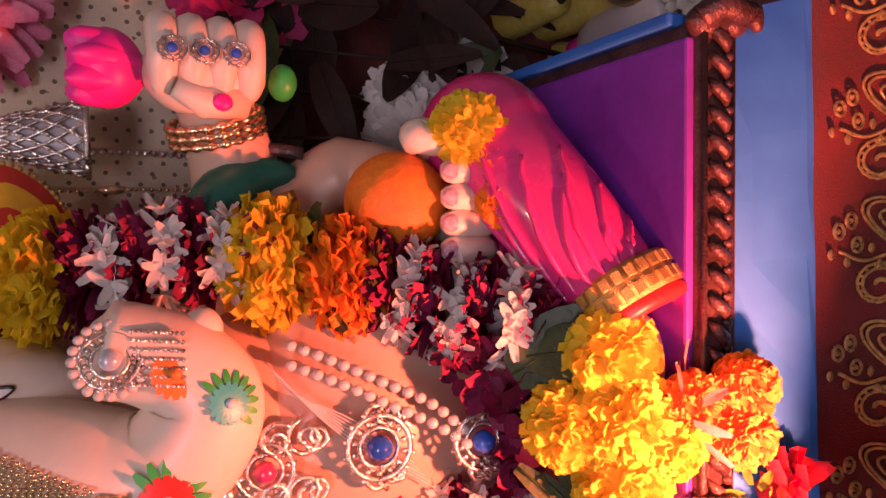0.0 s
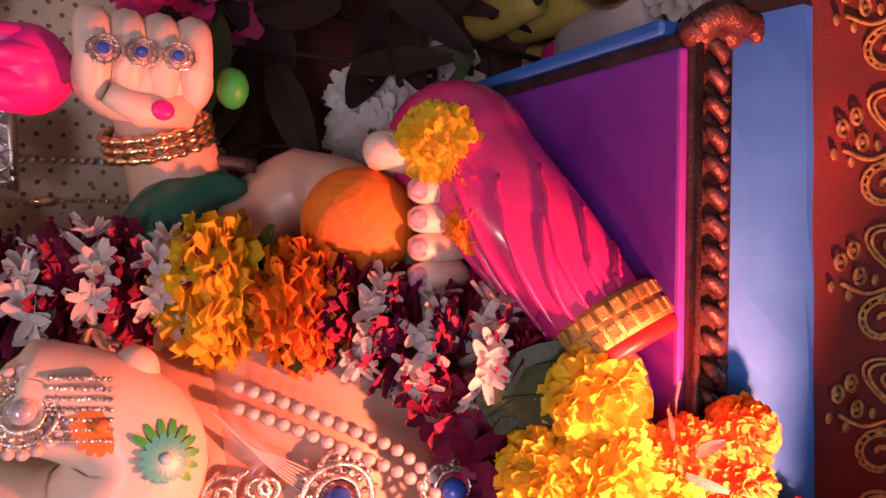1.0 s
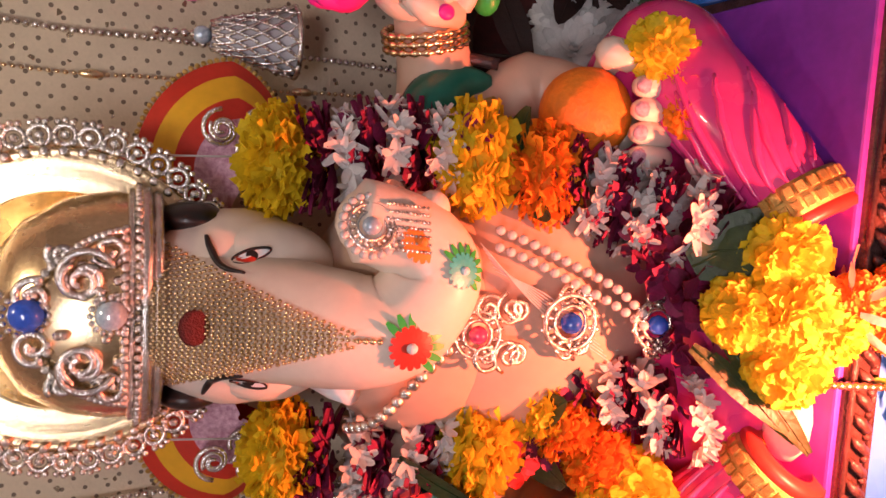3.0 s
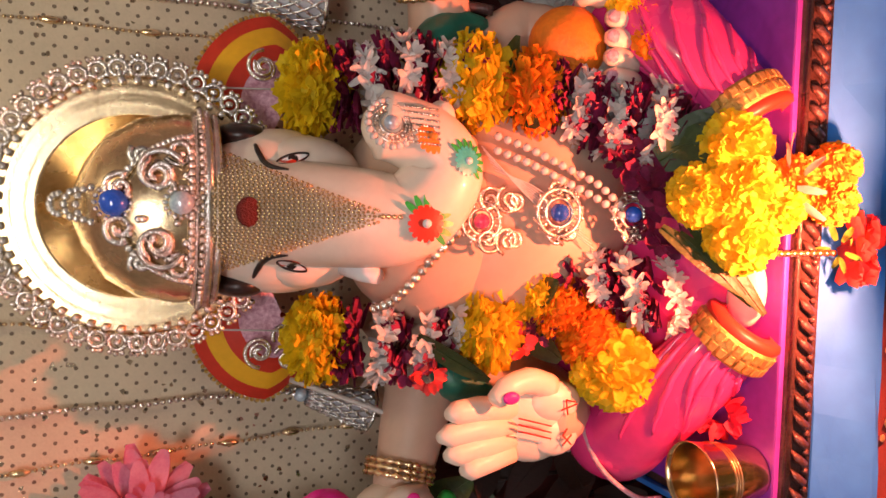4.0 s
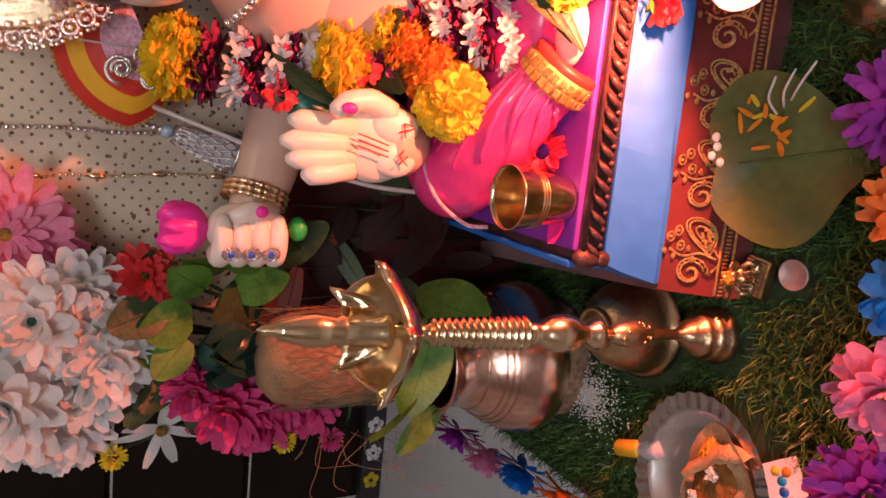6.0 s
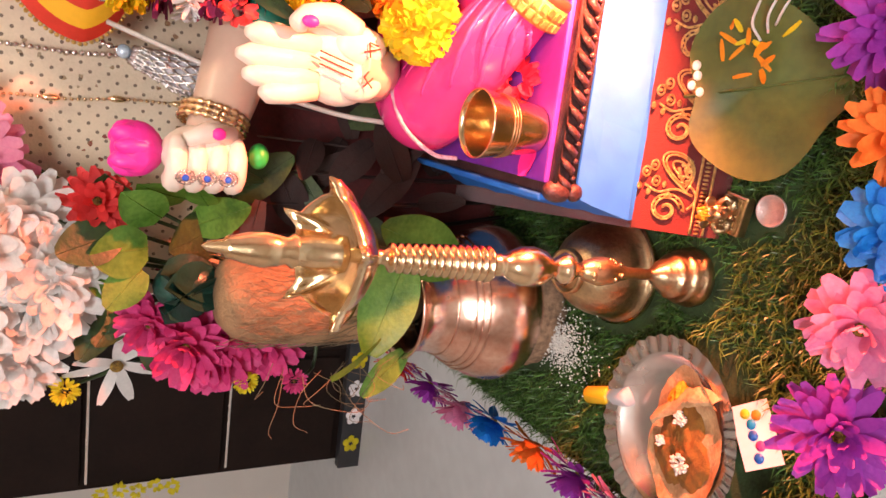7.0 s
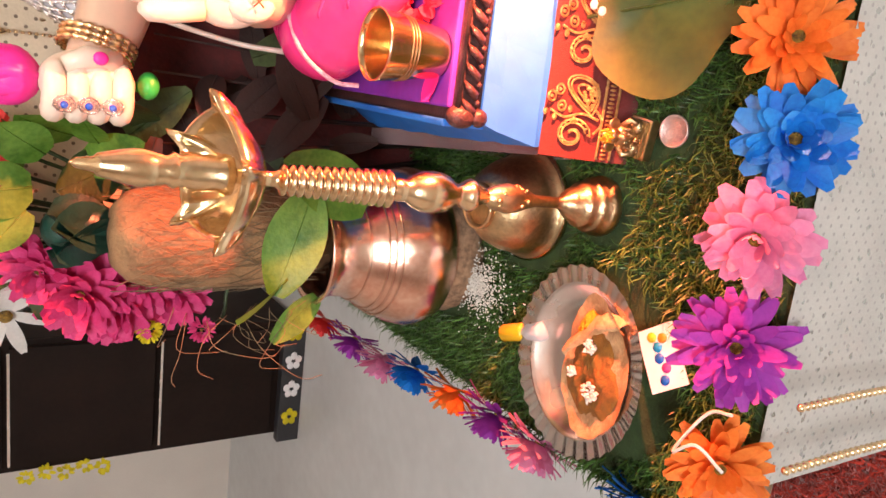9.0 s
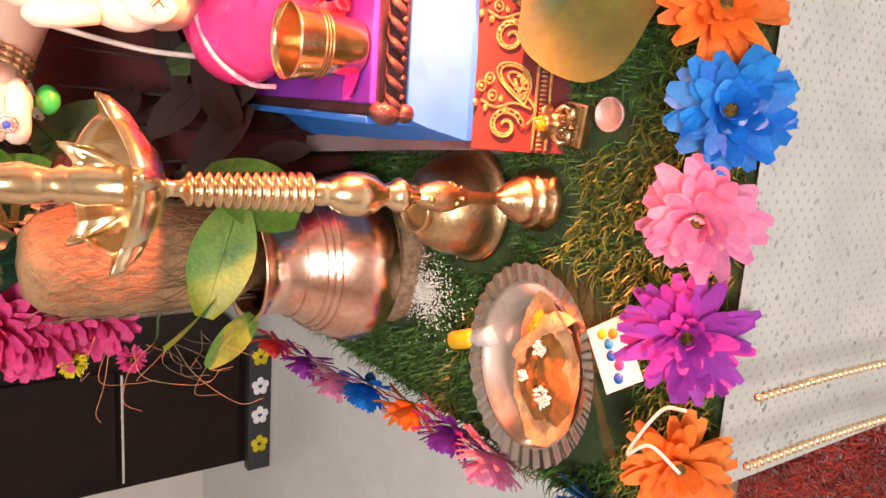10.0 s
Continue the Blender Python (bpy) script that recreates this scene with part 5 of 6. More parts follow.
part("flame", Geo().tube(smoothpath([(0.016, -0.012, 0.155), (0.006, -0.016, 0.162), (-0.008, -0.017, 0.167), (-0.022, -0.017, 0.168), (-0.034, -0.016, 0.165)], 5), [0.004, 0.007, 0.009, 0.0105, 0.0115, 0.012, 0.0122, 0.012, 0.0115, 0.011, 0.0104, 0.0098, 0.009, 0.0082, 0.0073, 0.0063, 0.0052, 0.004, 0.003, 0.0016, 0.0004], seg=14), glow("flame", (1.0, 0.6, 0.25), 14), diya, "yellow-white flame")

pot = thing("copper_pot", pose(-0.397, 0.432, 0.0), "polished copper water pot with husked coconut on top", "pot")
part("body", Geo().lathe([(0.03, 0.033), (0.055, 0.034), (0.074, 0.039), (0.085, 0.049), (0.0895, 0.062), (0.0895, 0.074), (0.085, 0.090), (0.075, 0.109), (0.065, 0.124), (0.0575, 0.136), (0.054, 0.147), (0.053, 0.160), (0.0545, 0.169), (0.060, 0.176), (0.0615, 0.178), (0.0595, 0.18), (0.052, 0.174), (0.048, 0.165)], 0, 64), COPPER, pot)
for z, r in ((0.108, 0.0762), (0.114, 0.0722), (0.120, 0.0683), (0.136, 0.0580)):
    part("shoulder_ring", Geo().tube([(r * math.cos(a), r * math.sin(a), z) for a in [k * 2 * math.pi / 48 for k in range(49)]], 0.0012, seg=6), COPPER, pot)
ring = solid("grain_ring", Geo().lathe([(0.035, 0.0), (0.066, 0.0), (0.071, 0.012), (0.069, 0.03), (0.06, 0.042), (0.045, 0.042), (0.035, 0.03)], 0, 40, flute=18, depth=0.02), mat("coarse_grain_ring", (0.32, 0.2, 0.12), 0.8, 0, 0.5, 150, 0.9), "brown grain ring under the copper pot", "pot stand", m=pose(-0.402, 0.432, 0.0))
coco = thing("coconut", pose(-0.385, 0.432, 0.17), "brown husked coconut standing in the pot's mouth", "coconut")
g = Geo()
g.lathe([(0.0, -0.012), (0.03, -0.006), (0.044, 0.02), (0.0485, 0.06), (0.0495, 0.1), (0.0495, 0.14), (0.047, 0.172), (0.041, 0.191), (0.028, 0.203), (0.0, 0.207)], 0, 32, flute=5, depth=0.03)
part("husk", g, HUSK, coco)
g = Geo()
for k in range(700):
    a, z = R.uniform(0, 6.28), R.uniform(0.0, 0.17)
    r = 0.051 if 0.05 < z < 0.17 else 0.046
    l = R.uniform(0.015, 0.042)
    p = Vector((r * math.cos(a), r * math.sin(a), z))
    t = Vector((-math.sin(a), math.cos(a), 0))
    g.tube([p, p + Vector((0.001 * math.cos(a), 0.001 * math.sin(a), l * 0.5)) + t * R.uniform(-0.006, 0.006), p + Vector((R.uniform(-0.002, 0.004) * math.cos(a), R.uniform(-0.002, 0.004) * math.sin(a), l)) + t * R.uniform(-0.012, 0.012)], 0.0004, seg=3, cap=False)
tagged(part("fibre_coat", g, FIBRE, coco, "loose brown husk fibres"), kind="stuff")
part("red_dot", Geo().ell((0.012, -0.050, 0.062), (0.005, 0.002, 0.005), seg=10, ring=6), MAROON, coco, "dark red powder dot")
lv = thing("pot_leaves", pose(-0.402, 0.432, 0.175), "green leaves fanned round the pot's mouth", "leaves")
for k, (a, b, w, mm, up) in enumerate((((0.062, -0.055, -0.03), (0.104, -0.078, 0.062), 0.062, BRIGHTLEAF, (0.2, -1, 0.1)), ((0.072, -0.066, 0.035), (-0.02, -0.085, 0.07), 0.056, BRIGHTLEAF, (0.1, -0.9, 0.35)),
                                        ((-0.005, -0.083, 0.06), (-0.056, -0.06, 0.092), 0.036, BRIGHTLEAF, (-0.3, -0.5, -0.8)), ((-0.045, -0.02, 0.0), (-0.085, -0.035, 0.05), 0.03, LEAF, (0, -1, 0.3)), ((0.04, 0.03, 0), (0.09, 0.07, 0.05), 0.05, DARKLEAF, (0.1, -0.75, 0.65)))):
    part("leaf", leafgeo(a, b, w, up, -0.12, 10), mm, lv)
tuft = thing("husk_tuft", pose(-0.402, 0.432, 0.2), "loose coconut husk strands curling beside the pot", "fibre")
for k in range(16):
    a = Vector((-0.052 + R.uniform(-0.008, 0.008), -0.03, 0.02 + R.uniform(-0.03, 0.11)))
    b = a + Vector((R.uniform(-0.03, -0.01), R.uniform(-0.02, 0.01), R.uniform(-0.03, 0.03)))
    c = b + Vector((R.uniform(-0.03, 0.004), R.uniform(-0.02, 0.02), R.uniform(-0.05, 0.03)))
    part("strand", Geo().tube(smoothpath([a, b, c, c + Vector((R.uniform(-0.012, 0.012), 0, R.uniform(-0.03, 0.01)))], 5), 0.00035, seg=4), FIBRE, tuft)

g = Geo()
for k in range(1500):
    a, r = R.uniform(0, 6.28), 0.056 * abs(R.gauss(0, 0.5))
    x, y = r * math.cos(a) * 0.75, r * math.sin(a) * 1.1
    g.ell((x, y, 0.012 + 0.006 * R.random() * (1 - r / 0.05)), (0.0007, 0.0007, 0.0014), seg=5, ring=4, rot=Euler((R.uniform(0, 3), R.uniform(0, 3), 0)).to_matrix())
solid("rice_heap", g, RICE, "scattered white rice grains on the turf", "rice", kind="stuff", m=pose(-0.422, 0.352, 0.002))

PLATE_TILT = Matrix.Translation((-0.437, 0.166, 0.016)) @ Matrix.Rotation(math.radians(-9), 4, "X") @ Matrix.Translation((0.437, -0.166, -0.012))
plate = thing("steel_plate", PLATE_TILT @ pose(-0.437, 0.166, 0.010, 4, 3, 0) @ Matrix.Scale(1.1, 4), "round steel plate with fluted rim on the turf", "plate")
part("dish", Geo().lathe([(0.0, 0.003), (0.045, 0.003), (0.054, 0.006), (0.06, 0.014), (0.0635, 0.0165), (0.066, 0.0168), (0.066, 0.0155), (0.063, 0.0145), (0.055, 0.004), (0.045, 0.0), (0.0, 0.0)], 0, 96, flute=0), STEEL, plate)
rimv, nseg, nrim = [], 204, 5
for i in range(nrim):
    u = i / (nrim - 1)
    for j in range(nseg):
        a = 2 * math.pi * j / nseg
        wave = math.cos(34 * a)
        r = 0.0632 + 0.0135 * u + 0.0009 * wave * u
        rimv.append((r * math.cos(a), r * math.sin(a), 0.0172 + 0.0022 * u + 0.0008 * wave * math.sin(math.pi * (0.1 + 0.6 * u))))
part("fluted_rim", Geo().add(rimv, [(i * nseg + j, i * nseg + (j + 1) % nseg, (i + 1) * nseg + (j + 1) % nseg, (i + 1) * nseg + j) for i in range(nrim - 1) for j in range(nseg)]), STEEL, plate)
roti = thing("flatbread", PLATE_TILT @ pose(-0.437, 0.147, 0.0165), "thin browned flatbread folded over in the plate", "flatbread")
vs, n, mrings = [], 60, 12
for i in range(mrings + 1):
    for j in range(n):
        a, s = 2 * math.pi * j / n, i / mrings
        r = 0.061 * s * (1 + 0.03 * math.sin(3 * a + 1) + 0.02 * math.sin(7 * a) * s)
        px, py = r * math.cos(a) * 1.05, r * math.sin(a) * 0.82
        edge = max(0.0, math.hypot(px, py - 0.012) - 0.045) / 0.02
        vs.append((px, py, 0.0025 + 0.008 * edge ** 1.5 + 0.0016 * math.sin(5 * a + 4 * s) * s + 0.001 * math.sin(px * 220) * math.sin(py * 260)))
part("bread", Geo().add(vs, [(i * n + j, i * n + (j + 1) % n, (i + 1) * n + (j + 1) % n, (i + 1) * n + j) for i in range(mrings) for j in range(n)]), ROTI, roti)
fold = []
for i in range(15):
    u = i / 14
    x, y = 0.006 + 0.05 * math.sin(u * 1.9), 0.042 - 0.075 * u
    for j in range(6):
        v = j / 5
        fold.append((x - 0.016 * v * math.sin(math.pi * (0.15 + 0.7 * u)) + 0.001 * math.sin(i * 2.1), y - 0.006 * v + 0.0015 * math.sin(i * 1.3 + j), 0.007 + 0.007 * math.sin(v * 2.4) + 0.002 * math.sin(i * 0.9)))
part("folded_edge", Geo().add(fold, [(i * 6 + j, i * 6 + j + 1, i * 6 + j + 7, i * 6 + j + 6) for i in range(14) for j in range(5)]), ROTI, roti, "curled torn edge of flatbread")


def heap(r, h, seed, count=40, grain=0.2):
    q, g = random.Random(seed), Geo()
    for k in range(count):
        a, s = q.uniform(0, 6.28), r * math.sqrt(q.random()) * (1 + 0.15 * math.sin(3 * k))
        g.ell((s * math.cos(a), s * math.sin(a) * 0.85, h * 0.4 * (1 - s / r)), (q.uniform(0.6, 1.5) * grain * r, q.uniform(0.6, 1.5) * grain * r, h * q.uniform(0.3, 0.7)), seg=7, ring=5)
    return g


def powder(r, h, seed):
    """A spread of loose powder with a ragged edge and a lumpy top."""
    q, vs, n, m = random.Random(seed), [], 72, 16
    edge = [1 + 0.12 * math.sin(3 * a + seed) + 0.07 * math.sin(7 * a) + q.uniform(-0.05, 0.05) for a in [2 * math.pi * j / n for j in range(n)]]
    for i in range(m + 1):
        for j in range(n):
            a, s = 2 * math.pi * j / n, i / m
            lump = 0.5 + 0.5 * math.sin(9 * s * math.cos(a) + seed) * math.sin(11 * s * math.sin(a)) + q.uniform(-0.22, 0.22)
            vs.append((r * s * edge[j] * math.cos(a), 0.85 * r * s * edge[j] * math.sin(a), h * (1 - s ** 3) * (0.45 + 0.55 * lump) - (0.001 if i == m else 0)))
    return Geo().add(vs, [(i * n + j, i * n + (j + 1) % n, (i + 1) * n + (j + 1) % n, (i + 1) * n + j) for i in range(m) for j in range(n)])


solid("brown_sugar", powder(0.041, 0.0065, 1), BROWNP, "brown crumbly powder spread on the flatbread", "powder", m=PLATE_TILT @ pose(-0.444, 0.150, 0.0203))
solid("turmeric_powder", powder(0.017, 0.0085, 2), TURMERIC, "orange turmeric heap on the flatbread", "powder", m=PLATE_TILT @ pose(-0.408, 0.164, 0.0195))
for k, (x, y, r) in enumerate(((-0.456, 0.140, 0.009), (-0.418, 0.150, 0.006), (-0.448, 0.17, 0.004))):
    g = Geo()
    for q in range(40):
        a, s = R.uniform(0, 6.28), r * math.sqrt(R.random())
        g.ell((s * math.cos(a), s * math.sin(a), 0.003 + R.uniform(0, 0.004)), (0.0014, 0.0014, 0.0028), seg=5, ring=4, rot=Euler((R.uniform(0, 3), R.uniform(0, 3), 0)).to_matrix())
    solid("rice_pinch", g, RICE, "pinch of white rice on the powder", "rice", "pinches of rice", m=PLATE_TILT @ pose(x, y, 0.0225))

bottle = thing("glue_bottle", pose(-0.4366, 0.242, 0.022, 86, 0, 201), "small clear bottle with yellow cap lying on the turf", "bottle")
part("bottle_body", Geo().lathe([(0, -0.016), (0.009, -0.016), (0.0098, -0.012), (0.0098, 0.002), (0.0075, 0.007), (0.006, 0.011)], 0, 20), PLASTIC, bottle)
part("cap", Geo().lathe([(0.0, 0.042), (0.0068, 0.042), (0.0086, 0.0405), (0.0092, 0.012), (0.0092, 0.010), (0.0, 0.010)][::-1], 0, 20, flute=20, depth=0.015), YELCAP, bottle, "yellow screw cap")

card = thing("printed_card", pose(-0.408, 0.088, 0.014, 14, 6, 38), "white printed card with coloured dots under the plate", "card")
part("sheet", Geo().box((-0.022, -0.015, 0), (0.03, 0.018, 0.0008)), CARD, card)
for k, (x, y, c) in enumerate(((-0.014, 0.004, (0.02, 0.12, 0.5)), (-0.005, 0.0, (0.7, 0.05, 0.25)), (0.004, 0.004, (0.02, 0.12, 0.5)), (0.013, 0.003, (0.02, 0.3, 0.6)), (0.019, -0.003, (0.75, 0.25, 0.02)), (0.022, 0.006, (0.75, 0.6, 0.03)))):
    part("dot", Geo().lathe([(0.0, 0.0013), (0.0042, 0.0013), (0.0042, 0.0005)], 0, 14, (x, y, 0)), mat("printed_dot", c, 0.4), card)

# betel leaf with offerings
g = Geo()
vs, nl = [], 40
for i in range(9):
    for j in range(nl):
        a = 2 * math.pi * j / nl
        s = i / 8
        px = 0.062 * s * math.sin(a) * (1 + 0.08 * math.sin(2 * a))
        py = s * (0.048 * math.cos(a) + 0.026 * math.exp(-((a - math.pi) / 0.32) ** 2) * -1 - 0.012 * math.exp(-(min(a, 2 * math.pi - a) / 0.35) ** 2))
        vs.append((px, py, 0.003 * math.sin(3 * a + 2 * s) * s + 0.004 * s * s + 0.002 * abs(px) / 0.06))
g.add(vs, [(i * nl + j, i * nl + (j + 1) % nl, (i + 1) * nl + (j + 1) % nl, (i + 1) * nl + j) for i in range(8) for j in range(nl)])
g.tube([(0, 0.045, 0.003), (0, 0, 0.0015), (0, -0.07, 0.006)], [0.0014, 0.001, 0.0004], seg=5)
solid("betel_leaf", g, BETEL, "large olive-green betel leaf lying on the turf", "leaf", m=pose(-0.136, 0.147, 0.034, 24, 0, 14) @ Matrix.Scale(1.18, 4))
def on_leaf(x, y):
    return Vector((x, y, 0.040 + (y - 0.147) * math.tan(math.radians(24))))


q = random.Random(31)
for k in range(15):
    c = on_leaf(q.gauss(-0.106, 0.014), q.gauss(0.152, 0.012))
    solid("loose_petal", Geo().petal(c, (q.uniform(-1, 1), q.uniform(-1, 1), q.uniform(0.1, 0.5)), (0, -0.4, 1), q.uniform(0.010, 0.02), q.uniform(0.003, 0.006), q.uniform(-0.2, 0.3), 0.2), MARI_O if k % 4 else MARI_Y, "loose marigold petal on the betel leaf", "petal", "loose petals")
for k in range(3):
    c = on_leaf(-0.088 - 0.006 * k, 0.137 + 0.004 * k)
    solid("white_stalk", Geo().tube(smoothpath([c, c + Vector((0.012, -0.012 + 0.008 * k, 0.008)), c + Vector((0.03, -0.02 + 0.012 * k, 0.004))], 5), 0.0011, seg=6), JAS, "pale flower stalk lying on the betel leaf", "stalk", "pale stalks")
for x, y in ((-0.122, 0.186), (-0.13, 0.184), (-0.138, 0.187), (-0.143, 0.180)):
    solid("puffed_grain", Geo().ell(on_leaf(x, y) + Vector((0, 0, 0.001)), (0.0042, 0.0036, 0.0034), seg=10, ring=6), RICE, "white puffed grain on the betel leaf", "grain", "puffed grains")

# small brass figurine: one plain shape
g = Geo()
g.box((-0.017, -0.012, 0), (0.017, 0.012, 0.010), bevel=0.0015)
g.box((-0.015, -0.010, 0.010), (0.015, 0.010, 0.014), bevel=0.001)
g.ell((0, 0.001, 0.024), (0.0105, 0.008, 0.012))
for sx in (-1, 1):
    g.ell((sx * 0.009, -0.003, 0.017), (0.007, 0.006, 0.0045))
    g.tube([(sx * 0.008, 0, 0.03), (sx * 0.0145, -0.003, 0.025), (sx * 0.012, -0.008, 0.022)], 0.0026, seg=8)
    g.ell((sx * 0.009, 0.001, 0.038), (0.005, 0.002, 0.006))
g.ell((0, -0.001, 0.038), (0.0065, 0.006, 0.0065))
g.tube([(0, -0.006, 0.037), (0, -0.009, 0.031), (0.002, -0.009, 0.026)], [0.003, 0.0025, 0.0018], seg=8)
g.tube([(0, 0, 0.043), (0, 0, 0.05)], [0.005, 0.001], seg=10)
for k in range(30):
    g.ell((R.uniform(-0.011, 0.011), -0.008 + R.uniform(-0.001, 0.001), R.uniform(0.012, 0.036)), 0.0014, seg=5, ring=4)
solid("figurine", g, OLDBRASS, "tiny cast brass deity figurine on the turf", "figurine", m=pose(-0.2375, 0.158, 0.006, 0, 0, -8))
solid("figurine_paste", heap(0.006, 0.005, 5), TURMERIC, "orange paste smeared on the figurine's head", "paste", m=pose(-0.2385, 0.157, 0.051))
coin = thing("coin", pose(-0.228, 0.122, 0.014, 6, -4, 20), "plain worn metal coin lying on the turf", "coin")
part("disc", Geo().lathe([(0, 0), (0.0128, 0), (0.0131, 0.0004), (0.0131, 0.0016), (0.0128, 0.002), (0.0116, 0.002), (0.0114, 0.0016), (0, 0.0016)], 0, 36), mat("worn_cupronickel", (0.55, 0.42, 0.4), 0.42, 0.7, 0.12, 100, 0.3), coin)

# ---- fruit and bottle at the other side ----
bun = thing("banana_bunch", pose(0.35, 0.56, 0.0), "bunch of ripe yellow bananas with dark stalk", "bananas")
for k, (a, b, z, dx) in enumerate((((-0.022, -0.127), (0.026, 0.13), 0.045, 0.0), ((-0.055, -0.045), (0.01, 0.12), 0.032, 0.0), ((0.012, -0.11), (0.04, 0.12), 0.07, 0.0), ((-0.02, -0.09), (0.02, 0.12), 0.085, 0.0))):
    pts = smoothpath([(a[0], a[1], z - 0.01), (a[0] * 0.6 + b[0] * 0.4 - 0.016, a[1] * 0.6 + b[1] * 0.4, z), (a[0] * 0.2 + b[0] * 0.8 - 0.008, a[1] * 0.2 + b[1] * 0.8, z + 0.006), (b[0], b[1] + 0.02, z + 0.018)], 5)
    n = len(pts) - 1
    ban = part("banana", Geo().tube(pts, [0.004 + 0.0155 * math.sin(math.pi * min(1, 0.08 + 0.95 * i / n)) ** 0.45 if i < n - 2 else 0.006 for i in range(n + 1)], seg=10), BANANA, bun)
    part("tip", Geo().ell(pts[0], (0.005, 0.006, 0.005), seg=8, ring=6), DRYLEAF, ban, "dark dried tip")
part("stalk", Geo().tube([(0.02, 0.13, 0.04), (0.024, 0.16, 0.06), (0.02, 0.19, 0.075)], [0.02, 0.014, 0.009], seg=10), DRYLEAF, bun, "brown stalk")
bt = thing("white_bottle", pose(0.2985, 0.45, 0.028, 90, 0, 186), "milky plastic bottle with pink cap lying on its side", "bottle")
part("bottle_body", Geo().lathe([(0, -0.07), (0.018, -0.07), (0.022, -0.064), (0.025, -0.02), (0.0262, 0.01), (0.024, 0.028), (0.017, 0.038), (0.0135, 0.041)], 0, 28), PLASTIC, bt)
part("cap", Geo().lathe([(0.0165, 0.038), (0.0172, 0.04), (0.0172, 0.056), (0.0155, 0.0585), (0, 0.0585)], 0, 28, flute=28, depth=0.01), HOTPINK, bt, "pink screw cap")
g = Geo()
for k in range(3):
    g.box((-0.006 + 0.004 * k, -0.0268, -0.02), (-0.0045 + 0.004 * k, -0.0262, -0.006))
part("label_bars", g, HAIR, bt, "dark unreadable label bars")
jar = solid("brown_jar", Geo().lathe([(0, 0), (0.03, 0), (0.036, 0.01), (0.038, 0.04), (0.034, 0.06), (0.026, 0.07), (0.028, 0.076), (0.0, 0.078)], 0, 28), OLDBRASS, "dark brass jar beside the bananas", "jar", m=pose(0.345, 0.405, 0.0))

# ---- flowers on the table's edges ----
ORANGE_F = petalmat("orange_cloth_petal", (0.85, 0.16, 0.01), (0.9, 0.3, 0.05))
PURPLE_F = petalmat("purple_cloth_petal", (0.32, 0.03, 0.42), (0.45, 0.06, 0.5))
PINK_F = petalmat("pink_cloth_petal", (0.80, 0.22, 0.48), (0.85, 0.38, 0.58))
BLUE_F = petalmat("blue_cloth_petal", (0.01, 0.13, 0.66), (0.02, 0.3, 0.8))
RED_F = petalmat("red_cloth_petal", (0.72, 0.05, 0.05))
MAG_F = petalmat("magenta_cloth_petal", (0.70, 0.03, 0.2), (0.8, 0.1, 0.32))
WHITE_F = petalmat("white_cloth_petal", (0.78, 0.77, 0.74))
GERB_F = petalmat("gerbera_pink_petal", (0.78, 0.16, 0.34), (0.85, 0.35, 0.48))
YEL_F = petalmat("yellow_cloth_petal", (0.8, 0.7, 0.02))
HEART = mat("flower_heart", (0.12, 0.05, 0.015), 0.8, 0, 0.5, 200, 0.9, tint=(0.5, 0.3, 0.03))
DAISY = lambda r: [(16, r, r * 0.36, 0.0, 0.006), (15, r * 0.95, r * 0.34, 0.3, 0.006), (13, r * 0.8, r * 0.3, 0.6, 0.005), (9, r * 0.55, r * 0.24, 0.95, 0.004)]
BROAD = lambda r: [(14, r, r * 0.44, -0.1, 0.006), (13, r * 0.97, r * 0.42, 0.2, 0.006), (12, r * 0.88, r * 0.4, 0.48, 0.005), (10, r * 0.74, r * 0.36, 0.78, 0.005), (7, r * 0.55, r * 0.3, 1.1, 0.004)]
NARROW = lambda r: [(16, r * 1.12, r * 0.34, -0.1, 0.006), (15, r * 1.05, r * 0.32, 0.22, 0.006), (14, r * 0.9, r * 0.3, 0.5, 0.005), (10, r * 0.68, r * 0.26, 0.85, 0.005), (7, r * 0.5, r * 0.22, 1.15, 0.004)]
COLOURS = {"orange": ORANGE_F, "purple": PURPLE_F, "pink": PINK_F, "blue": BLUE_F, "red": RED_F}
made = {}


def edge_flower(colour, at, axis, r, seed, style):
    f = thing("cloth_flower", Matrix.Translation(at) @ face(axis).to_4x4(), f"{colour} artificial cloth flower fixed along the table edge", "flower", "flowers along the table edge")
    part("petals", bloom(style(r), seed, 0.25), COLOURS[colour], f)
    g = Geo().ell((0, 0, 0.004), (r * 0.14, r * 0.14, r * 0.12), seg=10, ring=6)
    q = random.Random(seed)
    for k in range(18):
        a = k * 2.4 + q.uniform(-0.2, 0.2)
        g.tube([(r * 0.09 * math.cos(a), r * 0.09 * math.sin(a), 0.004), (r * 0.13 * math.cos(a), r * 0.13 * math.sin(a), r * 0.26)], [0.0008, 0.0012], seg=4)
    part("centre", g, HEART, f)
    return f


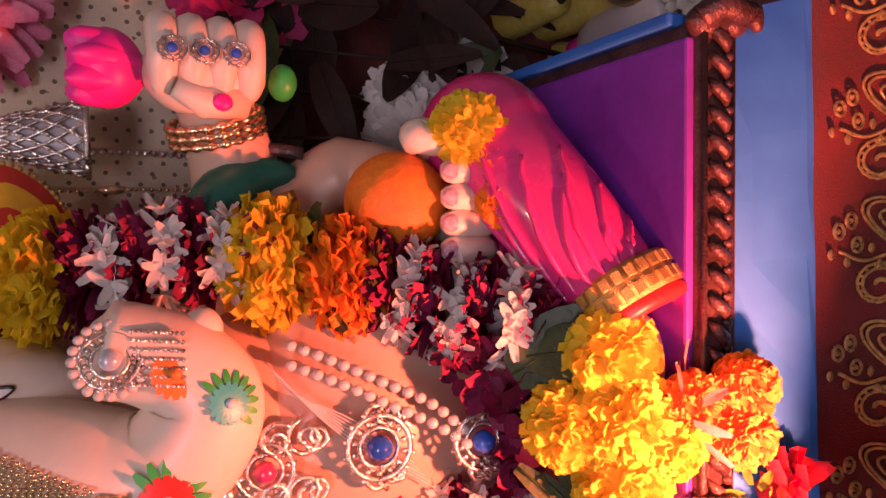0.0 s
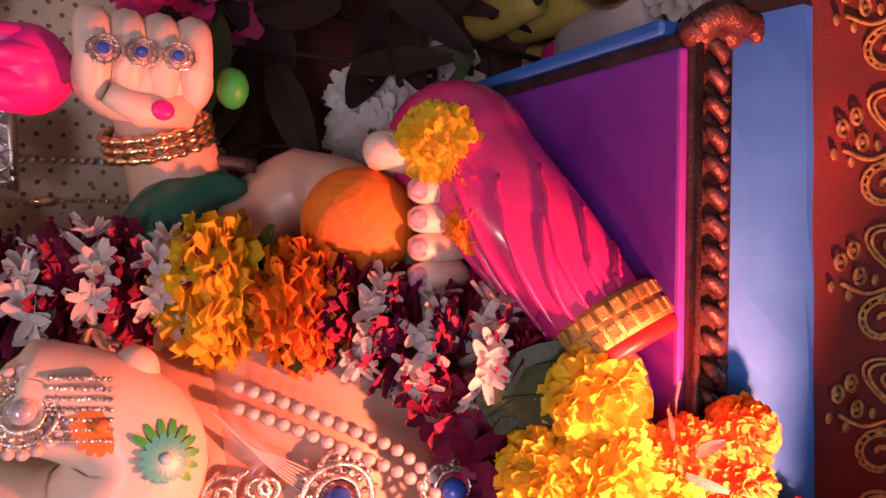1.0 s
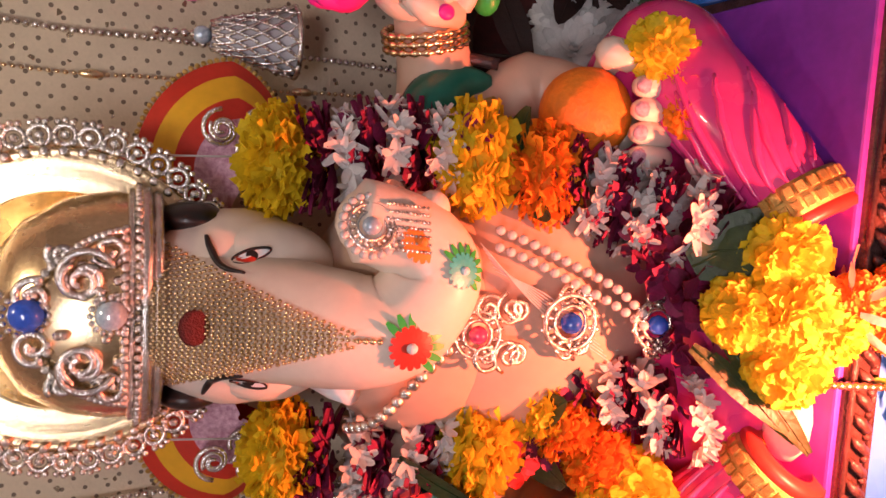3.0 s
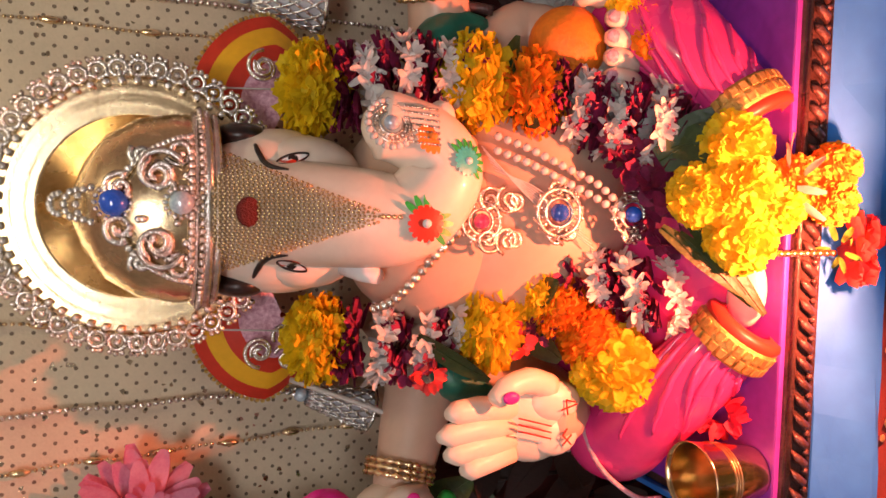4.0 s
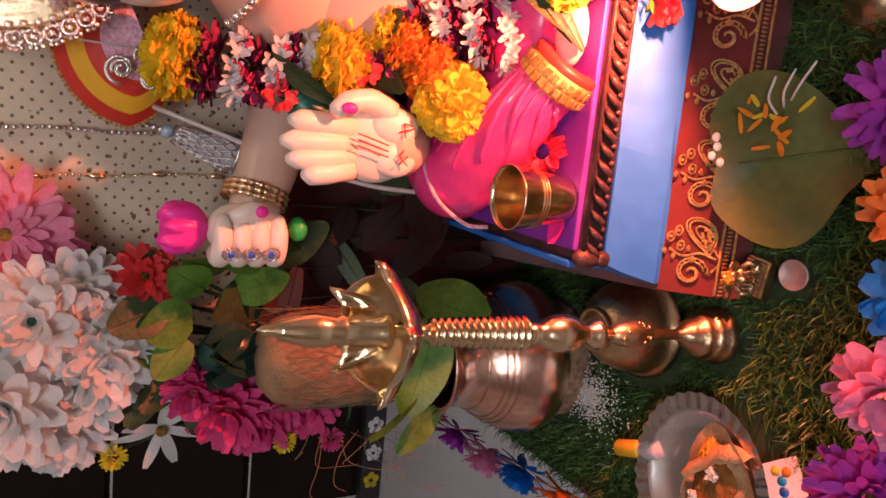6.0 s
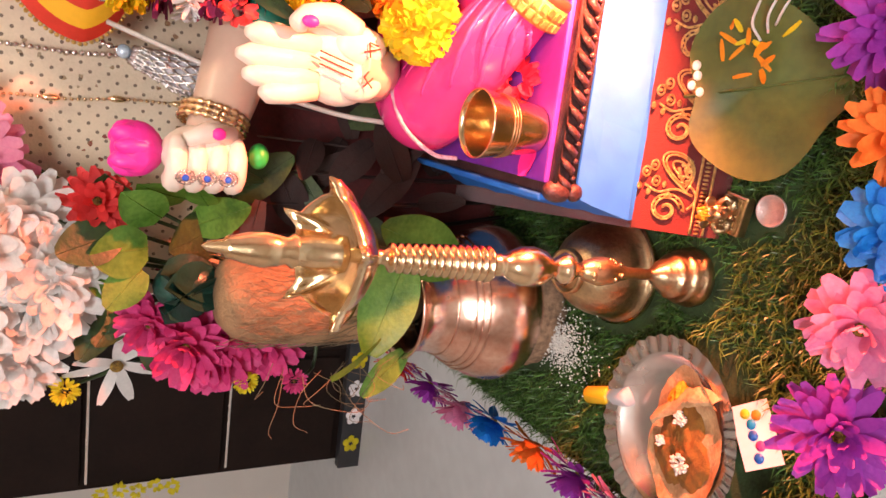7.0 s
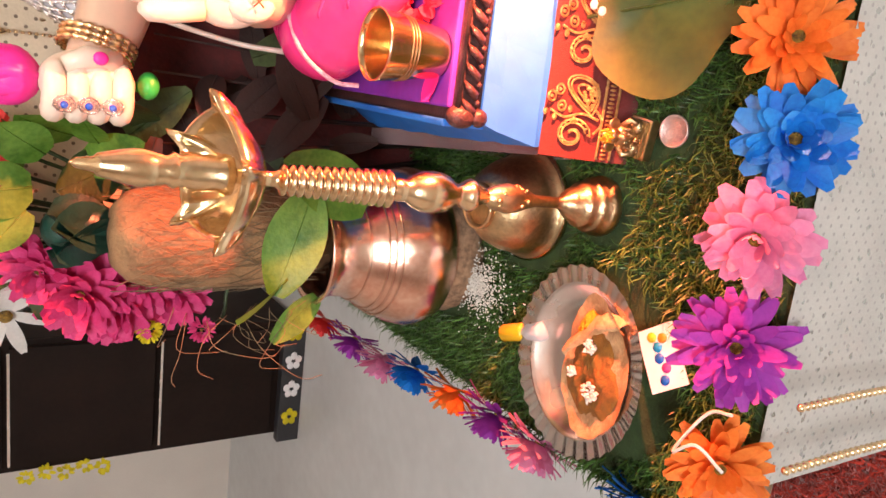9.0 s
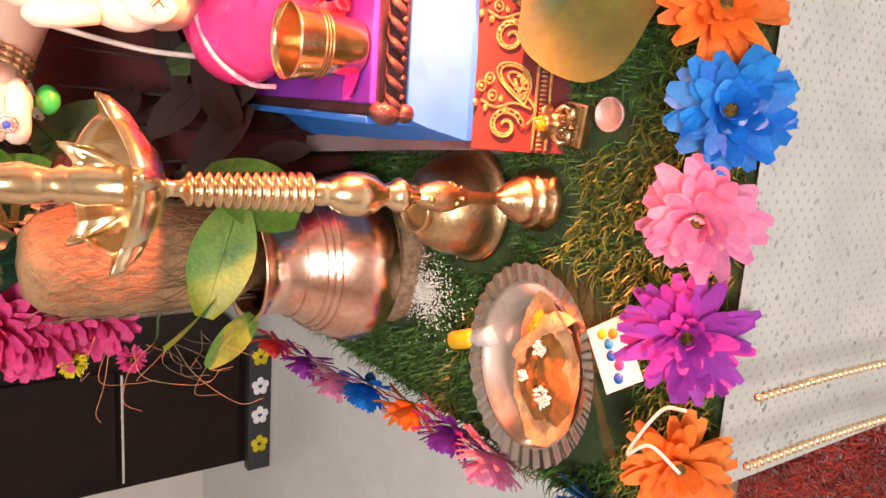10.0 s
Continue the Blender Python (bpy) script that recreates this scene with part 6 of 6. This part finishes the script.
FRONT = [("orange", -0.455, 0.018, DAISY, 0.047), ("purple", -0.366, 0.022, NARROW, 0.05), ("pink", -0.288, 0.026, BROAD, 0.05), ("blue", -0.222, 0.014, BROAD, 0.047), ("orange", -0.158, 0.03, DAISY, 0.048), ("purple", -0.09, 0.05, NARROW, 0.05),
         ("pink", -0.015, 0.02, BROAD, 0.047), ("blue", 0.06, 0.02, BROAD, 0.046), ("orange", 0.135, 0.02, DAISY, 0.047), ("purple", 0.21, 0.02, NARROW, 0.048), ("pink", 0.285, 0.02, BROAD, 0.047)]
for k, (c, x, y, st, r) in enumerate(FRONT):
    edge_flower(c, (x, y - 0.005, 0.030 + 0.004 * (k % 2)), (0.25 * math.sin(k * 2.3), -0.75 - 0.25 * math.cos(k * 1.7), 1.0), r * 0.7, 700 + k, st)
LEFT = [("blue", 0.085, BROAD, -0.532), ("pink", 0.225, BROAD, -0.548), ("purple", 0.295, NARROW, -0.55), ("orange", 0.375, DAISY, -0.556), ("blue", 0.468, BROAD, -0.567), ("pink", 0.552, BROAD, -0.585), ("purple", 0.645, NARROW, -0.59), ("red", 0.755, DAISY, -0.598)]
for k, (c, y, st, x) in enumerate(LEFT):
    edge_flower(c, (x, y, 0.005), (-1.0, -0.1, 0.55), 0.037, 740 + k, st)
solid("tie_thread", Geo().tube(smoothpath([(-0.437, -0.018, 0.072), (-0.425, 0.0, 0.08), (-0.44, 0.02, 0.075), (-0.41, 0.01, 0.06), (-0.4, -0.012, 0.066)], 6), 0.0012, seg=6), JAS, "white cotton thread tied round an orange flower", "thread")

# gold bead strings on the skirt
for x0, dx, r in ((-0.393, -0.008, 0.0031), (-0.439, -0.008, 0.0033), (-0.05, 0.01, 0.0036), (0.2, -0.01, 0.0036)):
    pts = [(x0 + dx * j / 30 + 0.003 * math.sin(j * 0.21), -0.030 - 0.004 * math.sin(j * 0.1), 0.02 - 0.45 * j / 30) for j in range(31)]
    st = thing("gold_bead_string", pose(*pts[0]), "string of gold beads hanging down the table skirt", "bead string", "bead strings on the skirt")
    bead_parts(along(pts, r * 2.15), r, GOLD, st)

# shaggy rug on the floor
rug = thing("shaggy_rug", pose(-0.557, 0.072, FLOOR, 0, 0, 34.7), "dark red shaggy rug on the floor beside the table", "rug")
part("backing", Geo().box((-0.40, 0.0, 0), (0.0, 0.35, 0.01)), RUGM, rug)
vs, fs = [], []
for k in range(26000):
    x, y, h = R.uniform(-0.405, 0.005), R.uniform(-0.005, 0.355), R.uniform(0.02, 0.036)
    a, w = R.uniform(0, 6.28), 0.0013
    px, py = -math.sin(a) * w, math.cos(a) * w
    n = len(vs)
    vs += [(x - px, y - py, 0.008), (x + px, y + py, 0.008), (x + h * 0.25 * math.cos(a) + px, y + h * 0.25 * math.sin(a) + py, h * 0.65), (x + h * 0.25 * math.cos(a) - px, y + h * 0.25 * math.sin(a) - py, h * 0.65), (x + h * 0.7 * math.cos(a), y + h * 0.7 * math.sin(a), h)]
    fs += [(n, n + 1, n + 2, n + 3), (n + 3, n + 2, n + 4)]
tagged(part("pile", Geo().add(vs, fs), RUGM, rug, "long dark red pile"), kind="stuff")

# ---- cabinet ----
cab = thing("cabinet", pose(-1.85, 1.9, FLOOR), "dark brown cabinet with chrome strips across its doors", "cabinet")
part("body", Geo().box((0.42, 0.02, 0.02), (0.82, 0.45, 2.0), bevel=0.004), DARKWOOD, cab)
for k, (z0, z1) in enumerate(((0.10, 0.45), (0.47, 0.85), (0.87, 1.3), (1.32, 1.75))):
    for x0, x1 in ((0.44, 0.80),):
        d = part("door", Geo().box((x0, 0.0, z0), (x1, 0.02, z1), bevel=0.003), DARKWOOD, cab)
        part("chrome_strip", Geo().box((x0 + 0.01, -0.006, z1 - 0.001), (x1 - 0.01, 0.002, z1 + 0.007), bevel=0.002), STEEL, d, "thin chrome strip")
part("plinth", Geo().box((0.40, -0.015, 0.0), (0.85, 0.02, 0.075), bevel=0.003), mat("grey_plinth", (0.03, 0.032, 0.036), 0.5), cab, "grey plinth with white flower decals")
for k in range(4):
    x = 0.79 - 0.1 * k
    g = Geo()
    for q in range(5):
        a = q * 1.2566
        g.ell((x + 0.018 * math.cos(a), -0.017, 0.038 + 0.018 * math.sin(a)), (0.014, 0.0015, 0.012), seg=10, ring=4)
    part("decal", g, WHITEP if k % 3 else YEL_F, cab)
for k in range(5):
    solid("yellow_paper_flower", whorl((-1.44 + 0.01 * (k % 2), 1.895, 0.36 - 0.05 * k), (0, -1, 0.2), 0.024, 800 + k, 14, 0.5, 0.3), YEL_F, "small yellow paper flower stuck on the cabinet", "flower", "paper flowers on the cabinet")

# ---- bouquet beside the statue ----
bq = wthing("artificial_bouquet", (-0.4, 0.5, 0.0), "tall artificial bouquet of white, pink and magenta flowers", "bouquet")
stand = Geo().lathe([(0, 0), (0.05, 0), (0.055, 0.01), (0.045, 0.06), (0.03, 0.12), (0.034, 0.14), (0.028, 0.14), (0.0, 0.12)], 0, 24, (-0.405, 0.52, 0.0))
wpart("vase", stand, DARKWOOD, bq, "dark slender vase")


def bq_flower(at, axis, r, mm, style, seed, heart=HEART):
    m = Matrix.Translation(at) @ face(axis).to_4x4()
    f = part("flower", bloom(style(r), seed, 0.2), mm, bq)
    f.matrix_parent_inverse = Matrix.Translation(-bq.matrix_world.translation)
    f.matrix_basis = m
    c = part("centre", Geo().ell((0, 0, 0.004), (r * 0.16, r * 0.16, r * 0.12), seg=10, ring=6), heart, f)
    p = Vector(at)
    wpart("stem", Geo().tube(smoothpath([p, p + Vector((0, 0.03, -0.03)), (p * 0.4 + Vector((-0.405, 0.52, 0.2)) * 0.6), (-0.405, 0.52, 0.11)], 4), 0.0022, seg=6), DARKLEAF, bq)


GREENHEART = mat("green_flower_heart", (0.02, 0.12, 0.06), 0.7, 0, 0.4, 150, 0.6)
GERB = lambda r: [(24, r * 0.92, r * 0.3, 0.06, 0.01), (22, r * 0.84, r * 0.28, 0.18, 0.01), (22, r * 0.56, r * 0.18, 0.4, 0.008), (16, r * 0.34, r * 0.12, 0.7, 0.006)]
bq_flower((-0.277, 0.525, 0.595), (0.1, -1, 0.15), 0.064, GERB_F, GERB, 900)
for k, (at, r) in enumerate((((-0.352, 0.495, 0.628), 0.05), ((-0.348, 0.475, 0.57), 0.052), ((-0.325, 0.485, 0.535), 0.044), ((-0.385, 0.468, 0.512), 0.046), ((-0.43, 0.47, 0.592), 0.055), ((-0.425, 0.5, 0.65), 0.055), ((-0.41, 0.48, 0.535), 0.05), ((-0.36, 0.475, 0.500), 0.042), ((-0.46, 0.49, 0.545), 0.046))):
    bq_flower(at, (0.2 * math.sin(k * 2.1), -1, 0.3 * math.cos(k * 1.3) + 0.15), r, WHITE_F, BROAD, 910 + k, GREENHEART)
for k, (at, r) in enumerate((((-0.425, 0.475, 0.428), 0.03), ((-0.447, 0.47, 0.392), 0.044), ((-0.462, 0.475, 0.36), 0.04), ((-0.438, 0.465, 0.345), 0.034), ((-0.45, 0.475, 0.31), 0.036))):
    bq_flower(at, (-0.25, -1, 0.2 + 0.2 * math.sin(k)), r, MAG_F, BROAD, 930 + k)
bq_flower((-0.306, 0.468, 0.478), (0.3, -1, 0.1), 0.028, RED_F, BROAD, 940)
bq_flower((-0.475, 0.495, 0.455), (-0.4, -1, -0.1), 0.042, WHITE_F, lambda r: [(7, r * 1.1, r * 0.3, 0.1, 0.004)], 941)
for k, at in enumerate(((-0.49, 0.47, 0.33), (-0.488, 0.48, 0.36), (-0.497, 0.49, 0.5), (-0.49, 0.46, 0.28))):
    bq_flower(at, (-0.3, -1, 0.3), 0.009, YEL_F if k % 2 == 0 else MAG_F, BROAD, 950 + k)
LEAVES = [((-0.345, 0.455, 0.435), (-0.348, 0.43, 0.482), 0.05, BRIGHTLEAF), ((-0.315, 0.45, 0.425), (-0.292, 0.42, 0.46), 0.042, BRIGHTLEAF), ((-0.33, 0.45, 0.46), (-0.345, 0.43, 0.51), 0.044, DARKLEAF), ((-0.365, 0.45, 0.44), (-0.395, 0.43, 0.47), 0.036, LEAF), ((-0.335, 0.49, 0.44), (-0.335, 0.45, 0.478), 0.045, BRIGHTLEAF), ((-0.30, 0.475, 0.40), (-0.288, 0.425, 0.445), 0.034, BRIGHTLEAF), ((-0.305, 0.47, 0.38), (-0.285, 0.43, 0.4), 0.03, BRIGHTLEAF), ((-0.33, 0.49, 0.39), (-0.3, 0.43, 0.355), 0.04, LEAF),
          ((-0.32, 0.5, 0.45), (-0.285, 0.45, 0.475), 0.045, DARKLEAF), ((-0.36, 0.48, 0.46), (-0.385, 0.44, 0.475), 0.04, LEAF), ((-0.34, 0.5, 0.49), (-0.33, 0.455, 0.5), 0.05, DARKLEAF), ((-0.40, 0.5, 0.44), (-0.44, 0.46, 0.475), 0.04, DARKLEAF),
          ((-0.42, 0.49, 0.41), (-0.47, 0.46, 0.425), 0.045, DARKLEAF), ((-0.41, 0.49, 0.46), (-0.455, 0.46, 0.49), 0.036, DARKLEAF), ((-0.3, 0.5, 0.35), (-0.25, 0.45, 0.31), 0.04, DARKLEAF), ((-0.29, 0.5, 0.33), (-0.27, 0.44, 0.36), 0.034, DARKLEAF),
          ((-0.33, 0.5, 0.36), (-0.345, 0.45, 0.41), 0.05, DARKLEAF), ((-0.37, 0.5, 0.37), (-0.385, 0.45, 0.42), 0.06, DARKLEAF)]
for k, (a, b, w, mm) in enumerate(LEAVES):
    wpart("leaf", leafgeo(a, b, w, (0.15 * math.sin(k), -0.9, 0.4), -0.15), mm, bq, "glossy green leaf" if mm is BRIGHTLEAF else "")
g = Geo()
for k in range(6):
    a = k * 1.047
    g.petal((-0.384, 0.452, 0.365), (0.35 * math.cos(a), -0.35 * abs(math.sin(a)) - 0.2, 1), (math.cos(a), -1, 0.1), 0.062, 0.05, -0.1, 0.3, n=5, point=0.6)
g.ell((-0.384, 0.46, 0.395), (0.026, 0.022, 0.034), seg=16, ring=10)
wpart("dark_bud", g, mat("dark_green_satin", (0.012, 0.05, 0.035), 0.35, 0, 0.3, 40, 0.2), bq, "dark green satin bud")

# dark foliage low behind the statue; near-black leaves also stand in for shadow there
fo = wthing("shade_foliage", (0, 0.5, 0.0), "dark dried leaves bunched low behind the statue, partly standing in for shade", "foliage")
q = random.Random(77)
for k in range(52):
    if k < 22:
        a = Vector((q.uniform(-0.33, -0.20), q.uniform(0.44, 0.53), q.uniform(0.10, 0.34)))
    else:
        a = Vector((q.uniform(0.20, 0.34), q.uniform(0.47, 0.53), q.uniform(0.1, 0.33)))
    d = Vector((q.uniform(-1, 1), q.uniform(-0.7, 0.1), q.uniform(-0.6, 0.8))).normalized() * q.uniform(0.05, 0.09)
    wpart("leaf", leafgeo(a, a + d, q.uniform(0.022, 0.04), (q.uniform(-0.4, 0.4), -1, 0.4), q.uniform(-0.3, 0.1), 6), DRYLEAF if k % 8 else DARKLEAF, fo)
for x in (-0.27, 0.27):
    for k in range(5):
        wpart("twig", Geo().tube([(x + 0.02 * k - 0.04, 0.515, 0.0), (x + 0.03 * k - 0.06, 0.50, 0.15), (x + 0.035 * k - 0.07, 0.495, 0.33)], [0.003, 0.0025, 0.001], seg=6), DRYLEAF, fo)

# flowers at the other side
for nm, at, r, mm, st, lab in (("gerbera_flower", (0.29, 0.535, 0.528), 0.062, GERB_F, GERB, "pink artificial gerbera pinned on the backdrop"), ("red_flower", (0.318, 0.53, 0.335), 0.055, MAG_F, BROAD, "crimson artificial flower pinned on the backdrop")):
    f = thing(nm, Matrix.Translation(at) @ face((-0.1, -1, 0.1)).to_4x4(), lab, "flower")
    part("petals", bloom(st(r), 960, 0.2), mm, f)
    part("centre", Geo().ell((0, 0, 0.004), (r * 0.16, r * 0.16, r * 0.1), seg=10, ring=6), HEART, f)
wb = wthing("white_flower_spray", (0.25, 0.5, 0.1), "spray of white artificial flowers behind the knee", "flowers")
for k, (at, r) in enumerate((((0.252, 0.49, 0.17), 0.034), ((0.232, 0.485, 0.192), 0.034), ((0.21, 0.475, 0.215), 0.032), ((0.27, 0.5, 0.15), 0.03), ((0.24, 0.495, 0.215), 0.026))):
    f = part("flower", bloom(BROAD(r), 970 + k, 0.2), WHITE_F, wb)
    f.matrix_parent_inverse = Matrix.Translation(-wb.matrix_world.translation)
    f.matrix_basis = Matrix.Translation(at) @ face((0.3 * math.sin(k), -1, 0.5)).to_4x4()
wpart("stem", Geo().tube([(0.25, 0.5, 0.072), (0.25, 0.5, 0.13), (0.225, 0.495, 0.2)], 0.003, seg=6), LEAF, wb)
wf2 = thing("white_flower", Matrix.Translation((0.325, 0.35, 0.03)) @ face((-0.3, -0.6, 1)).to_4x4(), "white artificial flower lying beside the jar", "flower")
part("petals", bloom(BROAD(0.032), 981, 0.2), WHITE_F, wf2)

# ---- hanging ornaments on the backdrop ----
def bead_string(x0, x1, z0, z1, mm, label, r=0.0028, twist=False):
    pts = [(x0 + (x1 - x0) * j / 40 + 0.0012 * math.sin(j * 0.9), 0.549, z0 + (z1 - z0) * j / 40) for j in range(41)]
    g = Geo()
    for j, p in enumerate(pts):
        if twist and j % 4 == 0:
            g.ell(p, (0.0036, 0.0036, 0.009), seg=7, ring=6)
    beads(pts, r * (0.7 if twist else 1), r * 2.2, g)
    solid("hanging_bead_string", g, mm, label, "bead string", "bead strings on the backdrop")


bead_string(-0.186, -0.172, 0.99, 0.40, SILVER, "string of clear silvery beads hanging on the backdrop")
bead_string(-0.246, -0.213, 0.99, 0.40, GOLD, "twisted gold bead string hanging on the backdrop", 0.0026, True)
bead_string(-0.098, -0.101, 0.99, 0.60, GOLD, "twisted gold bead string hanging on the backdrop", 0.0026, True)
bead_string(0.198, 0.186, 0.99, 0.19, SILVER, "string of clear silvery beads hanging on the backdrop")
bead_string(0.160, 0.162, 0.99, 0.19, GOLD, "twisted gold bead string hanging on the backdrop", 0.0026, True)
for nm, x0, z0, x1, z1, y, rad in (("left", -0.170, 0.452, -0.187, 0.392, 0.51, 0.021), ("right", 0.193, 0.508, 0.195, 0.446, 0.51, 0.027)):
    co = wthing("silver_tassel_cap", (x1, y, z1), "silver lattice cone ornament hanging from a bead string", "ornament", "silver cones")
    g = Geo()
    top, bot = Vector((x0, y, z0)), Vector((x1, y, z1))
    axis = (bot - top).normalized()
    u = axis.orthogonal().normalized()
    v = axis.cross(u)
    for sgn in (-1, 1):
        for k in range(14):
            a0 = k * 2 * math.pi / 14
            g.tube([top.lerp(bot, j / 8) + (u * math.cos(a0 + sgn * j * 0.2) + v * math.sin(a0 + sgn * j * 0.2)) * rad * (0.38 + 0.62 * j / 8) for j in range(9)], 0.0013, seg=5)
    for j in range(1, 9):
        for k in range(14):
            a0 = k * 2 * math.pi / 14 + 0.2 * j
            g.ell(top.lerp(bot, j / 8) + (u * math.cos(a0) + v * math.sin(a0)) * rad * (0.40 + 0.62 * j / 8), 0.0019, seg=5, ring=4)
    wpart("lattice_cone", g, SILVER, co)
    wpart("rim", Geo().tube([bot + (u * math.cos(a) + v * math.sin(a)) * rad for a in [k * 2 * math.pi / 24 for k in range(25)]], 0.0022, seg=6), SILVER, co)
    wpart("lining", Geo().lathe([(rad * 0.34, 0), (rad * 0.9, (bot - top).length)], 0, 20, top, face(axis)), PLASTIC, co)
    wpart("cap_bead", Geo().ell(top - axis * 0.006, 0.007, seg=10, ring=8), CLEAR, co)
    wpart("bead_drop", beads([top - axis * 0.012, top - axis * 0.04], 0.0034, 0.0065), SILVER, co)

wr = solid("pale_ribbon", Geo().tube(smoothpath([(-0.145, 0.475, 0.475), (-0.165, 0.445, 0.415), (-0.184, 0.42, 0.36), (-0.2, 0.40, 0.285), (-0.203, 0.385, 0.24)], 6), 0.0024, seg=8), mat("pale_cord", (0.55, 0.5, 0.46), 0.5), "pale narrow ribbon hanging past the statue's arm", "ribbon")

# ---- lamps ----
tl = thing("panel_light", TUBE_AIM, "white square panel light hung from the ceiling", "light")
part("fitting", Geo().box((-0.58, -0.28, 0.012), (0.58, 0.28, 0.05), bevel=0.005), CARD, tl)
part("diffuser", Geo().box((-0.55, -0.25, 0.0), (0.55, 0.25, 0.011)), glow("panel_glow", (1, 0.95, 0.88), 5), tl)
part("hanger", Geo().tube([(0, 0.05, 0.05), (0, 0.27, 0.36)], 0.006, seg=8), STEEL, tl)
bl2 = thing("decor_bulb", pose(0.1, 0.30, 0.955), "small warm bulb hanging above the crown", "light")
part("socket", Geo().tube([(0, 0, 0.02), (0, 0, 0.06)], 0.012, seg=12), HAIR, bl2)
part("cable", Geo().tube([(0, 0, 0.06), (0, 0.05, 0.6), (0, 0.1, 1.25)], 0.002, seg=6), HAIR, bl2)
part("bulb", Geo().ell((0, 0, 0.004), (0.014, 0.014, 0.018)), glow("bulb_glow", (1, 0.8, 0.5), 6), bl2)
